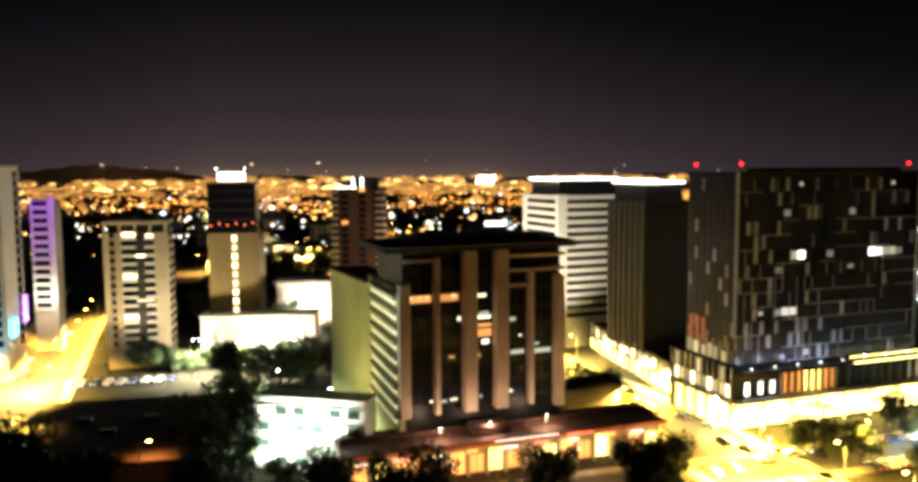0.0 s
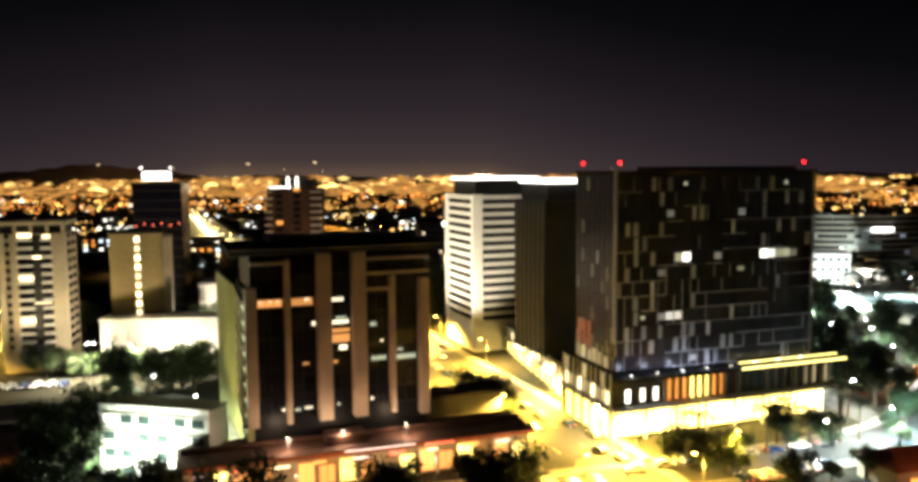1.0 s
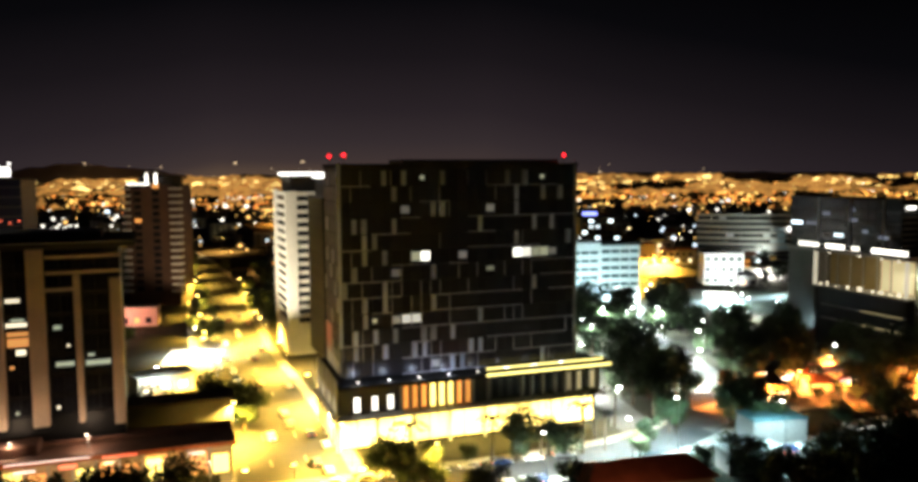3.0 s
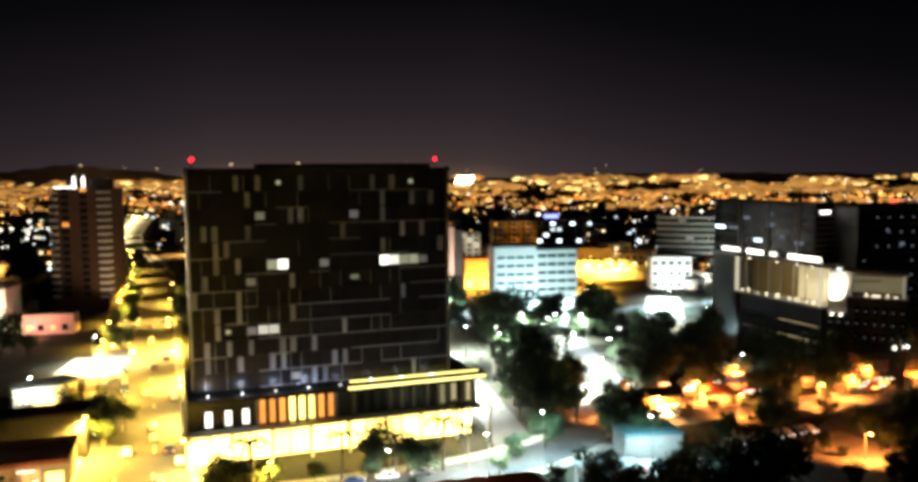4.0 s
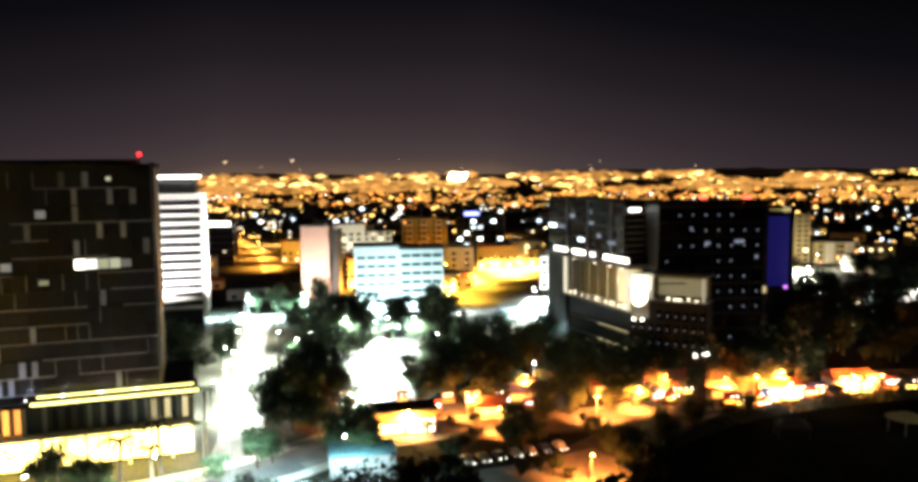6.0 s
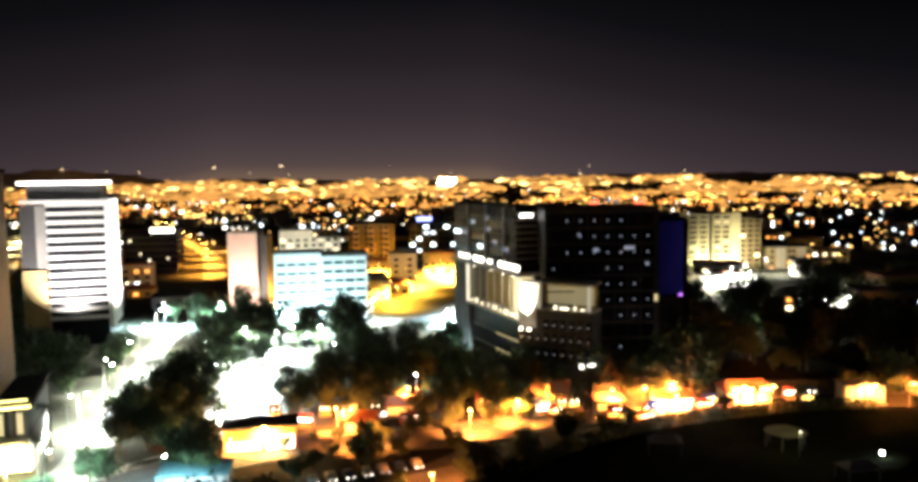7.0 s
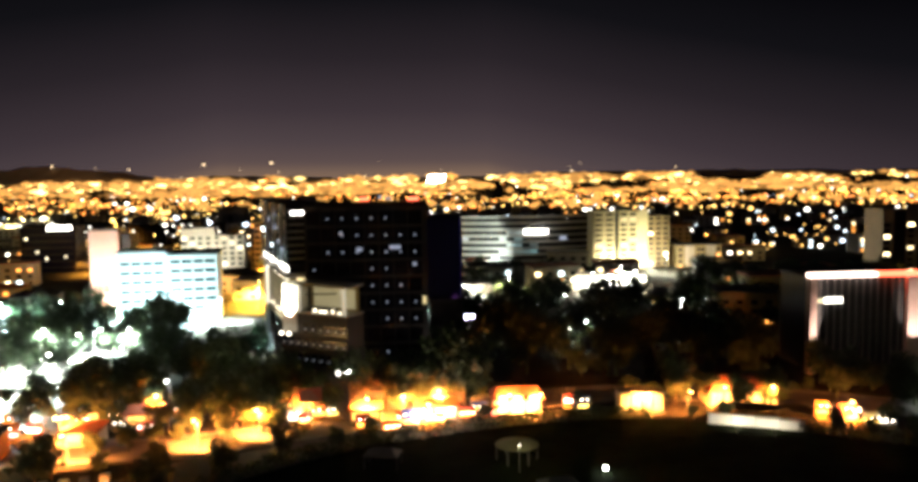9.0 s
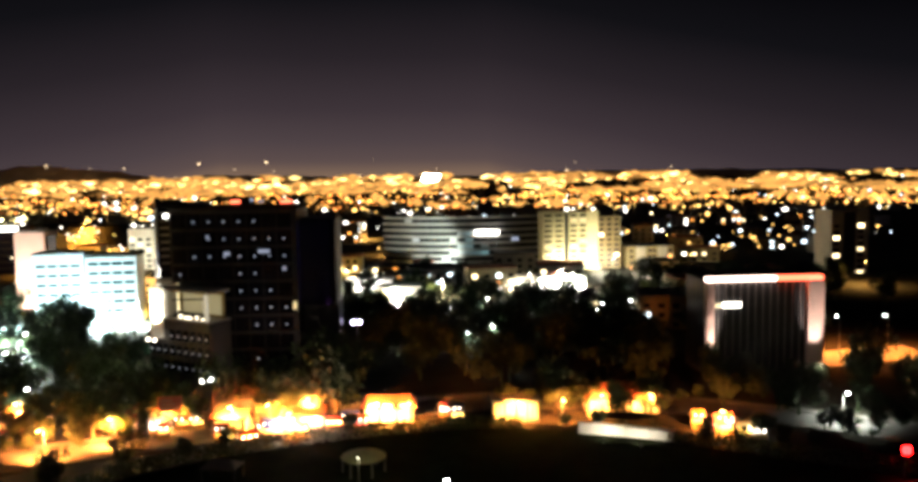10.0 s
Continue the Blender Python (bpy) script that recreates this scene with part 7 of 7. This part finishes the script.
# low houses of the nearer districts
hr = random.Random(31)
ROOFS = (ROOFING, BRICKRED, TILE_GREY, GREY)
WALLS = (BEIGE, GREY, CONCRETE, BROWN, WHITE)


def low_house(x, y, w, d, h, yaw):
    stone, tile = hr.choice(WALLS), hr.choice(ROOFS)
    lit = hr.random()
    t = thing("low_building", "low %s building with %s" % ({"beige_render": "beige", "grey_concrete": "grey", "pale_concrete": "pale", "brown_render": "brown", "white_render": "white"}[stone.name], "a few glowing windows" if lit > 0.35 else "dark windows"), "building", x, y, ground_z(x, y) - 0.3, yaw, "low city buildings")
    bx(t, "wall", stone, -w / 2, w / 2, 0, d, 0, h)
    if h < 8:
        bm = bmesh.new()
        v = [bm.verts.new(p) for p in ((-w / 2 - 0.5, -0.5, h), (w / 2 + 0.5, -0.5, h), (w / 2 + 0.5, d + 0.5, h), (-w / 2 - 0.5, d + 0.5, h), (-w / 4, d / 2, h + d * 0.18), (w / 4, d / 2, h + d * 0.18))]
        for ids in ((0, 1, 5, 4), (1, 2, 5), (2, 3, 4, 5), (3, 0, 4), (3, 2, 1, 0)):
            bm.faces.new([v[i] for i in ids])
        part("roof", bm, tile, t)
    else:
        bx(t, "roof", tile, -w / 2 - 0.3, w / 2 + 0.3, -0.3, d + 0.3, h, h + 0.6, 0.06)
    n, f = max(2, int(w / 5)), max(1, int(h / 3.4))
    for k in range(f):
        for i in range(n):
            m = GLASS if hr.random() > (0.45 if lit > 0.35 else 0.1) else hr.choice((E_WARM, E_WHITE, E_ORANGE, E_COOL))
            xx = -w / 2 + (i + 0.5) * w / n
            bx(t, "window", m, xx - 1.1, xx + 1.1, -0.12, 0.02, 1.1 + k * 3.3, 2.7 + k * 3.3)


KEEP_OUT = [(-105, 334.7, 26), (-47, 382.1, 30), (-62, 321.8, 22), (148, 372.3, 30), (108, 411.1, 16), (62, 350.6, 28), (200, 365.3, 24), (356, 540.8, 34), (292, 581.1, 70), (490, 520.7, 24), (150, 539.1, 26), (16, 540.3, 26), (110, 546.2, 28), (65, 551.9, 14), (185, 598.2, 28), (221, 464.5, 20), (-138, 278.6, 20)]
made = 0
while made < 130:
    y = 312 * (1100 / 312) ** hr.random()
    x = hr.uniform(-0.66, 0.66) * y + 145
    if any(abs(x - p[0]) < 26 and abs(y - p[1]) < 30 for p in MAIN + WEST + BACK) or any(math.hypot(x - a, y - b) < r for a, b, r in KEEP_OUT) or (70 < x < 330 and y < 398):
        continue
    low_house(x, y, hr.uniform(9, 24), hr.uniform(8, 16), hr.choice((4.5, 5.5, 7, 9, 12, 15)), hr.uniform(-20, 20))
    made += 1

# dark blocks of the far city
for label, y0, y1, n, seed in (("low dark rooftops of the far districts", 1130, 4100, 480, 2),):
    r = np.random.default_rng(seed)
    verts, faces = [], []
    for _ in range(n):
        y = y0 * (y1 / y0) ** r.random()
        x = r.uniform(-0.7, 0.7) * y + 145
        if any(abs(x - p[0]) < 30 and abs(y - p[1]) < 30 for p in MAIN):
            continue
        w, d, h = r.uniform(8, 26), r.uniform(8, 20), r.uniform(5, 16) * (1.6 if r.random() < 0.12 else 1)
        z = ground_z(x, y) - 1
        i = len(verts)
        verts.extend((x + a * w / 2, y + b * d / 2, z + c * h) for c in (0, 1) for a, b in ((-1, -1), (1, -1), (1, 1), (-1, 1)))
        faces.extend(tuple(i + k for k in f) for f in ((0, 1, 5, 4), (1, 2, 6, 5), (2, 3, 7, 6), (3, 0, 4, 7), (4, 5, 6, 7)))
    me = bpy.data.meshes.new("far_rooftops")
    me.from_pydata(verts, [], faces)
    me.materials.append(GREY)
    tagged(new("far_rooftops", me), label, "houses", "", "stuff")
